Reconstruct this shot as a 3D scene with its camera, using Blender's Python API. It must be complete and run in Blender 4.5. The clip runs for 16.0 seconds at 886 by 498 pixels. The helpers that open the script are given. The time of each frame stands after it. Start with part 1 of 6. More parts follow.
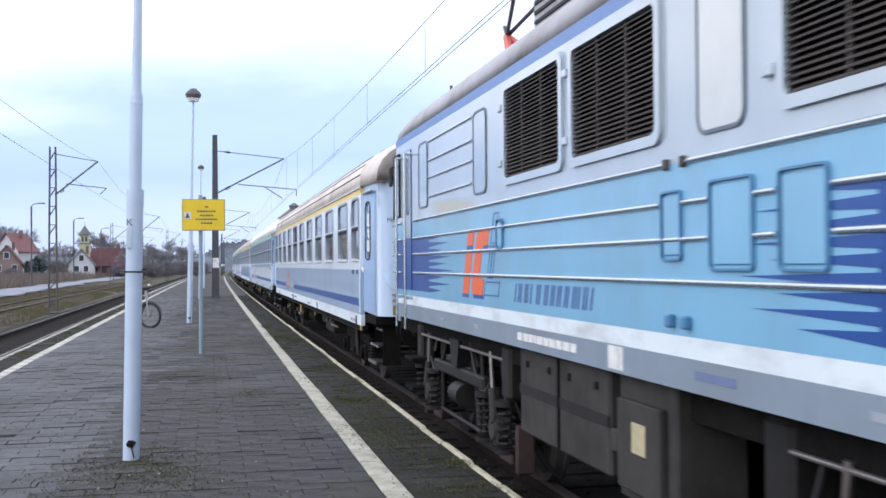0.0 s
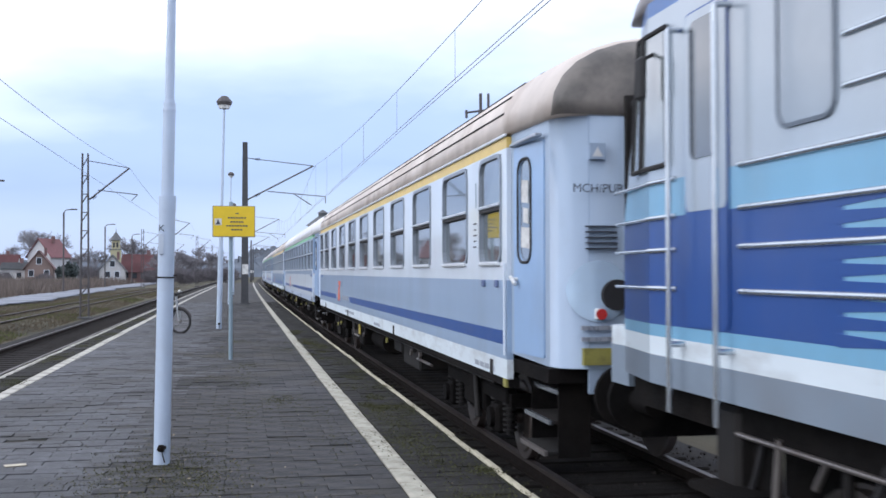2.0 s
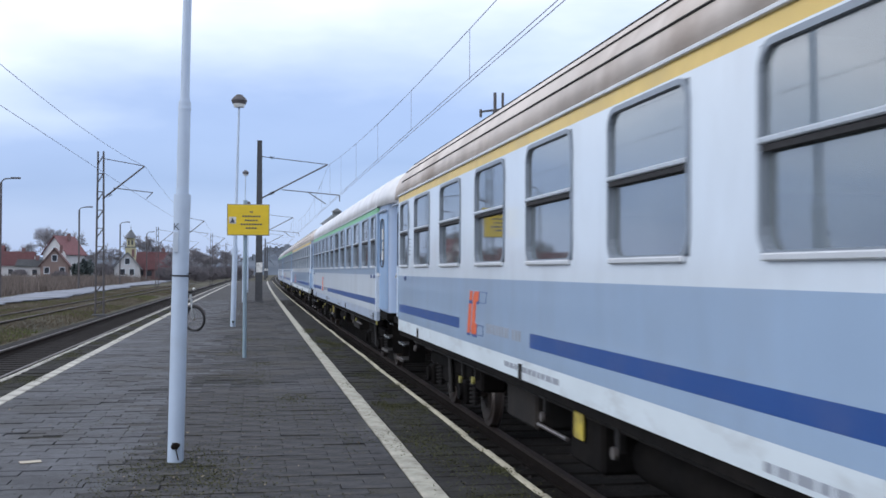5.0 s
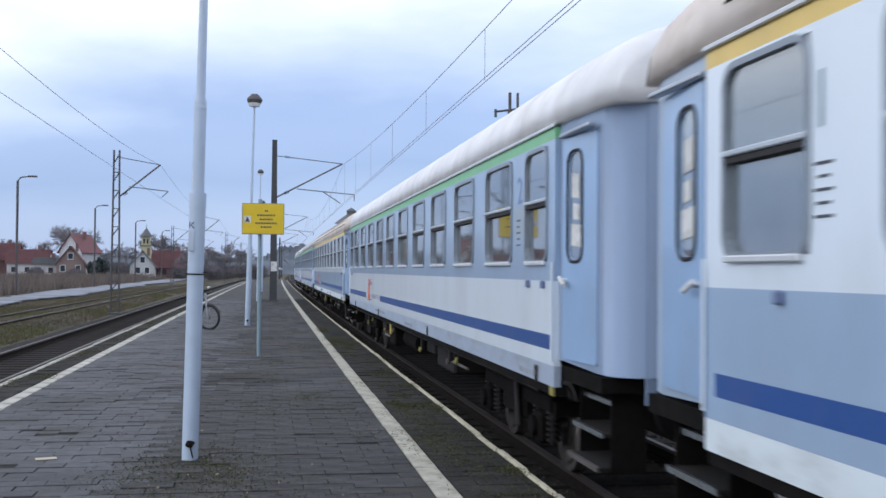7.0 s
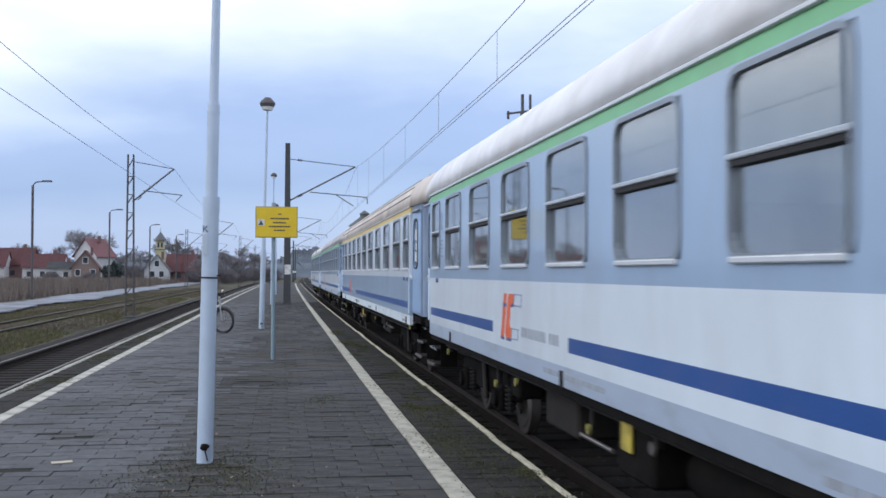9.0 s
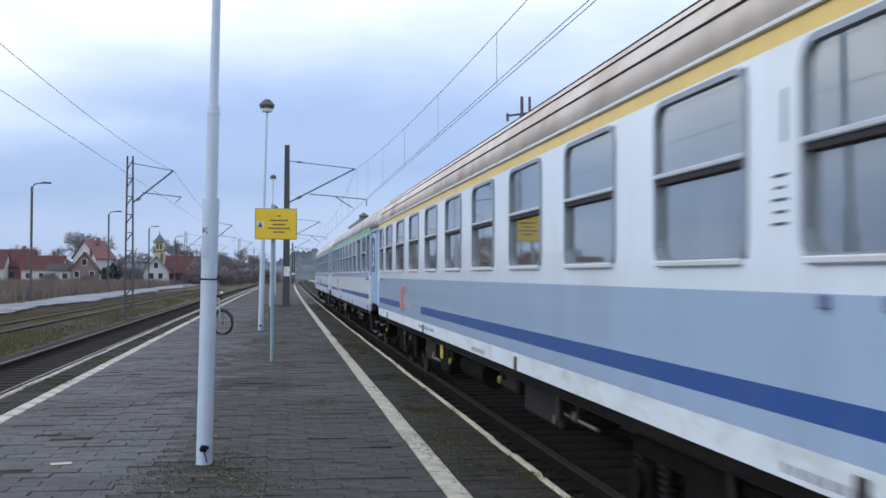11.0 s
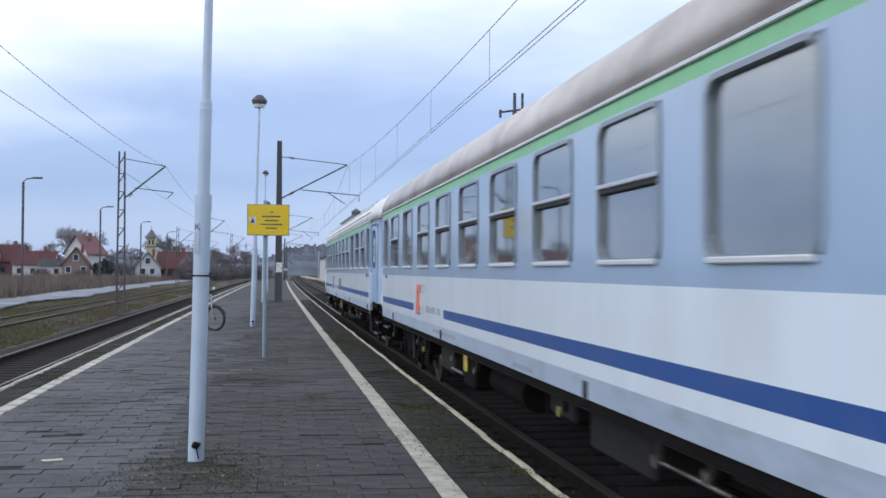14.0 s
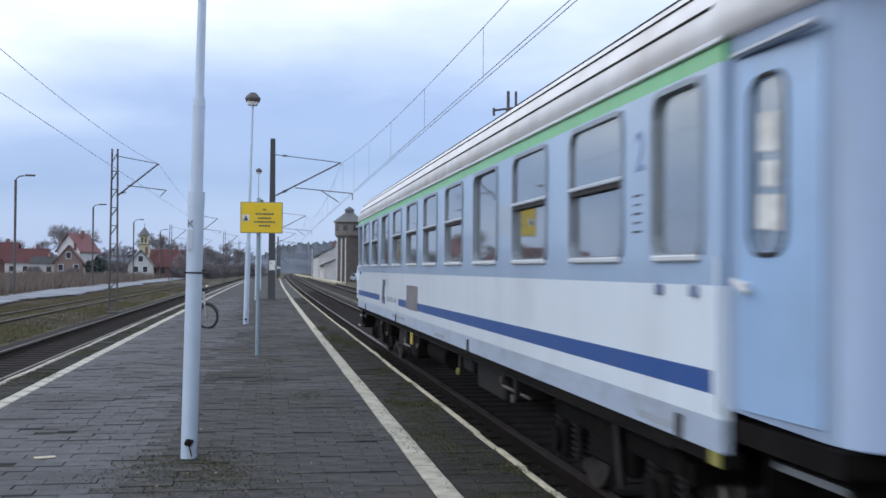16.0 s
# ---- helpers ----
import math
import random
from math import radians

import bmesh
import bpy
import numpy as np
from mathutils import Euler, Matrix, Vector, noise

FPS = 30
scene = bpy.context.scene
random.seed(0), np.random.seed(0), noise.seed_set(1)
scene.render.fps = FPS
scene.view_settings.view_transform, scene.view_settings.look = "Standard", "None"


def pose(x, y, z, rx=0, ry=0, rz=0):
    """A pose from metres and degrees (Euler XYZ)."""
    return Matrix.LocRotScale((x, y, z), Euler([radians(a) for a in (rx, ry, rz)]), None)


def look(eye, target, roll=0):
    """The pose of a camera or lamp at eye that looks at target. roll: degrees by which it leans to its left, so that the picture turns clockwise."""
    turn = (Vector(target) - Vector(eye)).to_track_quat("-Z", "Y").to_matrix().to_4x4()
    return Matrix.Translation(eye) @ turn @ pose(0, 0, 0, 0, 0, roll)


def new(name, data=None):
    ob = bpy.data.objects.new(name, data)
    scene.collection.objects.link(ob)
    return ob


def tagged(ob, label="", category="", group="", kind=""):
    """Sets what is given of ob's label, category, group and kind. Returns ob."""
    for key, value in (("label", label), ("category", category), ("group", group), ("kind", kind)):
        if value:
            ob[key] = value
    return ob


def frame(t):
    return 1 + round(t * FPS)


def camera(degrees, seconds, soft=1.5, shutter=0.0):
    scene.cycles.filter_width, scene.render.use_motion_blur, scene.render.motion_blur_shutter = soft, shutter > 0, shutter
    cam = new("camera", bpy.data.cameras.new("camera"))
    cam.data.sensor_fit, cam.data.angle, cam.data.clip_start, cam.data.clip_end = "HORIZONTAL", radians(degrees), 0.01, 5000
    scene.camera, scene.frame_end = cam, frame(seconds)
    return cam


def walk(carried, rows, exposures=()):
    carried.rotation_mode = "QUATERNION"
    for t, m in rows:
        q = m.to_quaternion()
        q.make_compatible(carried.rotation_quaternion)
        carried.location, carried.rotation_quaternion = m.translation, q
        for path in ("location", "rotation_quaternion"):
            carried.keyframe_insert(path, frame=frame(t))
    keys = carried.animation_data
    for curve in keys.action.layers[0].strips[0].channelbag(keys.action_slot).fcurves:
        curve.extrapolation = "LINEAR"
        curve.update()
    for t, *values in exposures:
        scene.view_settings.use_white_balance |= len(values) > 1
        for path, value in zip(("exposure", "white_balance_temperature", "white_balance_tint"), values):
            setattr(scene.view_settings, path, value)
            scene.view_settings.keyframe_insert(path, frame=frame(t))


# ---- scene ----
cam = camera(44.85, 16.0, soft=1.6, shutter=0.4)

# ---- camera: one standing point, the view turns and sways a little ----
EYE_Z = 1.70
PATH = [
    (0.0, -12.369, 0.810, 0.414, 0.019, 0.001), (0.5, -12.208, 0.925, 0.407, 0.015, -0.001), (1.0, -11.720, 1.171, 0.174, 0.010, 0.000), (1.5, -11.042, 1.184, 0.273, 0.006, 0.002),
    (2.0, -10.871, 1.225, 0.094, 0.005, -0.002), (2.5, -10.850, 1.432, 0.327, 0.009, -0.003), (3.0, -10.755, 1.431, 0.043, 0.003, 0.005), (5.5, -9.873, 1.131, -0.400, 0.004, 0.003),
    (6.0, -9.663, 1.133, -0.720, 0.000, 0.002), (6.5, -9.550, 1.191, -0.510, -0.003, 0.002), (7.0, -9.394, 1.156, -0.443, 0.001, 0.002), (7.5, -9.107, 1.250, -0.304, 0.001, -0.001),
    (8.0, -8.925, 1.218, -0.062, 0.001, 0.003), (8.5, -8.777, 1.096, -0.086, -0.004, 0.002), (9.0, -8.676, 1.274, -0.149, 0.003, 0.002), (11.5, -8.729, 1.389, -0.232, -0.003, -0.001),
    (12.0, -8.739, 1.291, -0.282, 0.003, 0.006), (12.5, -8.972, 1.247, -0.250, -0.001, -0.001), (13.0, -9.041, 1.164, -0.284, -0.011, 0.003), (13.5, -9.046, 1.142, -0.366, -0.004, 0.005),
    (14.0, -9.133, 1.182, -0.333, -0.004, 0.006), (14.5, -9.135, 1.046, -0.383, -0.004, -0.001), (15.0, -9.180, 1.252, -0.354, -0.004, -0.004), (15.5, -9.361, 1.235, -0.374, -0.005, 0.002),
    (16.0, -9.487, 1.093, -0.402, -0.004, -0.002)]
walk(cam, [(t, pose(x, 0, EYE_Z + z, 90 + p, r, y)) for t, y, p, r, x, z in PATH],
     [(0.0, 0.33, 6150, 13.5), (2.0, 0.13, 6060, 13.5), (3.0, 0.09, 6030, 13), (5.5, -0.19, 6010, 12), (16.0, -0.21, 6030, 11)])

# ---- world and sun: a bright overcast winter sky, lighter on the side of the hidden sun ----
world = bpy.data.worlds.new("overcast_sky")
scene.world = world
world.use_nodes = True
wn, wl = world.node_tree.nodes, world.node_tree.links
wn.clear()


def wnode(kind, **vals):
    n = wn.new(kind)
    for key, v in vals.items():
        n.inputs[key].default_value = v
    return n


w_out = wn.new("ShaderNodeOutputWorld")
w_bg = wnode("ShaderNodeBackground", Strength=1.0)
w_tc = wn.new("ShaderNodeTexCoord")
w_map = wn.new("ShaderNodeMapping")
w_map.inputs["Scale"].default_value = (1.0, 1.0, 3.2)
w_noise = wnode("ShaderNodeTexNoise", Scale=1.9, Detail=6.0, Roughness=0.5)
w_sep = wn.new("ShaderNodeSeparateXYZ")
w_add = wn.new("ShaderNodeMath")
w_add.operation = "MULTIPLY_ADD"
w_add.inputs[1].default_value = 0.30
w_ramp = wn.new("ShaderNodeValToRGB")
w_ramp.color_ramp.elements[0].position = 0.10
w_ramp.color_ramp.elements[0].color = (0.48, 0.59, 0.82, 1)
w_ramp.color_ramp.elements[1].position = 0.42
w_ramp.color_ramp.elements[1].color = (1.25, 1.26, 1.30, 1)
for at, col in ((0.18, (0.44, 0.55, 0.80, 1)), (0.24, (0.35, 0.46, 0.72, 1)), (0.30, (0.43, 0.54, 0.80, 1)), (0.36, (0.78, 0.86, 1.0, 1))):
    w_ramp.color_ramp.elements.new(at).color = col
wl.new(w_tc.outputs["Generated"], w_map.inputs["Vector"])
wl.new(w_map.outputs["Vector"], w_noise.inputs["Vector"])
wl.new(w_tc.outputs["Generated"], w_sep.inputs[0])
wl.new(w_noise.outputs["Fac"], w_add.inputs[0])
wl.new(w_sep.outputs["Z"], w_add.inputs[2])
w_west = wn.new("ShaderNodeMath")
w_west.operation = "MULTIPLY_ADD"
w_west.inputs[1].default_value, w_west.inputs[2].default_value = -1.0, -0.20
w_pos = wn.new("ShaderNodeMath")
w_pos.operation = "MAXIMUM"
w_pos.inputs[1].default_value = 0.0
w_sum = wn.new("ShaderNodeMath")
w_sum.operation = "MULTIPLY_ADD"
w_sum.inputs[1].default_value = 0.26
wl.new(w_sep.outputs["X"], w_west.inputs[0])
wl.new(w_west.outputs[0], w_pos.inputs[0])
wl.new(w_pos.outputs[0], w_sum.inputs[0])
wl.new(w_add.outputs[0], w_sum.inputs[2])
wl.new(w_sum.outputs[0], w_ramp.inputs["Fac"])
w_sky = wn.new("ShaderNodeTexSky")
w_sky.sky_type = "NISHITA"
w_sky.sun_disc = False
w_sky.sun_elevation = radians(28)
w_sky.sun_rotation = radians(215)
w_mix = wn.new("ShaderNodeMix")
w_mix.data_type = "RGBA"
w_mix.blend_type = "ADD"
w_mix.inputs["Factor"].default_value = 0.03
wl.new(w_ramp.outputs["Color"], w_mix.inputs["A"])
wl.new(w_sky.outputs["Color"], w_mix.inputs["B"])
wl.new(w_mix.outputs["Result"], w_bg.inputs["Color"])
wl.new(w_bg.outputs[0], w_out.inputs[0])

sun_data = bpy.data.lights.new("sun", "SUN")
sun_data.energy, sun_data.angle, sun_data.color = 0.85, radians(30), (1.0, 0.98, 0.95)
sun = new("sun", sun_data)
sun.matrix_basis = look((-60, 5, 34), (0, 20, 0))


# ---- materials ----
MATS = {}


def mat(name, color, rough=0.6, metal=0.0, vary=0.12, scale=6.0, bump=0.0, bump_scale=40.0, stain=None, stain_amount=0.0,
        stain_scale=1.5, island=0.0, random_tint=0.0, spec=0.5, stretch=(1, 1, 1), coat=0.0, patch=0.0, patch_scale=0.35):
    """A surface with grain at one scale, stains at another and fine relief."""
    if name in MATS:
        return MATS[name]
    m = bpy.data.materials.new(name)
    MATS[name] = m
    m.use_nodes = True
    nt = m.node_tree
    nodes, links = nt.nodes, nt.links
    b = nodes["Principled BSDF"]
    b.inputs["Roughness"].default_value = rough
    b.inputs["Metallic"].default_value = metal
    b.inputs["Specular IOR Level"].default_value = spec
    b.inputs["Coat Weight"].default_value = coat
    b.inputs["Coat Roughness"].default_value = 0.07
    b.inputs["Coat IOR"].default_value = 1.5 + 0.4 * coat
    tc = nodes.new("ShaderNodeTexCoord")
    mp = nodes.new("ShaderNodeMapping")
    mp.inputs["Scale"].default_value = stretch
    links.new(tc.outputs["Object"], mp.inputs["Vector"])
    n1 = nodes.new("ShaderNodeTexNoise")
    n1.inputs["Scale"].default_value, n1.inputs["Detail"].default_value = scale, 5
    links.new(mp.outputs["Vector"], n1.inputs["Vector"])
    hsv = nodes.new("ShaderNodeHueSaturation")
    hsv.inputs["Color"].default_value = (*color, 1)
    rng = nodes.new("ShaderNodeMapRange")
    rng.inputs["From Min"].default_value, rng.inputs["From Max"].default_value = 0.25, 0.75
    rng.inputs["To Min"].default_value, rng.inputs["To Max"].default_value = 1 - vary, 1 + vary
    links.new(n1.outputs["Fac"], rng.inputs["Value"])
    value = rng.outputs["Result"]
    for amount, kind in ((island, "ShaderNodeNewGeometry"), (random_tint, "ShaderNodeObjectInfo")):
        if amount:
            src = nodes.new(kind)
            ma = nodes.new("ShaderNodeMapRange")
            ma.inputs["To Min"].default_value, ma.inputs["To Max"].default_value = 1 - amount, 1 + amount
            links.new(src.outputs["Random Per Island" if island and kind.endswith("Geometry") else "Random"], ma.inputs["Value"])
            mu = nodes.new("ShaderNodeMath")
            mu.operation = "MULTIPLY"
            links.new(value, mu.inputs[0])
            links.new(ma.outputs["Result"], mu.inputs[1])
            value = mu.outputs[0]
    if patch:
        n4 = nodes.new("ShaderNodeTexNoise")
        n4.inputs["Scale"].default_value, n4.inputs["Detail"].default_value = patch_scale, 3
        links.new(tc.outputs["Object"], n4.inputs["Vector"])
        r4 = nodes.new("ShaderNodeMapRange")
        r4.inputs["From Min"].default_value, r4.inputs["From Max"].default_value = 0.3, 0.7
        r4.inputs["To Min"].default_value, r4.inputs["To Max"].default_value = 1 - patch, 1 + patch
        links.new(n4.outputs["Fac"], r4.inputs["Value"])
        m4 = nodes.new("ShaderNodeMath")
        m4.operation = "MULTIPLY"
        links.new(value, m4.inputs[0])
        links.new(r4.outputs["Result"], m4.inputs[1])
        value = m4.outputs[0]
    links.new(value, hsv.inputs["Value"])
    colour = hsv.outputs["Color"]
    if stain:
        n2 = nodes.new("ShaderNodeTexNoise")
        n2.inputs["Scale"].default_value, n2.inputs["Detail"].default_value, n2.inputs["Roughness"].default_value = stain_scale, 7, 0.62
        links.new(mp.outputs["Vector"], n2.inputs["Vector"])
        r2 = nodes.new("ShaderNodeMapRange")
        r2.inputs["From Min"].default_value, r2.inputs["From Max"].default_value = 0.48, 0.68
        r2.inputs["To Max"].default_value = stain_amount
        links.new(n2.outputs["Fac"], r2.inputs["Value"])
        mx = nodes.new("ShaderNodeMix")
        mx.data_type = "RGBA"
        mx.inputs["B"].default_value = (*stain, 1)
        links.new(r2.outputs["Result"], mx.inputs["Factor"])
        links.new(colour, mx.inputs["A"])
        colour = mx.outputs["Result"]
    links.new(colour, b.inputs["Base Color"])
    if bump:
        n3 = nodes.new("ShaderNodeTexNoise")
        n3.inputs["Scale"].default_value, n3.inputs["Detail"].default_value = bump_scale, 4
        links.new(mp.outputs["Vector"], n3.inputs["Vector"])
        bp = nodes.new("ShaderNodeBump")
        bp.inputs["Strength"].default_value, bp.inputs["Distance"].default_value = bump, 0.02
        links.new(n3.outputs["Fac"], bp.inputs["Height"])
        links.new(bp.outputs["Normal"], b.inputs["Normal"])
    return m


def glass_mat(name, tint, dirt=0.20, gloss=0.66, rough=0.035):
    """Thin window glass: tinted see-through with a real reflection."""
    m = bpy.data.materials.new(name)
    m.use_nodes = True
    nt = m.node_tree
    nt.nodes.clear()
    out = nt.nodes.new("ShaderNodeOutputMaterial")
    mix = nt.nodes.new("ShaderNodeMixShader")
    tr = nt.nodes.new("ShaderNodeBsdfTransparent")
    tr.inputs["Color"].default_value = (*tint, 1)
    gl = nt.nodes.new("ShaderNodeBsdfGlossy")
    gl.inputs["Roughness"].default_value = rough
    lw = nt.nodes.new("ShaderNodeLayerWeight")
    lw.inputs["Blend"].default_value = 0.5
    pw = nt.nodes.new("ShaderNodeMath")
    pw.operation = "POWER"
    pw.inputs[1].default_value = 2.0
    nt.links.new(lw.outputs["Facing"], pw.inputs[0])
    fr = nt.nodes.new("ShaderNodeMath")
    fr.operation = "MULTIPLY_ADD"
    fr.inputs[1].default_value, fr.inputs[2].default_value = gloss, 0.16
    nt.links.new(pw.outputs[0], fr.inputs[0])
    film = nt.nodes.new("ShaderNodeBsdfDiffuse")
    film.inputs["Color"].default_value = (0.36, 0.42, 0.44, 1)
    dusty = nt.nodes.new("ShaderNodeMixShader")
    spots = nt.nodes.new("ShaderNodeTexNoise")
    spots.inputs["Scale"].default_value = 2.5
    tc = nt.nodes.new("ShaderNodeTexCoord")
    nt.links.new(tc.outputs["Object"], spots.inputs["Vector"])
    amount = nt.nodes.new("ShaderNodeMath")
    amount.operation = "MULTIPLY"
    amount.inputs[1].default_value = dirt * 2
    nt.links.new(spots.outputs["Fac"], amount.inputs[0])
    nt.links.new(amount.outputs[0], dusty.inputs[0])
    nt.links.new(tr.outputs[0], dusty.inputs[1])
    nt.links.new(film.outputs[0], dusty.inputs[2])
    nt.links.new(fr.outputs[0], mix.inputs[0])
    nt.links.new(dusty.outputs[0], mix.inputs[1])
    nt.links.new(gl.outputs[0], mix.inputs[2])
    nt.links.new(mix.outputs[0], out.inputs[0])
    return m


DUST = (0.20, 0.17, 0.14)
M_WHITE = mat("coach_white_paint", (0.70, 0.785, 0.87), 0.33, vary=0.04, scale=2, stain=DUST, stain_amount=0.12, stain_scale=1.2, stretch=(1, 1, 0.45), coat=0.45)
M_LAV = mat("coach_lavender_paint", (0.32, 0.44, 0.61), 0.33, vary=0.05, scale=2, stain=DUST, stain_amount=0.13, stain_scale=1.2, stretch=(1, 1, 0.45), coat=0.45)
M_DOOR = mat("coach_door_blue_paint", (0.29, 0.44, 0.67), 0.35, vary=0.05, scale=2, stain=DUST, stain_amount=0.15, stain_scale=1.4, coat=0.4)
M_NAVY = mat("stripe_blue_paint", (0.024, 0.080, 0.280), 0.35, vary=0.06, scale=3, stain=DUST, stain_amount=0.12)
M_YELLOW = mat("class_stripe_yellow", (0.76, 0.55, 0.15), 0.4, vary=0.08, stain=DUST, stain_amount=0.2)
M_GREEN = mat("class_stripe_green", (0.20, 0.52, 0.25), 0.4, vary=0.08, stain=DUST, stain_amount=0.2)
M_ROOF_BEIGE = mat("roof_dirty_beige", (0.62, 0.56, 0.51), 0.55, vary=0.12, scale=3, stain=(0.36, 0.29, 0.24), stain_amount=0.7, stain_scale=0.9, bump=0.1, patch=0.2, patch_scale=0.4)
M_ROOF_BROWN = mat("roof_dirty_brown", (0.42, 0.39, 0.375), 0.36, vary=0.15, scale=3, stain=(0.20, 0.17, 0.155), stain_amount=0.8, stain_scale=1.4, stretch=(1, 0.5, 1), bump=0.1, patch=0.25, patch_scale=0.5)
M_ROOF_SILVER = mat("roof_dirty_silver", (0.72, 0.73, 0.75), 0.40, vary=0.1, scale=3, stain=(0.52, 0.49, 0.47), stain_amount=0.6, stain_scale=1.0, bump=0.1, patch=0.15, patch_scale=0.4)
M_RUBBER = mat("black_rubber", (0.02, 0.02, 0.022), 0.8, bump=0.1)
M_FRAME = mat("window_frame_aluminium", (0.42, 0.46, 0.52), 0.35, 0.6, vary=0.08)
# Next two: dirt, plus shade under the train put into near-black base colours.
M_UNDER = mat("underframe_dirt_and_shade", (0.009, 0.0085, 0.0085), 0.9, vary=0.35, scale=8, stain=(0.017, 0.0145, 0.013), stain_amount=0.7, bump=0.3, spec=0.06)
M_BOX = mat("equipment_box_shade_grey", (0.014, 0.0135, 0.0135), 0.85, vary=0.2, stain=(0.03, 0.024, 0.02), stain_amount=0.7, bump=0.1, spec=0.3)
M_LBOX = mat("loco_box_grey", (0.042, 0.039, 0.037), 0.8, vary=0.2, stain=(0.022, 0.019, 0.018), stain_amount=0.7, stain_scale=2.0, bump=0.1, spec=0.2)
M_STEEL = mat("worn_steel", (0.25, 0.23, 0.22), 0.45, 0.8, vary=0.2, stain=(0.10, 0.06, 0.04), stain_amount=0.6)
M_RAILTOP = mat("dull_rail_head", (0.10, 0.085, 0.08), 0.5, 0.6, vary=0.2, stain=(0.05, 0.035, 0.03), stain_amount=0.6)
M_ORANGE = mat("logo_orange_red", (0.72, 0.13, 0.035), 0.4, vary=0.05)
M_MARK = mat("small_dark_lettering", (0.05, 0.06, 0.08), 0.6)
M_PALE = mat("pale_lettering_panel", (0.66, 0.67, 0.66), 0.6, vary=0.15, stain=(0.2, 0.2, 0.2), stain_amount=0.5, stain_scale=9)
M_INSIDE = mat("coach_interior", (0.30, 0.30, 0.28), 0.8, vary=0.2)
M_SEAT = mat("seat_cloth", (0.06, 0.07, 0.12), 0.95)
M_ENDP = mat("end_panel_pale_blue", (0.33, 0.42, 0.54), 0.36, vary=0.05, scale=2, stain=DUST, stain_amount=0.25, stain_scale=1.2, stretch=(1, 1, 0.35), coat=0.3)
G_TRAIN = glass_mat("train_glass", (0.70, 0.75, 0.76))
M_SKYB = mat("loco_sky_blue", (0.185, 0.41, 0.60), 0.32, vary=0.06, scale=2, stain=DUST, stain_amount=0.15, stretch=(1, 1, 0.4), coat=0.25)
M_DEEP = mat("loco_deep_blue", (0.018, 0.07, 0.27), 0.35, vary=0.06, scale=2, stain=DUST, stain_amount=0.08, coat=0.15, spec=0.4)
M_LGREY = mat("loco_grey", (0.36, 0.43, 0.50), 0.32, vary=0.06, scale=2, stain=DUST, stain_amount=0.18, stain_scale=0.9, stretch=(1, 1, 0.4), coat=0.8)
M_LROOF = mat("loco_roof_grey", (0.33, 0.33, 0.36), 0.5, vary=0.12, stain=(0.12, 0.10, 0.09), stain_amount=0.6, bump=0.1)
M_CORN = mat("loco_cornice_blue", (0.07, 0.17, 0.42), 0.35, vary=0.06)
M_RIB = mat("rib_pale_metal", (0.52, 0.57, 0.62), 0.22, 0.85, vary=0.05)
M_SLAT = mat("grille_slat", (0.075, 0.065, 0.06), 0.6, 0.3, vary=0.2)
M_RED = mat("pantograph_red", (0.50, 0.10, 0.07), 0.5)

M_PAVER = mat("concrete_paver", (0.043, 0.0435, 0.047), 0.82, vary=0.38, scale=9, bump=0.45, bump_scale=50, island=0.18, stain=(0.064, 0.058, 0.043), stain_amount=0.62, stain_scale=0.7, spec=0.28, patch=0.5, patch_scale=0.5)
M_PAVER1 = mat("concrete_paver_single", (0.043, 0.0435, 0.047), 0.82, vary=0.38, scale=9, bump=0.45, bump_scale=50, random_tint=0.18, stain=(0.064, 0.058, 0.043), stain_amount=0.62, stain_scale=2.2, spec=0.28, patch=0.3, patch_scale=3.0)
# Lighter paver copy: brighter light away from the train is put into the colour.
M_PAVER_LIT = mat("lit_side_paver", (0.066, 0.069, 0.078), 0.75, vary=0.3, scale=9, bump=0.4, bump_scale=50, island=0.15, stain=(0.03, 0.029, 0.026), stain_amount=0.8, stain_scale=0.7, spec=0.4, patch=0.35, patch_scale=0.5)
M_PAVER_EDGE = mat("mossy_edge_paver", (0.028, 0.027, 0.026), 0.88, vary=0.3, scale=7, bump=0.45, bump_scale=50, island=0.2, stain=(0.013, 0.015, 0.006), stain_amount=0.9, stain_scale=1.1, spec=0.18, patch=0.4, patch_scale=0.7)
M_JOINT = mat("joint_soil", (0.028, 0.027, 0.023), 0.95, vary=0.3, scale=5, stain=(0.035, 0.042, 0.014), stain_amount=0.6, bump=0.4, spec=0.2)
M_LINE = mat("worn_line_paint", (0.42, 0.41, 0.365), 0.75, vary=0.16, scale=8, stain=(0.12, 0.11, 0.09), stain_amount=0.85, stain_scale=2.2, bump=0.15, random_tint=0.1)
M_LINE_WARM = mat("worn_cream_line_paint", (0.40, 0.385, 0.315), 0.75, vary=0.18, scale=8, stain=(0.12, 0.105, 0.075), stain_amount=0.85, stain_scale=2.2, bump=0.15, random_tint=0.1)
M_COPING = mat("coping_concrete", (0.42, 0.39, 0.29), 0.85, vary=0.15, scale=8, stain=(0.10, 0.10, 0.045), stain_amount=0.9, stain_scale=3.5, bump=0.3, random_tint=0.15)
# Ballast, sleeper and rust colours are darkened partly for the shade beside the train.
M_BALLAST = mat("ballast_stone", (0.023, 0.022, 0.022), 0.95, vary=0.5, scale=22, stain=(0.034, 0.029, 0.025), stain_amount=0.8, stain_scale=1.2, bump=1.0, bump_scale=26, patch=0.3, patch_scale=0.3, spec=0.15)
M_STONE = mat("loose_ballast", (0.045, 0.040, 0.038), 0.9, vary=0.2, island=0.45, spec=0.2)
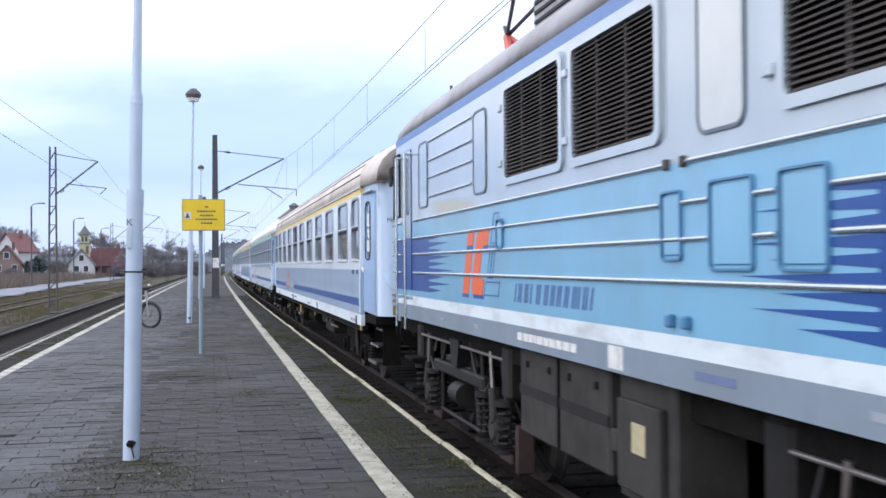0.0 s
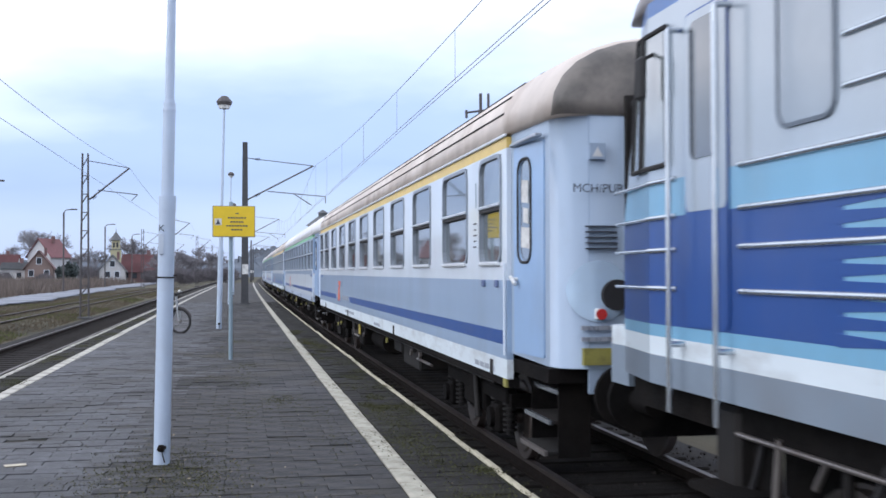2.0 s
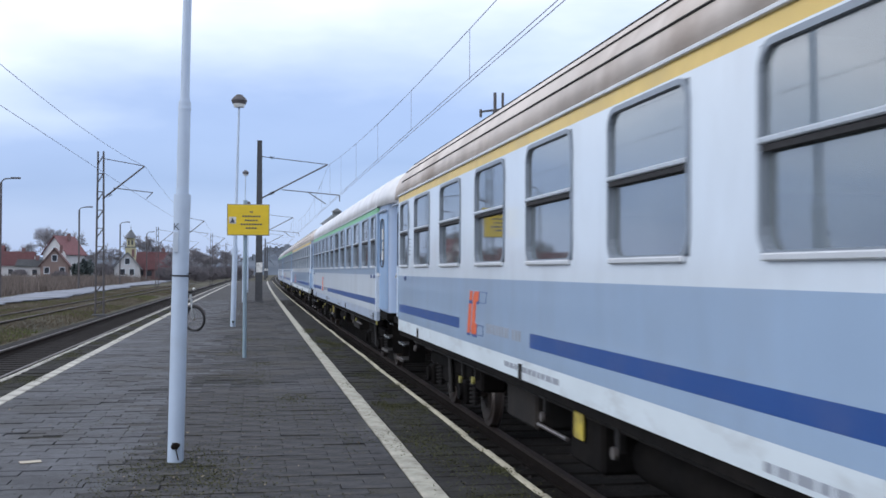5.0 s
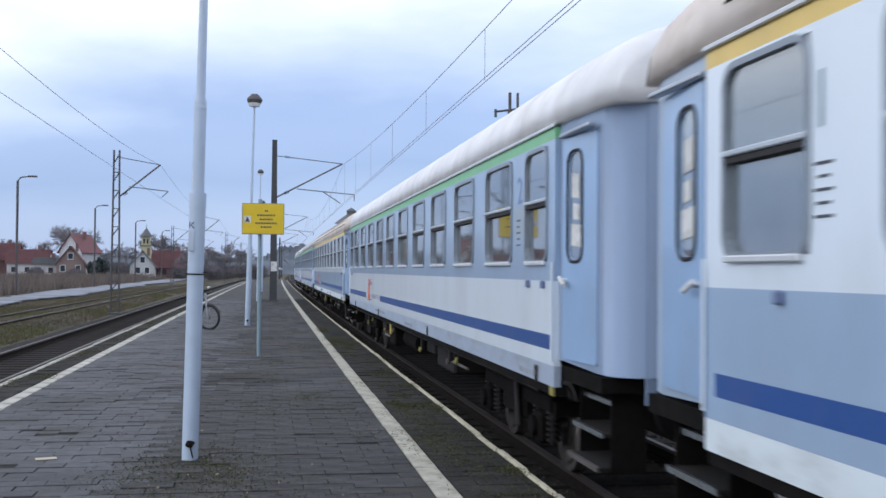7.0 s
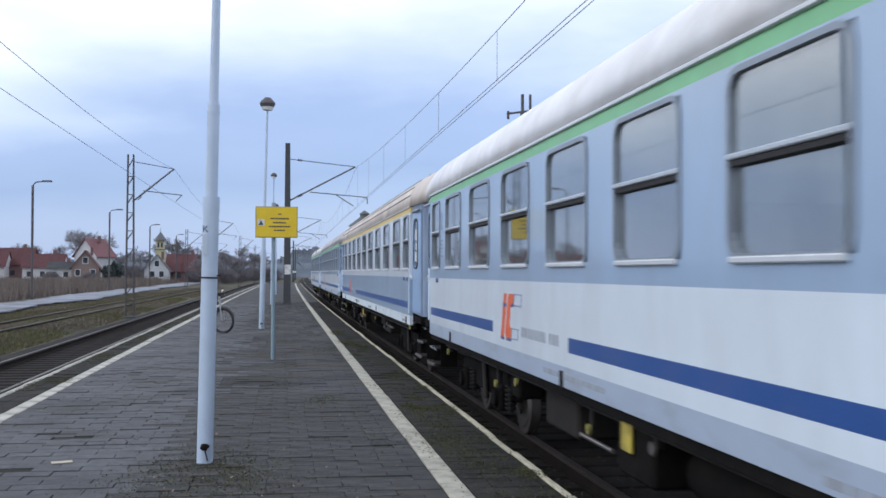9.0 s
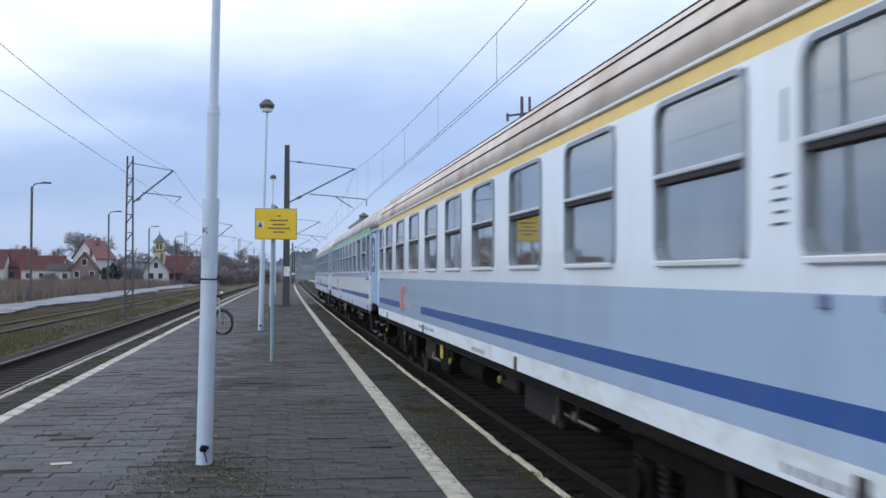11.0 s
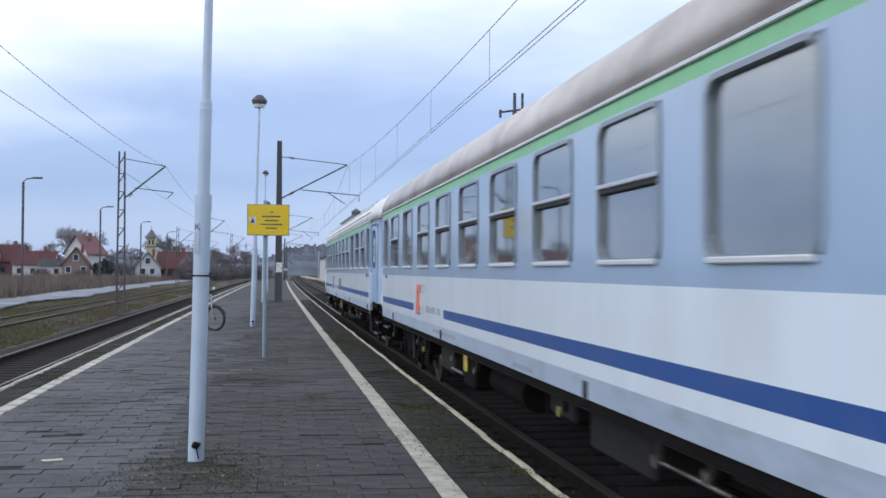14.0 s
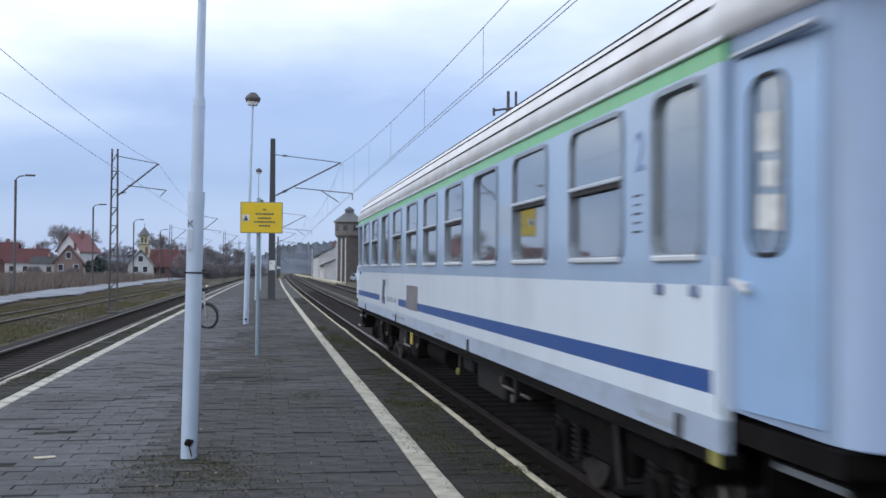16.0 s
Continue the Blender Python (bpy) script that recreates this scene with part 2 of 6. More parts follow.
M_SLEEPER = mat("sleeper_wood", (0.020, 0.018, 0.017), 0.95, vary=0.3, bump=0.4, spec=0.15)
M_RUST = mat("rail_rust", (0.020, 0.016, 0.0145), 0.9, vary=0.3, bump=0.2, spec=0.12)
M_GRASS = mat("winter_grass_ground", (0.066, 0.064, 0.044), 0.95, vary=0.4, scale=1.2, stain=(0.095, 0.077, 0.052), stain_amount=0.85, stain_scale=0.3, bump=0.6, bump_scale=12, patch=0.5, patch_scale=0.16, spec=0.2)
M_POST = mat("post_pale_blue_paint", (0.44, 0.53, 0.66), 0.42, vary=0.05, scale=4, stain=(0.30, 0.30, 0.30), stain_amount=0.15, stain_scale=2.2)
M_SIGNPOST = mat("sign_post_grey_blue", (0.22, 0.30, 0.36), 0.5, vary=0.1)
M_SIGN = mat("sign_yellow", (0.70, 0.50, 0.015), 0.5, vary=0.06)
M_MAST = mat("mast_dark_concrete", (0.058, 0.061, 0.068), 0.85, vary=0.2, bump=0.3)
M_LATT = mat("lattice_steel", (0.10, 0.095, 0.10), 0.7, 0.3, vary=0.2)
M_WIRE = mat("wire_copper_grey", (0.22, 0.23, 0.27), 0.6, 0.4)


# ---- mesh helpers ----
def part(name, bm, material, parent=None, label="", smooth=False):
    me = bpy.data.meshes.new(name)
    if smooth:
        for f_ in bm.faces:
            f_.smooth = True
    bm.to_mesh(me)
    bm.free()
    for m in (material if isinstance(material, (list, tuple)) else [material]):
        me.materials.append(m)
    ob = new(name, me)
    if parent is not None:
        ob.parent = parent
    return tagged(ob, label)


def thing(name, label, category, m=None, group="", kind=""):
    ob = new(name)
    ob.empty_display_size = 0.2
    if m is not None:
        ob.matrix_basis = m
    return tagged(ob, label, category, group, kind)


def box(bm, x0, x1, y0, y1, z0, z1, bevel=0.0, mi=0):
    vs = [bm.verts.new((x, y, z)) for x in (x0, x1) for y in (y0, y1) for z in (z0, z1)]
    idx = ((0, 1, 3, 2), (4, 6, 7, 5), (0, 4, 5, 1), (2, 3, 7, 6), (0, 2, 6, 4), (1, 5, 7, 3))
    fs = [bm.faces.new([vs[i] for i in f_]) for f_ in idx]
    for f_ in fs:
        f_.material_index = mi
    if bevel:
        es = {e for f_ in fs for e in f_.edges}
        r = bmesh.ops.bevel(bm, geom=list(es), offset=bevel, segments=1, affect="EDGES", profile=0.5)
        for f_ in r["faces"]:
            f_.material_index = mi
    return bm


def boxed(*a, **k):
    return box(bmesh.new(), *a, **k)


def rod(bm, a, b, r, r2=None, n=8, mi=0, caps=True):
    a, b = Vector(a), Vector(b)
    d = (b - a).normalized()
    u = d.orthogonal().normalized()
    v = d.cross(u)
    r2 = r if r2 is None else r2
    ra, rb = [], []
    for i in range(n):
        c, s = math.cos(2 * math.pi * i / n), math.sin(2 * math.pi * i / n)
        ra.append(bm.verts.new(a + (u * c + v * s) * r))
        rb.append(bm.verts.new(b + (u * c + v * s) * r2))
    for i in range(n):
        f_ = bm.faces.new((ra[i], ra[(i + 1) % n], rb[(i + 1) % n], rb[i]))
        f_.material_index = mi
        f_.smooth = n > 6
    if caps:
        for loop in (ra[::-1], rb):
            bm.faces.new([bm.verts.new(v.co) for v in loop]).material_index = mi
    return bm


def rods(pairs, r, n=8):
    bm = bmesh.new()
    for a, b in pairs:
        rod(bm, a, b, r, n=n)
    return bm


def round_loop(y0, y1, z0, z1, r, n=4):
    pts = []
    for cy, cz, a0 in ((y1 - r, z1 - r, 0), (y0 + r, z1 - r, 90), (y0 + r, z0 + r, 180), (y1 - r, z0 + r, 270)):
        for i in range(n + 1):
            a = radians(a0 + 90 * i / n)
            pts.append((cy + r * math.cos(a), cz + r * math.sin(a)))
    return pts


def ring(bm, outer, inner, x_out, x_in, mi=0):
    """A frame between two loops of the y-z plane, from depth x_out to x_in."""
    n = len(outer)
    L = [[bm.verts.new((x, *p)) for p in loop] for loop in (outer, inner) for x in (x_out, x_in)]
    for i in range(n):
        j = (i + 1) % n
        for a, b in ((0, 2), (3, 1), (1, 0), (2, 3)):
            f_ = bm.faces.new((L[a][i], L[a][j], L[b][j], L[b][i]))
            f_.material_index = mi
    return bm


def plate(bm, loop, x0, x1, mi=0):
    """A flat plate of the y-z plane with the outline loop, x0 to x1."""
    a = [bm.verts.new((x0, *p)) for p in loop]
    b = [bm.verts.new((x1, *p)) for p in loop]
    n = len(loop)
    bm.faces.new(a).material_index = mi
    bm.faces.new(b[::-1]).material_index = mi
    for i in range(n):
        bm.faces.new((a[i], b[i], b[(i + 1) % n], a[(i + 1) % n])).material_index = mi
    return bm


def plate_xz(loop, y0, y1):
    """A flat plate of the x-z plane with the outline loop, y0 to y1."""
    bm = bmesh.new()
    a = [bm.verts.new((p[0], y0, p[1])) for p in loop]
    b = [bm.verts.new((p[0], y1, p[1])) for p in loop]
    bm.faces.new(a)
    bm.faces.new(b[::-1])
    for i in range(len(loop)):
        bm.faces.new((a[i], b[i], b[(i + 1) % len(loop)], a[(i + 1) % len(loop)]))
    return bm


def clean(bm):
    bmesh.ops.recalc_face_normals(bm, faces=bm.faces)
    return bm


def panel_wall(bm, ys, zs, x0, x1, holes, pick):
    """A wall of the y-z plane from x0 to x1, cut at ys and zs, with openings and a colour for each field."""
    ys = sorted({round(v, 4) for v in ys} | {round(v, 4) for h in holes for v in h[:2]})
    zs = sorted({round(v, 4) for v in zs} | {round(v, 4) for h in holes for v in h[2:]})
    V = {}

    def vert(x, i, j):
        if (x, i, j) not in V:
            V[(x, i, j)] = bm.verts.new((x, ys[i], zs[j]))
        return V[(x, i, j)]

    def solid(i, j):
        if not (0 <= i < len(ys) - 1 and 0 <= j < len(zs) - 1):
            return False
        y, z = (ys[i] + ys[i + 1]) / 2, (zs[j] + zs[j + 1]) / 2
        return not any(h[0] < y < h[1] and h[2] < z < h[3] for h in holes)

    for i in range(len(ys) - 1):
        for j in range(len(zs) - 1):
            if not solid(i, j):
                continue
            mi = pick((ys[i] + ys[i + 1]) / 2, (zs[j] + zs[j + 1]) / 2)
            for x in (x0, x1):
                bm.faces.new((vert(x, i, j), vert(x, i + 1, j), vert(x, i + 1, j + 1), vert(x, i, j + 1))).material_index = mi
            for di, dj, a, b in ((-1, 0, (0, 0), (0, 1)), (1, 0, (1, 0), (1, 1)), (0, -1, (0, 0), (1, 0)), (0, 1, (0, 1), (1, 1))):
                if not solid(i + di, j + dj):
                    p, q = (i + a[0], j + a[1]), (i + b[0], j + b[1])
                    bm.faces.new((vert(x0, *p), vert(x0, *q), vert(x1, *q), vert(x1, *p))).material_index = mi
    return clean(bm)


# ---- the line: tracks and platform bend very gently ----
BEND = 1 / 25000
TRACK_X, RAIL_Z = 3.86, -0.32


def bend(y):
    return BEND * y * y if y > 0 else 0.0


def strip(bm, x0, x1, z0, z1, ya, yb, step=12.0, mi=0, top_only=False):
    """A long bar along the line, following its bend."""
    n = max(1, int(math.ceil((yb - ya) / step)))
    rows = []
    for i in range(n + 1):
        y = ya + (yb - ya) * i / n
        o = bend(y)
        rows.append([bm.verts.new((x + o, y, z)) for x, z in ((x0, z0), (x1, z0), (x1, z1), (x0, z1))])
    for i in range(n):
        a, b = rows[i], rows[i + 1]
        for j in range(4):
            f_ = bm.faces.new((a[j], a[(j + 1) % 4], b[(j + 1) % 4], b[j]))
            f_.material_index = mi
    bm.faces.new(rows[0]).material_index = mi
    bm.faces.new(rows[-1][::-1]).material_index = mi
    return bm


# ---- ground ----
def make_ground():
    bm = bmesh.new()
    xs = [-2500, -700, -260, -120, -60, -34, -24, -19, -15, -12, -9, -7.6, -3.2, 0, 1.8, 6.2, 7.5, 12, 20, 40, 120, 600, 2500]
    ys = [-300, -60, -20, -8, 0, 8, 16, 24, 34, 44, 56, 70, 84, 100, 120, 145, 180, 230, 300, 420, 700, 1500, 4500]
    grid = [[bm.verts.new((x, y, -0.58 + (0.06 * noise.noise((x * 0.13, y * 0.13, 0)) if abs(x) > 7.5 else 0))) for x in xs] for y in ys]
    for j in range(len(ys) - 1):
        for i in range(len(xs) - 1):
            bm.faces.new((grid[j][i], grid[j][i + 1], grid[j + 1][i + 1], grid[j + 1][i]))
    g = part("ground", clean(bm), M_GRASS)
    tagged(g, "rough winter grass and bare soil beside the tracks", "ground", kind="structure")


def make_track(x, ya, yb, near_stones, label, sleepers=True, bed_material=None, lift=0.0):
    """Ballast bed, sleepers and two rails."""
    bed = bmesh.new()
    rows = []
    for i in range(int((yb - ya) / 6) + 1):
        y = ya + i * 6
        o = x + bend(y)
        rows.append([bed.verts.new((o + dx, y, z)) for dx, z in ((-2.1 - lift * 6, -0.60), (-1.5, -0.50 + lift), (-0.5, -0.485 + lift), (0.5, -0.485 + lift), (1.5, -0.50 + lift), (2.1 + lift * 6, -0.60))])
    for a, b in zip(rows, rows[1:]):
        for j in range(5):
            bed.faces.new((a[j], a[j + 1], b[j + 1], b[j]))
    track = thing("railway_track", label, "railway track", kind="structure")
    part("ballast", clean(bed), bed_material or M_BALLAST, track, "crushed stone bed")
    for dx in (-0.753, 0.753):
        bm = bmesh.new()
        strip(bm, x + dx - 0.07, x + dx + 0.07, RAIL_Z - 0.155, RAIL_Z - 0.135, ya, yb)
        strip(bm, x + dx - 0.012, x + dx + 0.012, RAIL_Z - 0.135, RAIL_Z - 0.04, ya, yb)
        strip(bm, x + dx - 0.035, x + dx + 0.035, RAIL_Z - 0.04, RAIL_Z, ya, yb, mi=1)
        part("rail", clean(bm), [M_RUST, M_RAILTOP], track, "rusty rail with a dull worn head")
    if sleepers:
        me = None
        y, n = max(ya, -16.0), 0
        while y < min(yb, 100) and n < 190:
            if me is None:
                s = part("sleeper", boxed(-1.3, 1.3, -0.12, 0.12, -0.60, -0.465, 0.02), M_SLEEPER, track, "dark weathered sleeper")
                me = s.data
            else:
                s = new("sleeper", me)
                s.parent = track
            s.location = (x + bend(y), y, 0)
            y += 0.62
            n += 1
    if near_stones:
        rnd = random.Random(3)
        bm = bmesh.new()
        for _ in range(5200):
            y = 3 + 42 * rnd.random() ** 1.5
            px_, s = x + rnd.uniform(-1.75, 1.75) + bend(y), rnd.uniform(0.018, 0.038)
            vs = [bm.verts.new((px_ + s * rnd.uniform(0.6, 1.2) * sx, y + s * rnd.uniform(0.6, 1.2) * sy, -0.49 + s * rnd.uniform(0.5, 1.1) * sz))
                  for sx, sy, sz in ((1, 0, 0), (-1, 0, 0), (0, 1, 0), (0, -1, 0), (0, 0, 1), (0, 0, -1))]
            for f_ in ((0, 2, 4), (2, 1, 4), (1, 3, 4), (3, 0, 4), (2, 0, 5), (1, 2, 5), (3, 1, 5), (0, 3, 5)):
                bm.faces.new([vs[i] for i in f_])
        st = part("ballast_stones", bm, M_STONE, track, "loose crushed stones")
        st["kind"] = "stuff"
    return track


PLAT_L, PLAT_R, PLAT_END = -3.82, 2.24, 175.0
LINE_R, LINE_L = (1.29, 1.48), (-3.28, -3.10)


def make_platform():
    plat = thing("platform", "island platform paved with dark worn concrete blocks", "platform", kind="structure")
    core = strip(bmesh.new(), PLAT_L + 0.05, PLAT_R - 0.05, -0.62, -0.012, -12, PLAT_END, 6)
    part("platform_core", clean(core), M_JOINT, plat, "soil and moss in the joints")
    return plat


def make_pavers(plat):
    """Blocks in running bond, rows across the platform; pale coping at both edges and the two safety lines."""
    rnd = random.Random(11)
    L, W = 0.40, 0.20
    single = None
    near, far, edge, worn = 0, bmesh.new(), bmesh.new(), bmesh.new()
    spans = ((LINE_L[1] + 0.01, LINE_R[0] - 0.01), (LINE_R[1] + 0.01, PLAT_R - 0.10), (PLAT_L + 0.11, LINE_L[0] - 0.01))

    def add(bm, x0, x1, y0, y1, z):
        b = 0.0035
        lo = [bm.verts.new(p) for p in ((x0, y0, -0.05), (x1, y0, -0.05), (x1, y1, -0.05), (x0, y1, -0.05))]
        md = [bm.verts.new(p) for p in ((x0, y0, z - b), (x1, y0, z - b), (x1, y1, z - b), (x0, y1, z - b))]
        tp = [bm.verts.new(p) for p in ((x0 + b, y0 + b, z), (x1 - b, y0 + b, z), (x1 - b, y1 - b, z), (x0 + b, y1 - b, z))]
        for q, r in ((lo, md), (md, tp)):
            for i in range(4):
                bm.faces.new((q[i], q[(i + 1) % 4], r[(i + 1) % 4], r[i]))
        bm.faces.new(tp)

    y, row = -11.8, 0
    while y < 62:
        for sx0, sx1 in spans:
            x = sx0 - (L / 2 if row % 2 else 0)
            while x < sx1:
                x0, x1 = max(x, sx0), min(x + L, sx1)
                if x1 - x0 > 0.05:
                    g = 0.002 if rnd.random() > 0.15 else rnd.uniform(0.003, 0.009)
                    z = rnd.gauss(0, 0.0035)
                    o = bend(y)
                    full = x1 - x0 > L - 1e-4
                    if full and near < 300 and 5.0 < y < 15 and -1.2 < x < 1.2:
                        if single is None:
                            bm = bmesh.new()
                            add(bm, -L / 2 + 0.0025, L / 2 - 0.0025, -W / 2 + 0.0025, W / 2 - 0.0025, 0)
                            ob = part("paving_block", bm, M_PAVER1, plat)
                            single = ob.data
                        else:
                            ob = new("paving_block", single)
                            ob.parent = plat
                        ob.location = (x0 + L / 2 + o, y + W / 2, z)
                        ob.rotation_euler = (rnd.gauss(0, 0.008), rnd.gauss(0, 0.006), rnd.gauss(0, 0.006))
                        near += 1
                    elif rnd.random() > 0.004:
                        # worn collects the left blocks, coloured paler as lying outside the train's shade
                        add(edge if x0 > LINE_R[0] or x0 < LINE_L[0] else worn if x0 + rnd.gauss(0, 0.35) < -1.1 else far, x0 + g + o, x1 - g + o, y + g, y + W - g, z)
                x += L
        y += W
        row += 1
    f = part("paving", far, M_PAVER, plat, "dark weathered concrete blocks")
    f["kind"] = "stuff"
    f = part("worn_paving", worn, M_PAVER_LIT, plat, "concrete blocks coloured paler, as if clear of the train's shade")
    f["kind"] = "stuff"
    f = part("edge_paving", edge, M_PAVER_EDGE, plat, "mossy dark blocks along the edge")
    f["kind"] = "stuff"
    rest = strip(bmesh.new(), PLAT_L + 0.11, PLAT_R - 0.11, -0.05, 0.0, 62, PLAT_END - 0.2, 6)
    part("paving_far", clean(rest), M_PAVER, plat, "dark weathered concrete blocks")
    # the two lines, in slabs
    for (x0, x1), length in ((LINE_R, 0.62), (LINE_L, 0.62)):
        y, n, me = -11.88, 0, None
        while y < 95:
            if me is None:
                s = part("line_slab", boxed(x0, x1, 0.006, length - 0.006, -0.05, 0.004, 0.006), M_LINE_WARM if x0 > 0 else M_LINE, plat, "worn white painted slab")
                me = s.data
            else:
                s = new("line_slab", me)
                s.parent = plat
            s.location = (bend(y) + rnd.gauss(0, 0.0025), y, rnd.gauss(0, 0.002))
            s.rotation_euler = (0, 0, rnd.gauss(0, 0.003) - math.atan(2 * BEND * y))
            y += length
            n += 1
        part("painted_line", clean(strip(bmesh.new(), x0, x1, -0.05, 0.004, y, PLAT_END - 0.3, 6)), M_LINE, plat, "worn white painted line")
    # edge slabs
    for x0, x1 in ((PLAT_R - 0.065, PLAT_R), (PLAT_L, PLAT_L + 0.10)):
        y, me = -12.0, None
        while y < 100:
            if me is None:
                bm = boxed(x0, x1, 0.004, 0.996, -0.16, 0.006, 0.012)
                s = part("edge_slab", bm, M_COPING if x0 > 0 else M_LINE, plat, "pale mossy concrete edge slab" if x0 > 0 else "whitewashed concrete edge slab")
                me = s.data
            else:
                s = new("edge_slab", me)
                s.parent = plat
            s.location = (bend(y) + rnd.gauss(0, 0.006), y, rnd.gauss(0, 0.004))
            s.rotation_euler = (0, 0, rnd.gauss(0, 0.004) - math.atan(2 * BEND * y))
            y += 1.0
        part("edge_band", clean(strip(bmesh.new(), x0, x1, -0.16, 0.006, y, PLAT_END, 6)), M_COPING if x0 > 0 else M_LINE, plat, "pale concrete edge")


# ---- the train ----
SIDE = 23.0
M_WFRAME = mat("window_frame_grey", (0.25, 0.29, 0.34), 0.4, 0.3, vary=0.1)
M_BAR = mat("window_bar_grey", (0.46, 0.51, 0.57), 0.4, 0.2, vary=0.08)
M_SILL = mat("pale_sill_metal", (0.62, 0.65, 0.68), 0.4, 0.3, vary=0.08)
M_ENDD = mat("end_panel_dull_lavender", (0.25, 0.33, 0.47), 0.45, vary=0.06, scale=2, stain=DUST, stain_amount=0.3, stain_scale=1.2, stretch=(1, 1, 0.35))
M_DISC = mat("pale_disc_paint", (0.43, 0.57, 0.72), 0.4, vary=0.05, stain=DUST, stain_amount=0.2)
M_TAGYEL = mat("brake_plate_yellow", (0.50, 0.40, 0.06), 0.6, vary=0.15, stain=(0.10, 0.08, 0.04), stain_amount=0.6, stain_scale=8)
M_OLDYEL = mat("dirty_yellow_paint", (0.30, 0.28, 0.07), 0.7, vary=0.2, stain=(0.06, 0.05, 0.03), stain_amount=0.7, stain_scale=6)
M_FADED = mat("faded_slate_blue", (0.13, 0.17, 0.30), 0.6)
M_LETTER = mat("faded_grey_lettering", (0.30, 0.33, 0.38), 0.6)
M_LOWW = mat("grimy_white_skirt", (0.66, 0.74, 0.79), 0.4, vary=0.06, scale=3, stain=(0.22, 0.20, 0.18), stain_amount=0.45, stain_scale=2.4, stretch=(1, 0.5, 1.4))
M_LOWL = mat("grimy_lavender_skirt", (0.36, 0.43, 0.54), 0.4, vary=0.06, scale=3, stain=(0.16, 0.15, 0.14), stain_amount=0.45, stain_scale=2.4, stretch=(1, 0.5, 1.4))
M_DRAPE = mat("white_curtain_cloth", (0.80, 0.82, 0.80), 0.9, vary=0.08, scale=14, stretch=(1, 1, 0.1), bump=0.2)
M_SKIRT = mat("loco_skirt_grey", (0.20, 0.25, 0.31), 0.45, vary=0.08, stain=(0.12, 0.11, 0.10), stain_amount=0.35, stain_scale=1.5)
M_PATCH = mat("bare_grey_patch", (0.17, 0.16, 0.17), 0.6, vary=0.15, stain=(0.09, 0.08, 0.08), stain_amount=0.5)
M_NUMERAL = mat("faded_blue_paint", (0.14, 0.21, 0.42), 0.4)
M_REDRUST = mat("red_brown_rust", (0.048, 0.030, 0.028), 0.85, vary=0.3, stain=(0.04, 0.03, 0.028), stain_amount=0.7, stain_scale=5)
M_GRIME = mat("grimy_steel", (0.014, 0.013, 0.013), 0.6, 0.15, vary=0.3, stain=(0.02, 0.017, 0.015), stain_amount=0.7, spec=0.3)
PLACE = (0.0, 26.19, 51.94, 77.63, 103.74)  # where each coach begins behind the first
HALF, HW = SIDE / 2, 1.41
Z_BOT, Z_LOW, Z_S0, Z_S1, Z_MID, Z_W0, Z_W1, Z_C0, Z_C1 = 1.03, 1.21, 1.34, 1.47, 1.94, 2.11, 3.13, 3.165, 3.265


def head(t):
    """Where the first coach's side begins, along the line, at t seconds."""
    return 17.3317 - 3.50978 * t - 0.179671 * t ** 2 + 0.00411286 * t ** 3 - 0.00203824 * t ** 4 + 0.000161222 * t ** 5 - 3.92285e-06 * t ** 6 + 0.03 * (1 + math.tanh((t - 7.8) / 0.8))


def on_track(y):
    return pose(TRACK_X + bend(y), y, RAIL_Z, 0, 0, -math.degrees(math.atan(2 * BEND * max(y, 0))))


TIMES = [i * 0.5 for i in range(33)]
MOVING, WHEELS = [], []


def roof_profile(hw, z0, top, n=14):
    """Points across a coach roof, from the -x eave to the +x eave."""
    pts = []
    for i in range(n + 1):
        a = math.pi * i / n
        c, s = math.cos(a), math.sin(a)
        pts.append((-hw * math.copysign(abs(c) ** 0.75, c), z0 + (top - z0) * abs(s) ** 0.85))
    return pts


def roof_mesh(ya, yb, hw, z0, top, end_drop):
    """A curved roof whose ends bend down."""
    bm = bmesh.new()
    rings = []
    shape = ((0.0, 1.0, 0.13), (0.05, 0.62, 0.10), (0.14, 0.30, 0.08), (0.30, 0.10, 0.06), (0.70, 0.0, 0.04), (1.25, 0.0, 0.0))
    ends = [(ya + d, top - end_drop * k, hw - w) for d, k, w in shape] + [(yb - d, top - end_drop * k, hw - w) for d, k, w in shape[::-1]]
    for y, h, w in ends:
        rings.append([bm.verts.new((x, y, z)) for x, z in roof_profile(w, z0, h)])
    for a, b in zip(rings, rings[1:]):
        tip = min(abs(a[0].co.y - ya), abs(b[0].co.y - yb)) < 0.10
        for i in range(len(a) - 1):
            bm.faces.new((a[i], a[i + 1], b[i + 1], b[i])).material_index = int(tip)
        bm.faces.new((a[-1], a[0], b[0], b[-1]))
    bm.faces.new(rings[0]).material_index = 1
    bm.faces.new(rings[-1][::-1]).material_index = 1
    return clean(bm)


def wheelset(parent, y, r=0.46):
    bm = bmesh.new()
    rod(bm, (-0.9, 0, 0), (0.9, 0, 0), 0.08, n=10)
    for sx in (-1, 1):
        rod(bm, (sx * 0.72, 0, 0), (sx * 0.80, 0, 0), r, n=28)
        rod(bm, (sx * 0.69, 0, 0), (sx * 0.72, 0, 0), r + 0.025, n=28)
        rod(bm, (sx * 0.80, 0, 0), (sx * 0.82, 0, 0), r - 0.07, r - 0.09, n=28)
        for k in range(6):
            a = math.pi * k / 3
            rod(bm, (sx * 0.82, 0.2 * math.cos(a), 0.2 * math.sin(a)), (sx * 0.835, 0.2 * math.cos(a), 0.2 * math.sin(a)), 0.03, n=6)
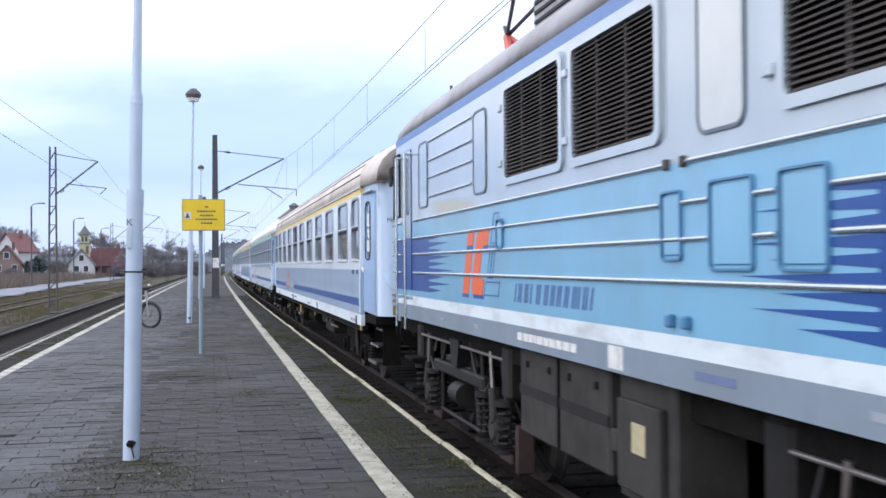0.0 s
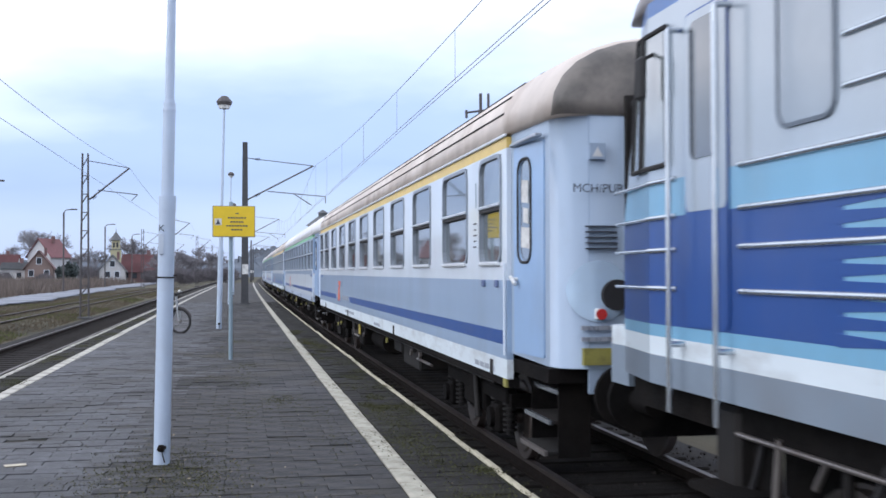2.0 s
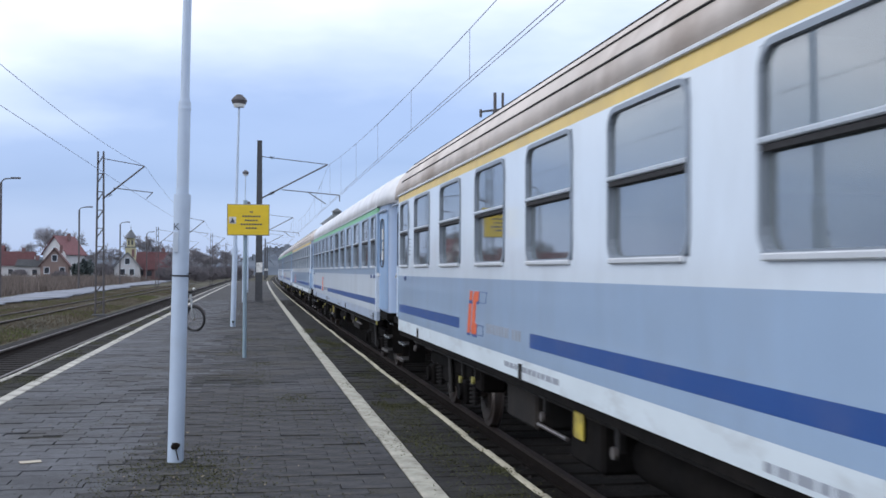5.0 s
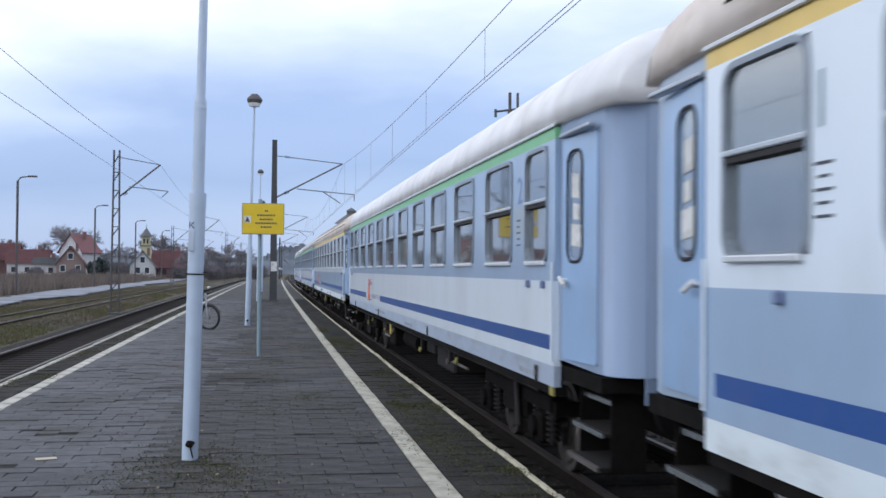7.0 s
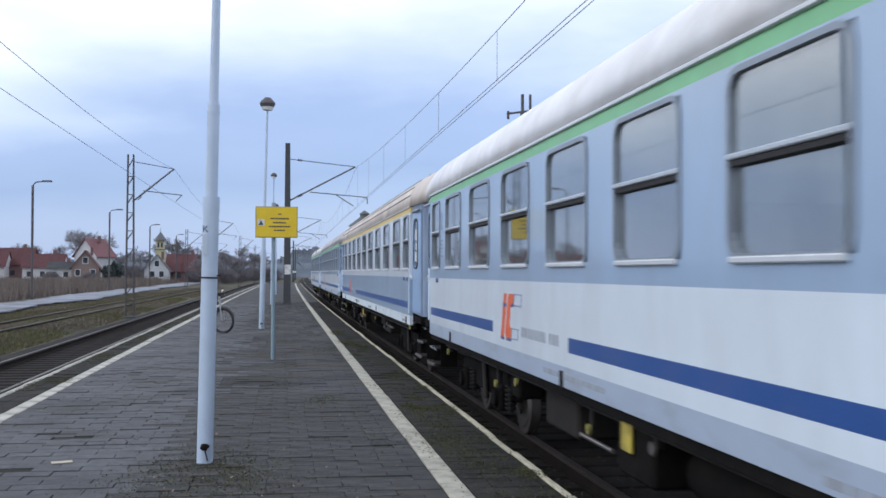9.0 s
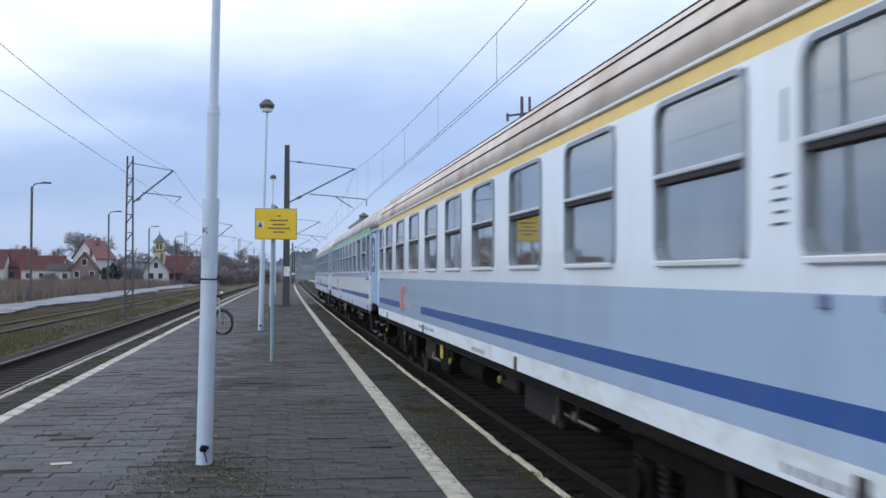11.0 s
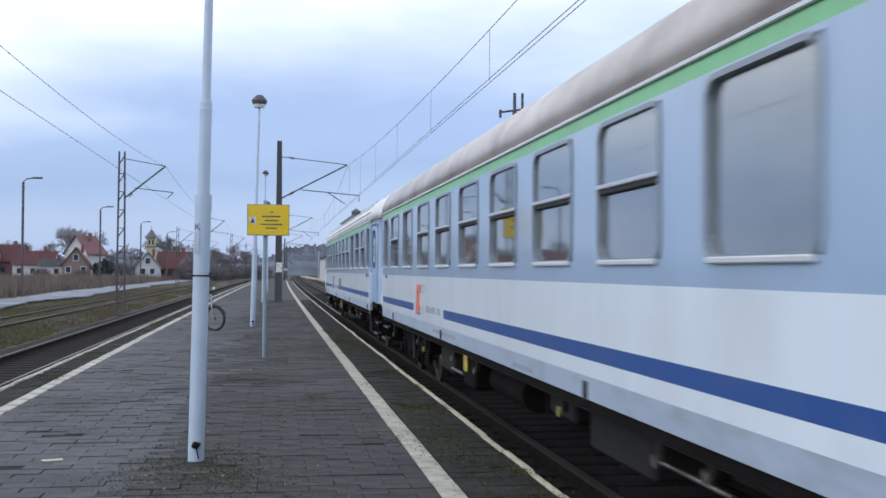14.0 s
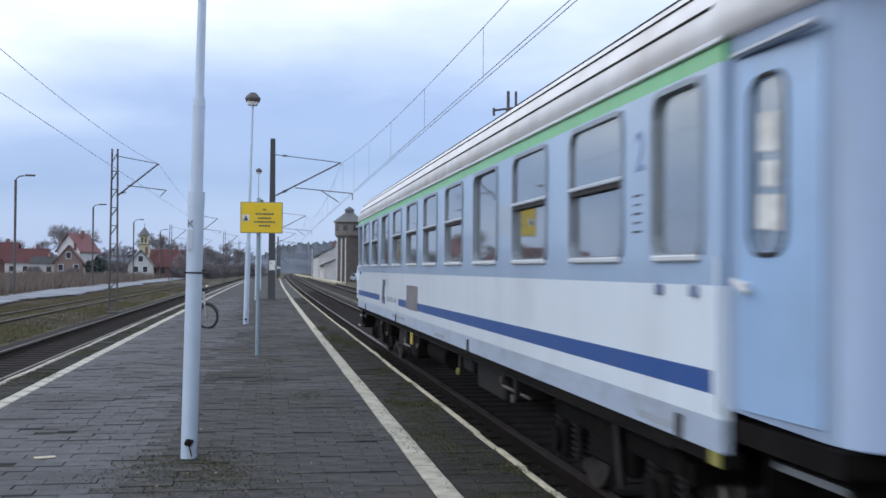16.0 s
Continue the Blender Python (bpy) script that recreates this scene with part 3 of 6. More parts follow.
    w = part("wheelset", bm, M_STEEL, parent, "worn steel wheels on an axle")
    WHEELS.append((w, y, r))
    return w


def bogie(parent, yc, base=2.5):
    bm = bmesh.new()
    for sx in (-1, 1):
        x0, x1 = sorted((sx * 0.95, sx * 1.08))
        box(bm, x0, x1, yc - base / 2 - 0.35, yc + base / 2 + 0.35, 0.62, 0.78, 0.02)
        box(bm, x0, x1, yc - 0.55, yc + 0.55, 0.42, 0.66, 0.03)
    box(bm, -1.0, 1.0, yc - 0.25, yc + 0.25, 0.55, 0.9, 0.02)
    for sy in (-1, 1):
        box(bm, -1.05, 1.05, yc + sy * (base / 2 + 0.4) - 0.06, yc + sy * (base / 2 + 0.4) + 0.06, 0.6, 0.74)
    b = part("bogie_frame", clean(bm), M_UNDER, parent, "dirt-covered bogie frame, colour darkened for shade")
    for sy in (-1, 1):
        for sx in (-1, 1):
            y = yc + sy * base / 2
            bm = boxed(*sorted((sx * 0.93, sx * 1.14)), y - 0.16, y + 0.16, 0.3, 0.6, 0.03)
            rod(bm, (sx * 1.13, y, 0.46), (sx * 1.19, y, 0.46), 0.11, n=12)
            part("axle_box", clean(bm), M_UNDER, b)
            for dy in (-0.27, 0.27):
                bm = bmesh.new()
                for i in range(6):
                    rod(bm, (sx * 1.02, y + dy, 0.34 + i * 0.055), (sx * 1.02, y + dy, 0.365 + i * 0.055), 0.075, n=10)
                rod(bm, (sx * 1.02, y + dy, 0.3), (sx * 1.02, y + dy, 0.68), 0.035, n=8)
                part("coil_spring", bm, M_GRIME, b)
    for sx in (-1, 1):
        bm = bmesh.new()
        rod(bm, (sx * 1.13, yc - 0.5, 0.36), (sx * 1.13, yc - 0.35, 0.95), 0.04, n=8)
        part("damper", bm, M_GRIME, b)
    for sy in (-1, 1):
        w = wheelset(parent, yc + sy * base / 2)
        w.location = (0, yc + sy * base / 2, 0.46)


def buffers(parent, y, sy, z=1.05):
    for sx in (-0.87, 0.87):
        bm = bmesh.new()
        rod(bm, (sx, y, z), (sx, y + sy * 0.34, z), 0.09, n=12)
        rod(bm, (sx, y + sy * 0.34, z), (sx, y + sy * 0.39, z), 0.24, n=20)
        part("buffer", bm, M_UNDER, parent)


def coach_window(coach, side, y0, y1, z0, z1, barred=True):
    """Frame, glass, and the bar of the half that opens; side -1 is the platform side."""
    x = side * HW
    s = -side
    r = min(0.12, (y1 - y0) * 0.2)
    bm = ring(bmesh.new(), round_loop(y0 - 0.016, y1 + 0.016, z0 - 0.02, z1 + 0.016, r + 0.02), round_loop(y0 + 0.02, y1 - 0.02, z0 + 0.016, z1 - 0.02, r), x + side * 0.014, x + s * 0.05)
    fr = part("window", clean(bm), M_WFRAME, coach, "window with a thin dark rounded frame")
    zm = z0 + (z1 - z0) * 0.52
    if barred:
        part("crossbar", boxed(*sorted((x + side * 0.030, x + s * 0.035)), y0 + 0.01, y1 - 0.01, zm, zm + 0.034, 0.008), M_BAR, fr)
        part("seal", boxed(*sorted((x + side * 0.016, x + s * 0.03)), y0 + 0.03, y1 - 0.03, zm - 0.035, zm - 0.005), M_RUBBER, fr)
    spans = ((z0 + 0.01, zm), (zm + 0.01, z1 - 0.01)) if barred else ((z0 + 0.01, z1 - 0.01),)
    for i, (a, b) in enumerate(spans):
        xo = x + s * (0.030 if i == 0 else 0.012)
        pane = part("pane", plate(bmesh.new(), [(y0 + 0.012, a), (y1 - 0.012, a), (y1 - 0.012, b), (y0 + 0.012, b)], *sorted((xo, xo + s * 0.006))), G_TRAIN, fr)
        pane.visible_shadow = False
    if side < 0:
        part("sill", boxed(x - 0.032, x + 0.005, y0 + 0.05, y1 - 0.05, z0 - 0.035, z0 + 0.004, 0.008), M_SILL, fr)
    return fr


def logo_marks(coach, y0, z0, z1, x, big=1.0, paint=None):
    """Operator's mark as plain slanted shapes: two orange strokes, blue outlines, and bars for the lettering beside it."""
    h = z1 - z0
    paint = paint or M_ORANGE

    def slant(bm, ya, yb, za, zb, dx, mi=0):
        k = 0.16 * big
        ka, kb = k * (1 - (za - z0) / h), k * (1 - (zb - z0) / h)
        loop = [(ya + ka, za), (yb + ka, za), (yb + kb, zb), (ya + kb, zb)]
        return plate(bm, loop, x - dx, x + 0.004, mi)

    w = 0.15 * big

    def bent(bm, pts, dx):
        k = 0.16 * big
        return plate(bm, [(y0 - u * w + k * (1 - v), z0 + h * v) for u, v in pts], x - dx, x + 0.004)

    # the mark reads towards -y on this side
    for name, za, zb in (("emblem_stem", 0.0, 0.70), ("emblem_dot", 0.78, 1.0)):
        part(name, clean(slant(bmesh.new(), y0, y0 + w, z0 + h * za, z0 + h * zb, 0.004)), paint, coach, "orange slanted stroke")
    outer = [(2.3, 0.0)] + [(0.95 - 0.5 * math.sin(a), 0.13 - 0.13 * math.cos(a)) for a in (0, 0.5, 1.05, 1.57)] + [(0.95 - 0.5 * math.cos(a), 0.87 + 0.13 * math.sin(a)) for a in (0, 0.5, 1.05, 1.57)] + [(2.3, 1.0)]
    inner = [(2.3, 0.77), (1.75, 0.77), (1.55, 0.70), (1.55, 0.32), (1.75, 0.25), (2.3, 0.25)]
    part("emblem_curve", clean(bent(bmesh.new(), outer + inner, 0.004)), paint, coach, "orange open curved letter shape")
    for za, zb in ((-0.06, 0.0), (0.70, 0.78)):
        part("emblem_shade", clean(slant(bmesh.new(), y0, y0 + w, z0 + h * za, z0 + h * zb, 0.0036)), M_NAVY, coach, "blue edge under an orange stroke")
    for pts in ([(0.75, 0.0), (0.95, -0.06), (2.5, -0.06), (2.5, 0.0)], [(1.6, 0.71), (2.4, 0.71), (2.4, 0.77), (1.6, 0.77)]):
        part("emblem_shade", clean(bent(bmesh.new(), pts, 0.0036)), M_NAVY, coach, "blue edge under an orange stroke")
    boxes = ((2.7, 3.4, 0.78, 1.24), (3.4, 4.4, 0.80, 1.08), (2.7, 3.1, 0.26, 0.76), (3.1, 3.5, 0.26, 0.76), (2.5, 4.6, 0.0, 0.22)) if big > 1.2 else ((2.4, 4.8, 0.74, 1.0), (2.4, 4.6, 0.0, 0.24))
    e = 0.012 if big > 1.2 else 0.008
    for ua, ub, va, vb in boxes:
        k = 0.16 * big
        loops = []
        for d in (0.0, e):
            loops.append([(y0 - u * w + k * (1 - v) + du * d, z0 + h * v + dv * d) for u, v, du, dv in ((ua, va, -1, 1), (ub, va, 1, 1), (ub, vb, 1, -1), (ua, vb, -1, -1))])
        part("emblem_outline", clean(ring(bmesh.new(), loops[0], loops[1], x - 0.003, x + 0.004)), M_NAVY, coach, "thin dark outline")


def coach_end(coach, sy, paint):
    """Vestibule: narrowing side with an entrance door, rounded corner, end face, gangway."""
    e0, e1 = HALF, HALF + 1.02
    plan = [(-HW + 0.045, e0), (-HW + 0.045, e0 + 0.02), (-HW + 0.105, e0 + 0.93), (-HW + 0.115, e1 - 0.02), (-HW + 0.15, e1 + 0.12), (-HW + 0.24, e1 + 0.22), (-HW + 0.40, e1 + 0.27), (-0.62, e1 + 0.28)]
    for sx in (-1, 1):
        bm = bmesh.new()
        lo, hi = [], []
        for i, (x, y) in enumerate(plan):
            zb = 1.27 if y < e0 + 0.9 else 1.23
            lo.append(bm.verts.new((-sx * x * -1 * -1, sy * y, zb)))
            hi.append(bm.verts.new((-sx * x * -1 * -1, sy * y, Z_C1 + 0.02)))
        for i in range(len(plan) - 1):
            f_ = bm.faces.new((lo[i], lo[i + 1], hi[i + 1], hi[i]))
            f_.material_index = 0
            f_.smooth = 3 <= i <= 6
        r = bmesh.ops.solidify(bm, geom=list(bm.faces), thickness=0.03)
        part("end_panel", clean(bm), paint, coach, "rounded vestibule end panel")
    for sx in (-1, 1):
        X = lambda y: sx * (HW - 0.05 - 0.07 * (y - e0))
        ya, yb = e0 + 0.12, e0 + 0.90
        bm = bmesh.new()
        wz0, wz1, wa, wb = 2.12, 3.0, ya + 0.14, ya + 0.45
        loops = (round_loop(ya, yb, 1.29, 3.14, 0.03), round_loop(wa, wb, wz0, wz1, 0.1))
        vo = [[bm.verts.new((X(p[0]) + sx * d, sy * p[0], p[1])) for p in lp] for lp in loops for d in (0.022, -0.05)]
        n = len(loops[0])
        for i in range(n):
            j = (i + 1) % n
            for a, b in ((0, 2), (3, 1), (1, 0), (2, 3)):
                bm.faces.new((vo[a][i], vo[a][j], vo[b][j], vo[b][i]))
        door = part("door", clean(bm), M_DOOR, coach, "pale blue entrance door")
        bm = bmesh.new()
        lp = round_loop(wa, wb, wz0, wz1, 0.1)
        vo2 = [bm.verts.new((X(p[0]) + sx * 0.012, sy * p[0], p[1])) for p in lp]
        bm.faces.new(vo2)
        part("door_pane", bm, G_TRAIN, door, "tall rounded door window").visible_shadow = False
        bm = bmesh.new()
        lp = round_loop(wa - 0.018, wb + 0.018, wz0 - 0.018, wz1 + 0.018, 0.12, 5)
        for p, q in zip(lp, lp[1:] + lp[:1]):
            rod(bm, (X(p[0]) + sx * 0.022, sy * p[0], p[1]), (X(q[0]) + sx * 0.022, sy * q[0], q[1]), 0.015, n=6, caps=False)
        part("door_seal", bm, M_RUBBER, door)
        for za, zb, d0, d1 in ((2.64, 2.82, 0.06, 0.08), (2.46, 2.57, 0.10, 0.08), (2.24, 2.40, 0.05, 0.04)):
            bm = bmesh.new()
            vs = [bm.verts.new((X(y) + sx * dx, sy * y, z)) for dx in (0.014, 0.018) for y, z in ((wa + d0, za), (wb - d1, za - 0.02), (wb - d1, zb), (wa + d0, zb + 0.02))]
            for f_ in ((0, 1, 2, 3), (4, 7, 6, 5), (0, 4, 5, 1), (1, 5, 6, 2), (2, 6, 7, 3), (3, 7, 4, 0)):
                bm.faces.new([vs[i] for i in f_])
            part("notice", clean(bm), M_PALE, door, "paper notice in the door window")
        y = ya + 0.09
        bm = rods([((X(y) + sx * 0.02, sy * y, 1.95), (X(y) + sx * 0.07, sy * y, 1.95)), ((X(y) + sx * 0.07, sy * (y - 0.05), 1.97), (X(y) + sx * 0.07, sy * (y + 0.10), 1.91))], 0.018)
        part("door_handle", bm, M_PALE, door, "pale lever handle")
        bm = boxed(*sorted((X(e0) + sx * -0.02, X(e0) + sx * 0.05)), *sorted((sy * (ya - 0.03), sy * (yb + 0.04))), 3.15, 3.185, 0.01)
        part("rain_gutter", bm, M_FRAME, coach)
        bm = rods([((sx * (HW + 0.02), sy * (e0 - 0.02), 1.25), (sx * (HW + 0.02), sy * (e0 - 0.02), 2.1))], 0.012)
        part("handrail", bm, M_WHITE, coach, "pale grab rail beside the door")
        # steps under the door
        for z, out in ((0.98, 0.10), (0.74, 0.0), (0.48, -0.04)):
            x0, x1 = sorted((sx * (HW - 0.14 + -out), sx * (HW - 0.46)))
            b = box(bmesh.new(), x0, x1, *sorted((sy * (ya + 0.02), sy * (yb + 0.02))), z, z + 0.03, 0.004)
            st = part("step", clean(b), M_BOX, coach, "worn metal step")
            part("step_nosing", boxed(*sorted((sx * (HW - 0.125 - out), sx * (HW - 0.155 - out))), *sorted((sy * (ya + 0.02), sy * (yb + 0.02))), z - 0.004, z + 0.036), M_RIB if z > 0.5 else M_STEEL, st, "bright worn step edge")
        for y in (ya, yb + 0.04):
            part("step_bracket", boxed(*sorted((sx * (HW - 0.48), sx * (HW - 0.2))), *sorted((sy * y - 0.012, sy * y + 0.012)), 0.46, 1.28), M_UNDER, coach)
    # end wall with gangway
    yw = sy * (e1 + 0.26)
    bm = boxed(-1.05, 1.05, *sorted((yw, yw - sy * 0.03)), Z_BOT, 3.5)
    part("end_wall", bm, paint, coach)
    for i in range(5):
        bm = bmesh.new()
        y = e1 + 0.28 + i * 0.085
        for xa, xb, za, zb in ((-0.72, -0.52, 1.2, 3.35), (0.52, 0.72, 1.2, 3.35), (-0.72, 0.72, 3.2, 3.4)):
            box(bm, xa, xb, *sorted((sy * y, sy * (y + 0.06))), za, zb, 0.0)
        part("bellows_fold", clean(bm), M_RUBBER, coach, "fold of the black rubber gangway")
    bm = boxed(-0.75, 0.75, *sorted((sy * (e1 + 0.28), sy * (e1 + 0.34))), 1.15, 3.45)
    part("gangway_door", bm, M_BOX, coach)
    buffers(coach, sy * (e1 + 0.2), sy)


def make_coach(index, first_class, roof, ribbed, windows, label, end_paint):
    upper, lower, low_strip, cant = (M_WHITE, M_LAV, M_LOWW, M_YELLOW) if first_class else (M_LAV, M_WHITE, M_LOWL, M_GREEN)
    coach = thing("passenger_coach", label, "railway coach", on_track(head(0) + PLACE[index] + HALF), group="coaches of the train")
    MOVING.append((coach, PLACE[index] + HALF))
    holes = [(a, b, Z_W0, Z_W1) for a, b, *_ in windows]
    # the stripe stops for the mark and the lettering near the rear end
    g1 = (5.40, 5.28, 4.70, 5.28, 5.40)[index]
    gap = (HALF - g1 - 3.28, HALF - g1)

    def pick(y, z):
        if z > Z_C0:
            return 4
        if z > Z_MID:
            return 0
        if Z_S0 < z < Z_S1 and abs(y) < HALF - 0.13 and not gap[0] < y < gap[1]:
            return 3
        return 1 if z > Z_LOW else 2

    for sx in (-1, 1):
        bm = panel_wall(bmesh.new(), [-HALF, -HALF + 0.13, HALF - 0.13, HALF, *gap], [Z_BOT, Z_LOW, Z_S0, Z_S1, Z_MID, Z_C0, Z_C1], sx * HW, sx * (HW - 0.06), holes, pick)
        part("side_wall", bm, [upper, lower, low_strip, M_NAVY, cant], coach, "side wall with painted bands")
        for a, b, barred in windows:
            fr = coach_window(coach, sx, a, b, Z_W0, Z_W1, barred)
            if sx < 0 and ((index == 0 and a < -HALF + 0.5) or (index == 2 and b > HALF - 0.3)):
                zm = (Z_W0 + Z_W1) / 2
                loop = [(a + 0.03, Z_W0 + 0.03), (b - 0.03, Z_W0 + 0.03), (b - 0.03, zm + 0.12), (b - 0.32, Z_W1 - 0.04), (a + 0.03, Z_W1 - 0.04)]
                part("drape", clean(plate(bmesh.new(), loop, -HW + 0.075, -HW + 0.085)), M_DRAPE, fr, "drawn white curtain")
        part("rain_strip", boxed(*sorted((sx * HW, sx * (HW + 0.025))), -HALF, HALF, Z_C1, Z_C1 + 0.03, 0.006), M_SILL, coach)
    for sy in (-1, 1):
        coach_end(coach, sy, end_paint)
    part("roof", roof_mesh(-HALF - 1.30, HALF + 1.30, HW, Z_C1 + 0.03, 4.05, 0.24), [roof, M_DOME if index == 0 else roof], coach, "weathered curved roof", smooth=True)
    if ribbed:
        prof = roof_profile(HW, Z_C1 + 0.03, 4.05, 28)
        for i in (2, 4, 6, 8, 10, 18, 20, 22, 24, 26):
            x, z = prof[i]
            part("roof_rib", rods([((x, -HALF + 0.2, z), (x, HALF - 0.2, z))], 0.011, 6), M_BOX, coach, "raised seam along the roof")
    # inside: floor, compartment walls, corridor wall, seats
    part("floor_pan", boxed(-HW + 0.07, HW - 0.07, -HALF - 1.1, HALF + 1.1, 1.10, 1.22), M_UNDER, coach)
    part("inner_ceiling", boxed(-HW + 0.07, HW - 0.07, -HALF - 1.0, HALF + 1.0, 3.30, 3.34), M_INSIDE, coach)
    bm = bmesh.new()
    seats = bmesh.new()
    ws = sorted(windows)
    for (a0, b0, *_), (a1, b1, *_) in zip(ws, ws[1:]):
        y = (b0 + a1) / 2
        box(bm, -HW + 0.1, 0.55, y - 0.02, y + 0.02, 1.22, 3.3)
        for dy in (-0.3, 0.06):
            box(seats, -HW + 0.14, 0.5, y + dy, y + dy + 0.24, 1.55, 2.42, 0.0)
    box(bm, 0.53, 0.57, -HALF, HALF, 1.22, 2.25)
    box(bm, 0.53, 0.57, -HALF, HALF, 2.85, 3.3)
    part("partition", bm, M_INSIDE, coach)
    part("seat_row", seats, M_SEAT, coach)
    # lettering low on the side, shown as plain bars
    rnd = random.Random(index)
    for za, ya, yb in ((1.10, HALF - 9.6, HALF - 7.7), (1.06, HALF - 13.9, HALF - 13.1), (1.06, -HALF + 0.5, -HALF + 1.3)):
        y = ya
        while y < yb:
            w = rnd.uniform(0.05, 0.2)
            part("letter_bar", boxed(-HW - 0.003, -HW + 0.01, y, y + w, za, za + 0.05), M_LETTER, coach)
            y += w + 0.04
    y = HALF - g1 - 2.95
    for w in (0.1, 0.12, 0.1, 0.0, 0.06, 0.12, 0.1, 0.12, 0.12, 0.12, 0.06, 0.1, 0.1):
        if w:
            part("letter_bar", boxed(-HW - 0.003, -HW + 0.01, y, y + w * 0.75, 1.37, 1.47), M_LETTER, coach)
        y += w + 0.015 if w else 0.1
    logo_marks(coach, HALF - g1 - (0.78, 0.78, 0.50, 0.60, 0.80)[index], 1.32, 1.80, -HW, 1.0, M_MARK if index == 4 else M_ORANGE)
    if index == 4:
        part("repair_patch", boxed(-HW - 0.004, -HW + 0.01, 0.25, 1.62, 1.33, 1.74), M_PATCH, coach, "bare grey repair patch over the stripe")
    for y in (-HALF + 1.35, HALF - 1.3):
        for i, w in enumerate((0.16, 0.12, 0.16, 0.10, 0.16)):
            part("number_lettering", boxed(-HW - 0.003, -HW + 0.01, y - w / 2, y + w / 2, 2.27 + i * 0.06, 2.285 + i * 0.06), M_MARK, coach, "small dark lettering shown as a bar")
    for y in (-HALF + 1.30, HALF - 1.28):
        numeral(coach, "1" if first_class else "2", y, 2.68, 0.38, M_SIGNPOST if first_class else M_NUMERAL)
    for y in (-HALF + 0.9, -HALF + 0.35, HALF - 0.9):
        part("lamp_bracket", boxed(-HW - 0.035, -HW, y - 0.035, y + 0.035, 1.87, 1.94, 0.01), M_FADED, coach)
    # underneath
    for yc in (-8.55, 8.55):
        bogie(coach, yc)
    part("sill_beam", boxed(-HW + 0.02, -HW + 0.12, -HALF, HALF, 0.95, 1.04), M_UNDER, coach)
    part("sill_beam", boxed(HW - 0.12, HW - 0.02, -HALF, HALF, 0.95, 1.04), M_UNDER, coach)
    # centre beam made deep and wide to block light passing below the coach
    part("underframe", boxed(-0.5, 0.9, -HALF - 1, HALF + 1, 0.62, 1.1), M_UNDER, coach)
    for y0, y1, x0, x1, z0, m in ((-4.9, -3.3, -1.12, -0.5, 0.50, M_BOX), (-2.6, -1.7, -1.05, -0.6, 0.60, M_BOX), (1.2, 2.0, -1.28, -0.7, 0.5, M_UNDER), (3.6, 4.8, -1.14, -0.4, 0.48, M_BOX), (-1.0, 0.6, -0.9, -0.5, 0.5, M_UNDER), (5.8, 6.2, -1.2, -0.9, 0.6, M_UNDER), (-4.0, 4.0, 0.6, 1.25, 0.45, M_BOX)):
        part("equipment_box", boxed(x0, x1, y0, y1, z0, 0.98, 0.03), m, coach, "grimy equipment box, colour darkened for shade")
    bm = bmesh.new()
    rod(bm, (-0.95, -0.9, 0.68), (-0.95, 0.9, 0.68), 0.2, n=16)
    part("air_tank", bm, M_UNDER, coach, smooth=False)
    for a, b in (((-1.2, -6.4, 0.72), (-1.2, -5.2, 0.72)), ((-1.25, 2.2, 0.62), (-1.25, 3.1, 0.62))):
        part("brake_rod", rods([(a, b)], 0.02), M_STEEL, coach)
    part("brake_tag", boxed(-1.32, -1.29, 1.57, 1.79, 0.70, 0.92, 0.01), M_TAGYEL, coach, "yellow brake changeover plate")
    rnd2 = random.Random(40 + index)
    for y in (-6.2, -5.6, -2.9, 0.9, 2.5, 5.5, 6.3, 10.2):
        y += rnd2.uniform(-0.2, 0.2)
        w, h = rnd2.uniform(0.03, 0.12), rnd2.uniform(0.12, 0.3)
        hanger = part("pipe_bracket", boxed(-HW + 0.10, -HW + 0.16, y, y + w, 0.97 - h, 0.97, 0.01), M_GRIME, coach, "hanging pipe bracket")
        part("valve", rod(bmesh.new(), (-HW + 0.10, y + w / 2, 0.97 - h), (-HW + 0.07, y + w / 2, 0.97 - h), 0.045, n=10), M_STEEL if rnd2.random() < 0.5 else M_OLDYEL, hanger)
    part("air_pipe", rods([((-HW + 0.13, -HALF + 1.0, 0.90), (-HW + 0.13, HALF - 1.0, 0.90))], 0.018, 6), M_GRIME, coach, "thin pipe along the frame")
    for y in (-HALF + 0.55, -4.2, 3.1, HALF - 2.2):
        part("skirt_tag", boxed(-HW - 0.012, -HW + 0.01, y, y + 0.10, 1.02, 1.17, 0.004), M_BOX, coach, "small dark tag on the skirt")
    part("lifting_mark", boxed(-HW + 0.0, -HW + 0.06, -HALF + 0.05, -HALF + 0.16, 0.95, 1.03), M_OLDYEL, coach)
    return coach


def numeral(coach, digit, y, z, size, material):
    """A painted class numeral beside the entrance."""
    cu = bpy.data.curves.new("numeral", "FONT")
    cu.body, cu.size, cu.extrude, cu.align_x = digit, size, 0.001, "CENTER"
    tmp = new("numeral_tmp", cu)
    me = bpy.data.meshes.new_from_object(tmp)
    bpy.data.objects.remove(tmp)
    me.materials.append(material)
    n = new("class_numeral", me)
    n.parent = coach
    n.matrix_basis = pose(-HW - 0.003, y, z, 90, 0, -90)
    tagged(n, "painted class numeral")


def first_class_windows():
    ws = [(HALF - 1.17, HALF - 0.25, True)]
    ws += [(HALF - 1.80 - 2.26 * i - 1.39, HALF - 1.80 - 2.26 * i, True) for i in range(9)]
    return ws + [(-HALF + 0.21, -HALF + 1.11, True)]


def second_class_windows(plain=()):
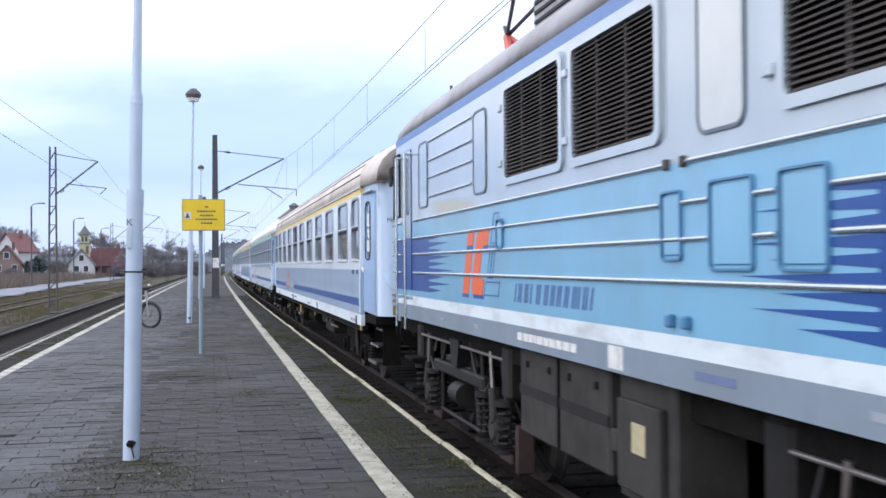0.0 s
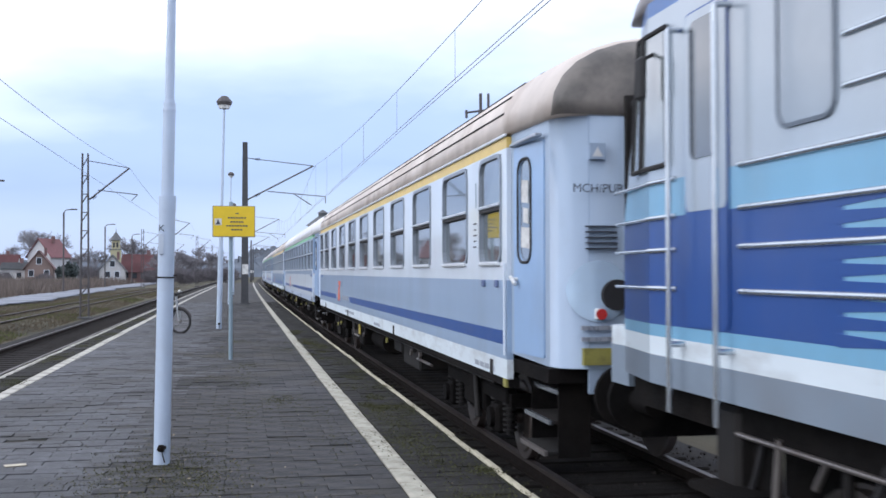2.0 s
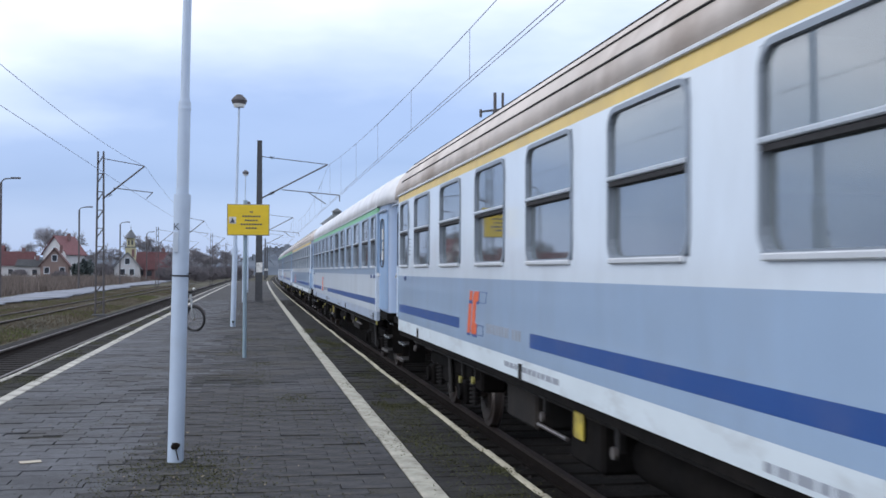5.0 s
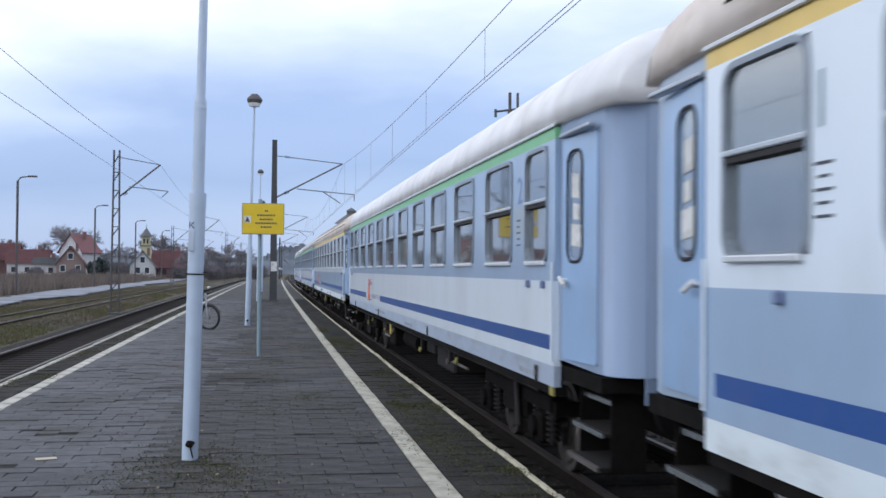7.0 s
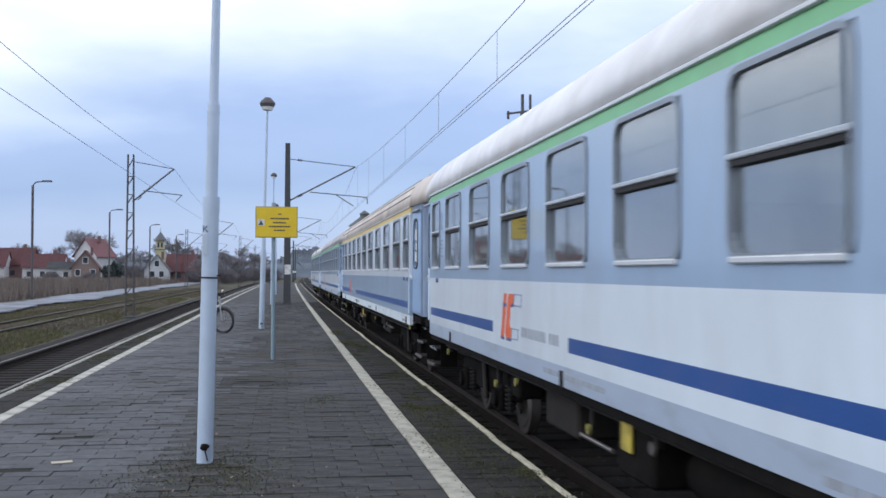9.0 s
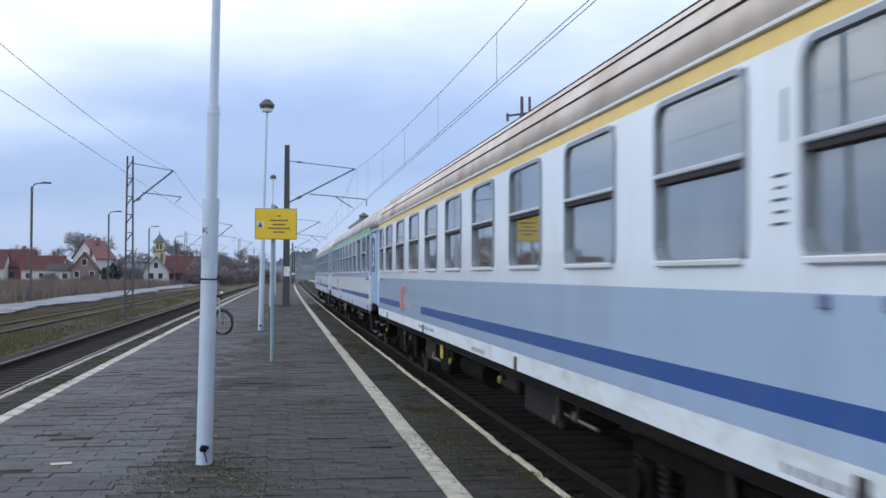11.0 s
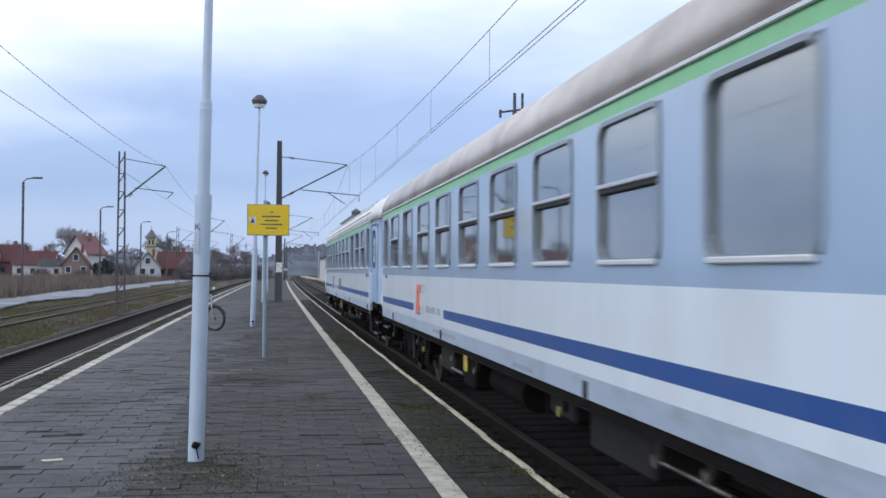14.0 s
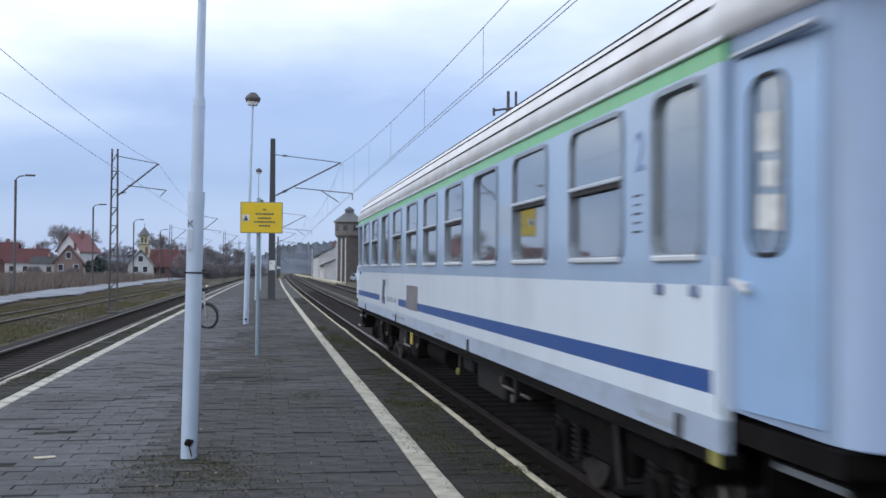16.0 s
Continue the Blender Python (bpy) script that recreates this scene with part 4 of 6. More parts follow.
    ws = [(HALF - 1.11, HALF - 0.29, 0 not in plain)]
    ws += [(HALF - 1.70 - 2.04 * i - 1.31, HALF - 1.70 - 2.04 * i, i + 1 not in plain) for i in range(10)]
    return ws + [(-HALF + 0.25, -HALF + 1.06, 11 not in plain)]


M_DOME = mat("dark_roof_end", (0.085, 0.08, 0.075), 0.55, vary=0.2, stain=(0.20, 0.18, 0.16), stain_amount=0.7, stain_scale=2.0)
M_RIM = mat("window_rim_grey", (0.10, 0.13, 0.17), 0.5)
M_TAG = mat("cream_warning_tag", (0.45, 0.40, 0.26), 0.6, vary=0.15, stain=(0.30, 0.22, 0.05), stain_amount=0.6, stain_scale=20)
M_HATCH = mat("hatch_rim_blue", (0.07, 0.20, 0.36), 0.4)


def hose(a, b, drop, r, n=9):
    """A hanging hose between two points."""
    a, b = Vector(a), Vector(b)
    pts = [a.lerp(b, i / n) - Vector((0, 0, drop * (1 - (2 * i / n - 1) ** 2))) for i in range(n + 1)]
    bm = bmesh.new()
    for p, q in zip(pts, pts[1:]):
        rod(bm, p, q, r, n=7, caps=False)
    return bm


def running_gear(loco, yc):
    """What hangs outside a bogie: axle bearings, big springs, hangers, brake gear, pipes, sand boxes."""
    X = -1.24
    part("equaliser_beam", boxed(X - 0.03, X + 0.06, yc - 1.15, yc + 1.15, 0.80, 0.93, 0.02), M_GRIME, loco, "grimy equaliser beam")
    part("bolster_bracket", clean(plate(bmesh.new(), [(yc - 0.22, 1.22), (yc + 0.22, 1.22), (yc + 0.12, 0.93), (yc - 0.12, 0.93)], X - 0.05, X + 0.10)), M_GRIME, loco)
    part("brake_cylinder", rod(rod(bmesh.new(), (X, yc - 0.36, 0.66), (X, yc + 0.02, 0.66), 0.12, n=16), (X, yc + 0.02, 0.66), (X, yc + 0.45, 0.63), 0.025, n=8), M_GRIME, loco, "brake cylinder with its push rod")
    for sy in (-1, 1):
        y = yc + sy * 1.525
        bm = rod(bmesh.new(), (-1.10, y, 0.50), (X - 0.02, y, 0.50), 0.155, n=18)
        rod(bm, (X - 0.02, y, 0.50), (X - 0.05, y, 0.50), 0.125, 0.10, n=18)
        for k in range(6):
            a = math.pi * k / 3
            rod(bm, (X - 0.02, y + 0.135 * math.cos(a), 0.50 + 0.135 * math.sin(a)), (X - 0.045, y + 0.135 * math.cos(a), 0.50 + 0.135 * math.sin(a)), 0.014, n=6)
        part("axle_bearing", bm, M_LBOX, loco, "dusty bolted axle bearing cover")
        part("horn_guide", boxed(-1.18, -1.08, y - 0.25, y - 0.19, 0.32, 0.85, 0.012), M_GRIME, loco)
        part("horn_guide", boxed(-1.18, -1.08, y + 0.19, y + 0.25, 0.32, 0.85, 0.012), M_GRIME, loco)
        for dy in (-0.36, 0.36):
            bm = bmesh.new()
            n, turns = 54, 5.5
            pts = [(X + 0.085 * math.cos(2 * math.pi * turns * i / n), y + dy + 0.085 * math.sin(2 * math.pi * turns * i / n), 0.38 + 0.36 * i / n) for i in range(n + 1)]
            for p, q in zip(pts, pts[1:]):
                rod(bm, p, q, 0.017, n=5, caps=False)
            part("outer_spring", bm, M_GRIME, loco, "thick coil spring")
            part("spring_seat", rod(rod(bmesh.new(), (X, y + dy, 0.33), (X, y + dy, 0.37), 0.11, n=14), (X, y + dy, 0.75), (X, y + dy, 0.80), 0.11, n=14), M_GRIME, loco)
        part("brake_hanger", rods([((X + 0.03, y - sy * 0.62, 1.15), (X + 0.05, y - sy * 0.56, 0.32)), ((X + 0.05, y - sy * 0.56, 0.34), (-0.85, y - sy * 0.52, 0.34))], 0.028), M_GRIME, loco)
        part("brake_block", boxed(-0.92, -0.68, y - sy * 0.56 - 0.05, y - sy * 0.56 + 0.05, 0.3, 0.62, 0.02), M_GRIME, loco)
        part("damper", rods([((X - 0.03, y + sy * 0.05, 0.56), (X - 0.02, y - sy * 0.05, 0.86))], 0.042, 10), M_LBOX, loco, "upright damper")
        part("damper_rod", rods([((X - 0.02, y - sy * 0.05, 0.86), (X - 0.02, y - sy * 0.10, 1.20))], 0.022), M_STEEL, loco)
        part("sand_box", boxed(-1.28, -1.02, yc + sy * 1.98 - 0.13, yc + sy * 1.98 + 0.13, 0.82, 1.30, 0.03), M_GRIME, loco, "grimy sand box")
        part("sand_pipe", hose((-1.2, yc + sy * 1.98, 0.84), (-0.80, y + sy * 0.50, 0.12), 0.10, 0.022), M_GRIME, loco)
        part("guard_iron", boxed(-1.20, -1.02, yc + sy * 2.02 - 0.03, yc + sy * 2.02 + 0.03, 0.16, 0.60, 0.02), M_REDRUST, loco, "rusty guard iron")
        part("air_hose", hose((X, yc + sy * 0.55, 1.22), (X - 0.01, y - sy * 0.15, 0.92), 0.26, 0.020), M_RUBBER, loco, "sagging black hose")
        part("air_hose", hose((X + 0.02, y + sy * 0.12, 1.24), (X, y + sy * 0.42, 0.78), 0.14, 0.016), M_RUBBER, loco)
        part("drip_tray", boxed(-1.16, -0.98, y - 0.20, y + 0.20, 0.18, 0.29, 0.02), M_REDRUST, loco, "rusty lower keeper")
    part("air_pipe", rods([((X - 0.02, yc - 2.0, 1.16), (X - 0.02, yc + 2.0, 1.16)), ((X - 0.02, yc + 1.0, 1.16), (X - 0.02, yc + 1.1, 1.02))], 0.016), M_STEEL, loco, "thin air pipe")
    part("brake_rigging", rods([((X + 0.04, yc - 1.0, 0.36), (X + 0.04, yc + 1.0, 0.36))], 0.024), M_GRIME, loco)


def make_loco():
    """Electric locomotive; its local y is 0 at the rear face and runs to -15.4 at the front."""
    loco = thing("electric_locomotive", "blue and grey electric locomotive with ribbed sides and black grilles", "locomotive", on_track(head(0) - 2.79))
    MOVING.append((loco, -2.79))
    L, x = 15.4, HW + 0.03
    zb, zg, zw, zl4, zl3, zl2, zl1, zt, zc = 1.36, 1.53, 1.64, 1.92, 2.14, 2.33, 2.54, 3.53, 3.62
    grilles = [(-7.48, -6.04), (-9.12, -7.71), (-11.85, -10.42)]
    gz = (2.70, 3.46)
    wins = [(-2.80, -2.33, 2.67, 3.40), (-10.07, -9.6, 2.66, 3.44), (-5.4, -4.95, 2.66, 3.40), (-13.3, -12.8, 2.66, 3.4)]
    doors = [(-1.82, -1.30), (-14.10, -13.58)]
    ya, yb = -L + 0.75, -0.75
    holes = [(a, b, *gz) for a, b in grilles]

    def pick(y, z):
        if z > zt:
            return 4
        if z < zg:
            return 5
        if z < zw:
            return 1
        if z > zl1:
            return 0
        if zl4 - 0.21 < z < zl2 and (y > -2.85 or y < -11.05):
            return 3
        return 2

    for sx in (-1, 1):
        bm = panel_wall(bmesh.new(), [ya, yb, -2.85, -11.05], [zb, zg, zw, zl4 - 0.21, zl2, zl1, zt, zc], sx * x, sx * (x - 0.05), holes, pick)
        part("side_wall", bm, [M_LGREY, M_LOWW, M_SKYB, M_DEEP, M_CORN, M_SKIRT], loco, "painted side wall")
        # cab sides narrow towards the ends
        for s0, s1 in ((yb, 0.16), (ya, -L - 0.16)):
            bm = bmesh.new()
            zs = [zb, zg, zw, zl4 - 0.21, zl2, zl1, zt, zc]
            sg = 1 if s1 > s0 else -1
            cols = [[bm.verts.new((sx * (x - d), s0 + (s1 - sg * 0.36 * max(0, z - 2.33) - s0) * f_, z)) for z in zs] for f_, d in ((0, 0), (0.75, 0.10), (1.0, 0.22))]
            tags = [5, 1, 2, 3, 2, 0, 4]
            for c0, c1 in zip(cols, cols[1:]):
                for j in range(7):
                    bm.faces.new((c0[j], c1[j], c1[j + 1], c0[j + 1])).material_index = tags[j]
            bmesh.ops.solidify(bm, geom=list(bm.faces), thickness=0.04)
            part("cab_side", clean(bm), [M_LGREY, M_LOWW, M_SKYB, M_DEEP, M_CORN, M_SKIRT], loco)
        # ribs
        for z in (zl1, zl2, zl3, zl4):
            spans = {zl1: ((-13.3, -9.43), (-9.22, -1.94)), zl2: ((-13.3, -10.78), (-10.34, -10.15), (-9.70, -9.41), (-9.12, -1.94)),
                     zl3: ((-13.3, -10.78), (-10.34, -10.15), (-9.70, -1.94)), zl4: ((-13.46, -1.94),)}[z]
            for s0, s1 in spans + ((-1.16, yb), (ya, -14.24)):
                part("rib", rods([((sx * (x + 0.004), s0, z), (sx * (x + 0.004), s1, z))], 0.016, 8), M_RIB, loco, "pale pressed rib")
                for e in (s0, s1):
                    if z == zl1 and -9.6 < e < -9.1:
                        part("rib_end", boxed(*sorted((sx * x, sx * (x + 0.03))), e - 0.02, e + 0.02, z - 0.03, z + 0.03, 0.006), M_SLAT, loco)
            part("rib", rods([((sx * (x - 0.085), 0.05, z), (sx * (x + 0.002), yb - 0.02, z))], 0.011, 8), M_RIB, loco)
        for z in (2.77, 2.98, 3.17, 3.385):
            part("rib", rods([((sx * (x + 0.004), -4.88, z), (sx * (x + 0.004), -2.87, z))], 0.014, 8), M_RIB, loco)
        # grilles
        for a, b in grilles:
            g = part("grille_frame", clean(ring(bmesh.new(), round_loop(a - 0.045, b + 0.045, gz[0] - 0.04, gz[1] + 0.04, 0.09), round_loop(a + 0.02, b - 0.02, gz[0] + 0.02, gz[1] - 0.02, 0.05), sx * (x + 0.025), sx * (x - 0.05))), M_LGREY, loco, "rounded grille frame")
            n = 23
            for i in range(n):
                z = gz[0] + 0.04 + (gz[1] - gz[0] - 0.08) * i / (n - 1)
                bm = bmesh.new()
                vs = [bm.verts.new(p) for p in ((sx * (x + 0.010), a, z - 0.012), (sx * (x + 0.012), a, z - 0.004), (sx * (x - 0.035), a, z + 0.022), (sx * (x + 0.010), b, z - 0.012), (sx * (x + 0.012), b, z - 0.004), (sx * (x - 0.035), b, z + 0.022))]
                for f_ in ((0, 1, 4, 3), (1, 2, 5, 4), (2, 0, 3, 5)):
                    bm.faces.new([vs[k] for k in f_])
                part("slat", clean(bm), M_SLAT, g)
            for k in (0.33, 0.67):
                y = a + (b - a) * k
                part("grille_bar", boxed(*sorted((sx * (x + 0.006), sx * (x - 0.03))), y - 0.009, y + 0.009, gz[0], gz[1]), M_SLAT, g)
            part("grille_backing", boxed(*sorted((sx * (x - 0.07), sx * (x - 0.09))), a - 0.05, b + 0.05, gz[0] - 0.05, gz[1] + 0.05), M_RUBBER, g)
            for z in (gz[0] + 0.15, gz[1] - 0.15):
                part("hinge", boxed(*sorted((sx * x, sx * (x + 0.04))), b + 0.05, b + 0.14, z - 0.03, z + 0.03, 0.008), M_LGREY, g)
        # oblong side windows
        for a, b, z0, z1 in wins:
            w = part("side_window", clean(ring(bmesh.new(), round_loop(a - 0.012, b + 0.012, z0 - 0.012, z1 + 0.012, 0.09), round_loop(a + 0.008, b - 0.008, z0 + 0.008, z1 - 0.008, 0.075), sx * (x + 0.012), sx * (x - 0.01))), M_RIM, loco, "oblong window with a thin black seal")
            part("pane", plate(bmesh.new(), round_loop(a, b, z0, z1, 0.08), *sorted((sx * (x + 0.002), sx * (x + 0.007)))), mat("milky_pane", (0.50, 0.52, 0.52), 0.12, vary=0.04, coat=0.6) if a < -9 and a > -11 else mat("grey_pane", (0.26, 0.31, 0.36), 0.1, vary=0.05, coat=0.8), w, "pale pane")
        # hatches low on the side
        for a, b, z0, z1 in ((-9.4, -9.15, 2.03, 2.40), (-10.15, -9.72, 1.98, 2.42), (-10.75, -10.37, 1.98, 2.42), (-5.95, -5.75, 2.14, 2.40)):
            part("hatch", clean(ring(bmesh.new(), round_loop(a, b, z0, z1, 0.03), round_loop(a + 0.012, b - 0.012, z0 + 0.012, z1 - 0.012, 0.02), sx * (x + 0.020), sx * (x - 0.01))), M_HATCH, loco, "rectangular hatch rim")
            part("hatch_cover", boxed(*sorted((sx * x, sx * (x + 0.013))), a + 0.03, b - 0.03, z0 + 0.03, z1 - 0.03, 0.004), M_SKYB, loco)
        # spikes of the deep blue field
        for s0, s1, far in ((-2.85, -1, 0.70), (-11.05, 1, 0.62)):
            for k in range(9):
                z = zl4 - 0.185 + k * 0.072
                ln = far * (0.9, 1.5, 1.15, 1.7, 1.25, 1.6, 1.0, 1.45, 0.95)[k]
                bm = plate(bmesh.new(), [(s0 - s1 * 0.05, z - 0.029), (s0 - s1 * 0.05, z + 0.029), (s0 + s1 * ln, z + 0.006)], sx * x, sx * (x + 0.003))
                part("painted_spike", clean(bm), M_DEEP, loco, "deep blue painted spike")
        # doors and handrails
        for a, b in doors:
            d = part("door", plate(bmesh.new(), round_loop(a, b, 1.72, 3.42, 0.05), *sorted((sx * (x - 0.01), sx * (x + 0.009)))), M_DEEP, loco, "narrow cab door")
            part("door_upper", plate(bmesh.new(), round_loop(a + 0.01, b - 0.01, 2.34, 3.41, 0.05), *sorted((sx * (x + 0.002), sx * (x + 0.012)))), M_LGREY, d)
            part("door_pane", plate(bmesh.new(), round_loop(a + 0.1, b - 0.08, 2.62, 3.36, 0.06), *sorted((sx * (x + 0.010), sx * (x + 0.018)))), mat("cab_glass", (0.03, 0.035, 0.04), 0.05, vary=0.02, coat=1.0), d, "dark narrow window")
            for y in (a - 0.03, b + 0.04):
                part("handrail", rods([((sx * (x + 0.09), y, 1.25), (sx * (x + 0.09), y, 3.35)), ((sx * x, y, 3.35), (sx * (x + 0.09), y, 3.35)), ((sx * x, y, 1.62), (sx * (x + 0.09), y, 1.62))], 0.017), M_RIB, loco, "pale upright handrail")
            part("steps", box(box(boxed(*sorted((sx * (x - 0.3), sx * x)), a, b, 0.5, 0.54), *sorted((sx * (x - 0.3), sx * x)), a, b, 0.85, 0.89), *sorted((sx * (x - 0.28), sx * (x - 0.25))), a, b, 0.45, 1.4), M_UNDER, loco)
        # cab side windows: a fixed quarter light and a sliding pane, with a mirror outside
        for e0, d in ((0.0, 1), (-L, -1)):
            def skin(yy, out):
                return sx * (x - 0.13 * max(0.0, yy + 0.75) + out)

            for pts in (((-1.06, 2.63), (-0.64, 2.63), (-0.72, 3.42), (-1.06, 3.42)), ((-0.60, 2.63), (-0.40, 2.63), (-0.58, 3.42), (-0.68, 3.42))):
                bm = bmesh.new()
                vs = [[bm.verts.new((skin(p[0], o), e0 + d * p[0], p[1])) for p in pts] for o in (0.012, -0.02)]
                bm.faces.new(vs[0])
                for i in range(4):
                    bm.faces.new((vs[0][i], vs[0][(i + 1) % 4], vs[1][(i + 1) % 4], vs[1][i]))
                w = part("cab_side_window", clean(bm), mat("cab_side_glass", (0.22, 0.25, 0.26), 0.06, vary=0.05, coat=1.0), loco, "cab side window")
                rim = [Vector((skin(p[0], 0.014), e0 + d * p[0], p[1])) for p in pts]
                part("window_seal", rods([(rim[i], rim[(i + 1) % 4]) for i in range(4)], 0.015, 6), M_RUBBER, w, "black window seal")
            ma, mb = sorted((e0 - d * 0.92, e0 - d * 0.80))
            mirror = part("mirror", boxed(*sorted((sx * (x + 0.07), sx * (x + 0.11))), ma, mb, 3.02, 3.28, 0.02), M_RUBBER, loco, "dark rear-view mirror")
            part("mirror_arm", rods([((sx * x, e0 - d * 0.86, 3.30), (sx * (x + 0.09), e0 - d * 0.86, 3.26))], 0.012, 6), M_RUBBER, mirror)
        # equipment under the frame
        part("battery_box", boxed(*sorted((sx * 0.9, sx * 1.36)), -8.12, -6.13, 0.66, 1.35, 0.02), M_LBOX, loco, "grey equipment box")
        part("battery_box", boxed(*sorted((sx * 0.9, sx * 1.34)), -9.07, -8.24, 0.58, 1.35, 0.02), M_LBOX, loco, "grey equipment box with a hatch")
        part("box_seam", boxed(*sorted((sx * 1.355, sx * 1.372)), -7.14, -7.10, 0.68, 1.33), M_UNDER, loco, "seam between two covers")
        for yy in (-6.35, -6.9, -7.35, -7.9):
            part("box_latch", boxed(*sorted((sx * 1.355, sx * 1.385)), yy - 0.03, yy + 0.03, 1.20, 1.25, 0.006), M_GRIME, loco)
        part("box_strap", boxed(*sorted((sx * 1.355, sx * 1.367)), -8.11, -6.14, 0.98, 1.05), M_GRIME, loco, "dark strap across the box")
        part("box_bracket", boxed(*sorted((sx * 1.25, sx * 1.36)), -8.235, -8.125, 0.84, 0.98, 0.01), M_LBOX, loco)
        part("box_hatch", boxed(*sorted((sx * 1.34, sx * 1.39)), -8.96, -8.32, 0.66, 1.20, 0.01), M_LBOX, loco)
        part("warning_label", boxed(*sorted((sx * 1.39, sx * 1.394)), -8.76, -8.56, 0.90, 1.08), M_TAG, loco, "small yellow warning label")
        part("white_label", boxed(*sorted((sx * x, sx * (x + 0.004))), -8.56, -8.32, 1.38, 1.52), M_PALE, loco)
        part("vertical_mark", boxed(*sorted((sx * x, sx * (x + 0.003))), -9.95, -9.52, 1.43, 1.475), M_FADED, loco)
        bm = bmesh.new()
        y = -6.34
        for w in (0.12, 0.14, 0.12, 0.05, 0.14, 0.12, 0.14, 0.12, 0.14, 0.12):
            box(bm, *sorted((sx * x, sx * (x + 0.003))), y - w, y, 1.42, 1.48)
            y -= w + 0.02
        part("frame_lettering", bm, M_PALE, loco, "pale lettering shown as bars")
        y = -6.30
        ink = mat("lettering_blue", (0.06, 0.12, 0.30), 0.4)
        for w in (0.14, 0.16, 0.14, 0.0, 0.05, 0.17, 0.14, 0.13, 0.15, 0.15, 0.05, 0.14, 0.14):
            if w:
                k = 0.05
                for o in ((0.0, w - 0.045) if w > 0.1 else (0.0,)):
                    loop = [(y - o + k, 1.715), (y - o + k - 0.035, 1.715), (y - o - 0.035, 1.865), (y - o, 1.865)]
                    part("letter_bar", clean(plate(bmesh.new(), loop, *sorted((sx * (x - 0.01), sx * (x + 0.003))))), ink, loco, "dark blue lettering shown as slanted bars")
            y -= (w + 0.012) if w else 0.10
        for yy in (-9.28, -9.47):
            part("side_socket", boxed(*sorted((sx * x, sx * (x + 0.05))), yy - 0.025, yy + 0.025, 1.68, 1.75, 0.01), M_HATCH, loco, "small blue side socket")
        for yy, ln in ((-3.4, 0.22), (-4.9, 0.16), (-11.0, 0.3)):
            part("jacking_mark", boxed(*sorted((sx * x, sx * (x + 0.003))), yy - ln, yy, 1.43, 1.465), M_LETTER, loco, "faded blue mark on the skirt")
    logo_marks(loco, -4.95, 1.74, 2.32, -x, 1.55)
    # roof, cabs, front faces
    part("roof", roof_mesh(-L + 0.16, -0.16, x, zc, 4.12, 0.3), [M_LROOF, M_LROOF], loco, "grey rounded roof", smooth=True)
    for y0, sy in ((0.15, 1), (-L - 0.15, -1)):
        part("front_face", boxed(-x + 0.21, x - 0.21, *sorted((y0, y0 - sy * 0.05)), zb, 2.33, 0.02), [M_DEEP], loco)
        bm = boxed(-x + 0.21, x - 0.21, *sorted((y0, y0 - sy * 0.05)), 2.33, zc)
        for v in bm.verts:
            v.co.y -= sy * 0.36 * (v.co.z - 2.33)
        part("cab_front", bm, M_CORN, loco)
        bm = boxed(-0.95, 0.95, *sorted((y0 - sy * 0.01, y0 + sy * 0.02)), 2.66, 3.40)
        for v in bm.verts:
            v.co.y -= sy * 0.36 * (v.co.z - 2.33)
        part("windscreen", bm, MATS["cab_glass"], loco)
        for z0, z1, m, inset in ((1.24, 1.51, M_SKIRT, 0.0), (1.51, 1.64, M_LOWW, 0.004)):
            corner = [(-x + 0.20 + inset, -0.02), (-x + 0.20 + inset, 0.32), (-x + 0.27, 0.42), (-x + 0.40, 0.46), (x - 0.40, 0.46), (x - 0.27, 0.42), (x - 0.20 - inset, 0.32), (x - 0.20 - inset, -0.02)]
            bm = bmesh.new()
            lo = [bm.verts.new((px, y0 + sy * py, z0)) for px, py in corner]
            hi = [bm.verts.new((px, y0 + sy * py, z1)) for px, py in corner]
            bm.faces.new(lo)
            bm.faces.new(hi)
            for i in range(8):
                bm.faces.new((lo[i], lo[(i + 1) % 8], hi[(i + 1) % 8], hi[i]))
            part("headstock", clean(bm), m, loco, "rounded buffer beam cover")
        buffers(loco, y0 + sy * 0.40, sy)
    part("underframe", boxed(-1.25, 1.25, -L, 0, 1.15, 1.36), M_UNDER, loco)
    # dark block added along the middle to stop light showing through underneath
    part("transformer", boxed(-0.6, 1.0, -L + 0.8, -0.8, 0.5, 1.2), M_UNDER, loco)
    for y0, y1, h in ((-7.4, -5.25, 0.62), (-9.6, -8.0, 0.5), (-12.3, -10.4, 0.6)):
        bx = part("roof_box", boxed(-0.95, 0.95, y0, y1, 3.9, 4.05 + h, 0.03), M_LROOF, loco, "roof box with black louvres")
        bm = bmesh.new()
        for i in range(6):
            box(bm, -0.965, -0.94, y0 + 0.06, y1 - 0.06, 4.08 + i * h * 0.14, 4.08 + i * h * 0.14 + 0.03)
        part("louvre", bm, M_RUBBER, bx)
    part("roof_cable", rods([((-0.75, -5.6, 4.15), (-0.75, -0.9, 4.13)), ((-0.7, -1.1, 4.0), (-0.7, -1.1, 4.2)), ((-0.75, -3.4, 4.0), (-0.75, -3.4, 4.2)), ((-0.75, -5.4, 4.0), (-0.75, -5.4, 4.2))], 0.022), M_MARK, loco, "dark roof conductor on insulators")
    part("roof_ladder", rods([((-1.1, -4.9, 3.85), (-0.8, -4.9, 4.15)), ((-1.1, -5.15, 3.85), (-0.8, -5.15, 4.15)), ((-0.95, -4.9, 4.0), (-0.95, -5.15, 4.0))], 0.018), M_MARK, loco)
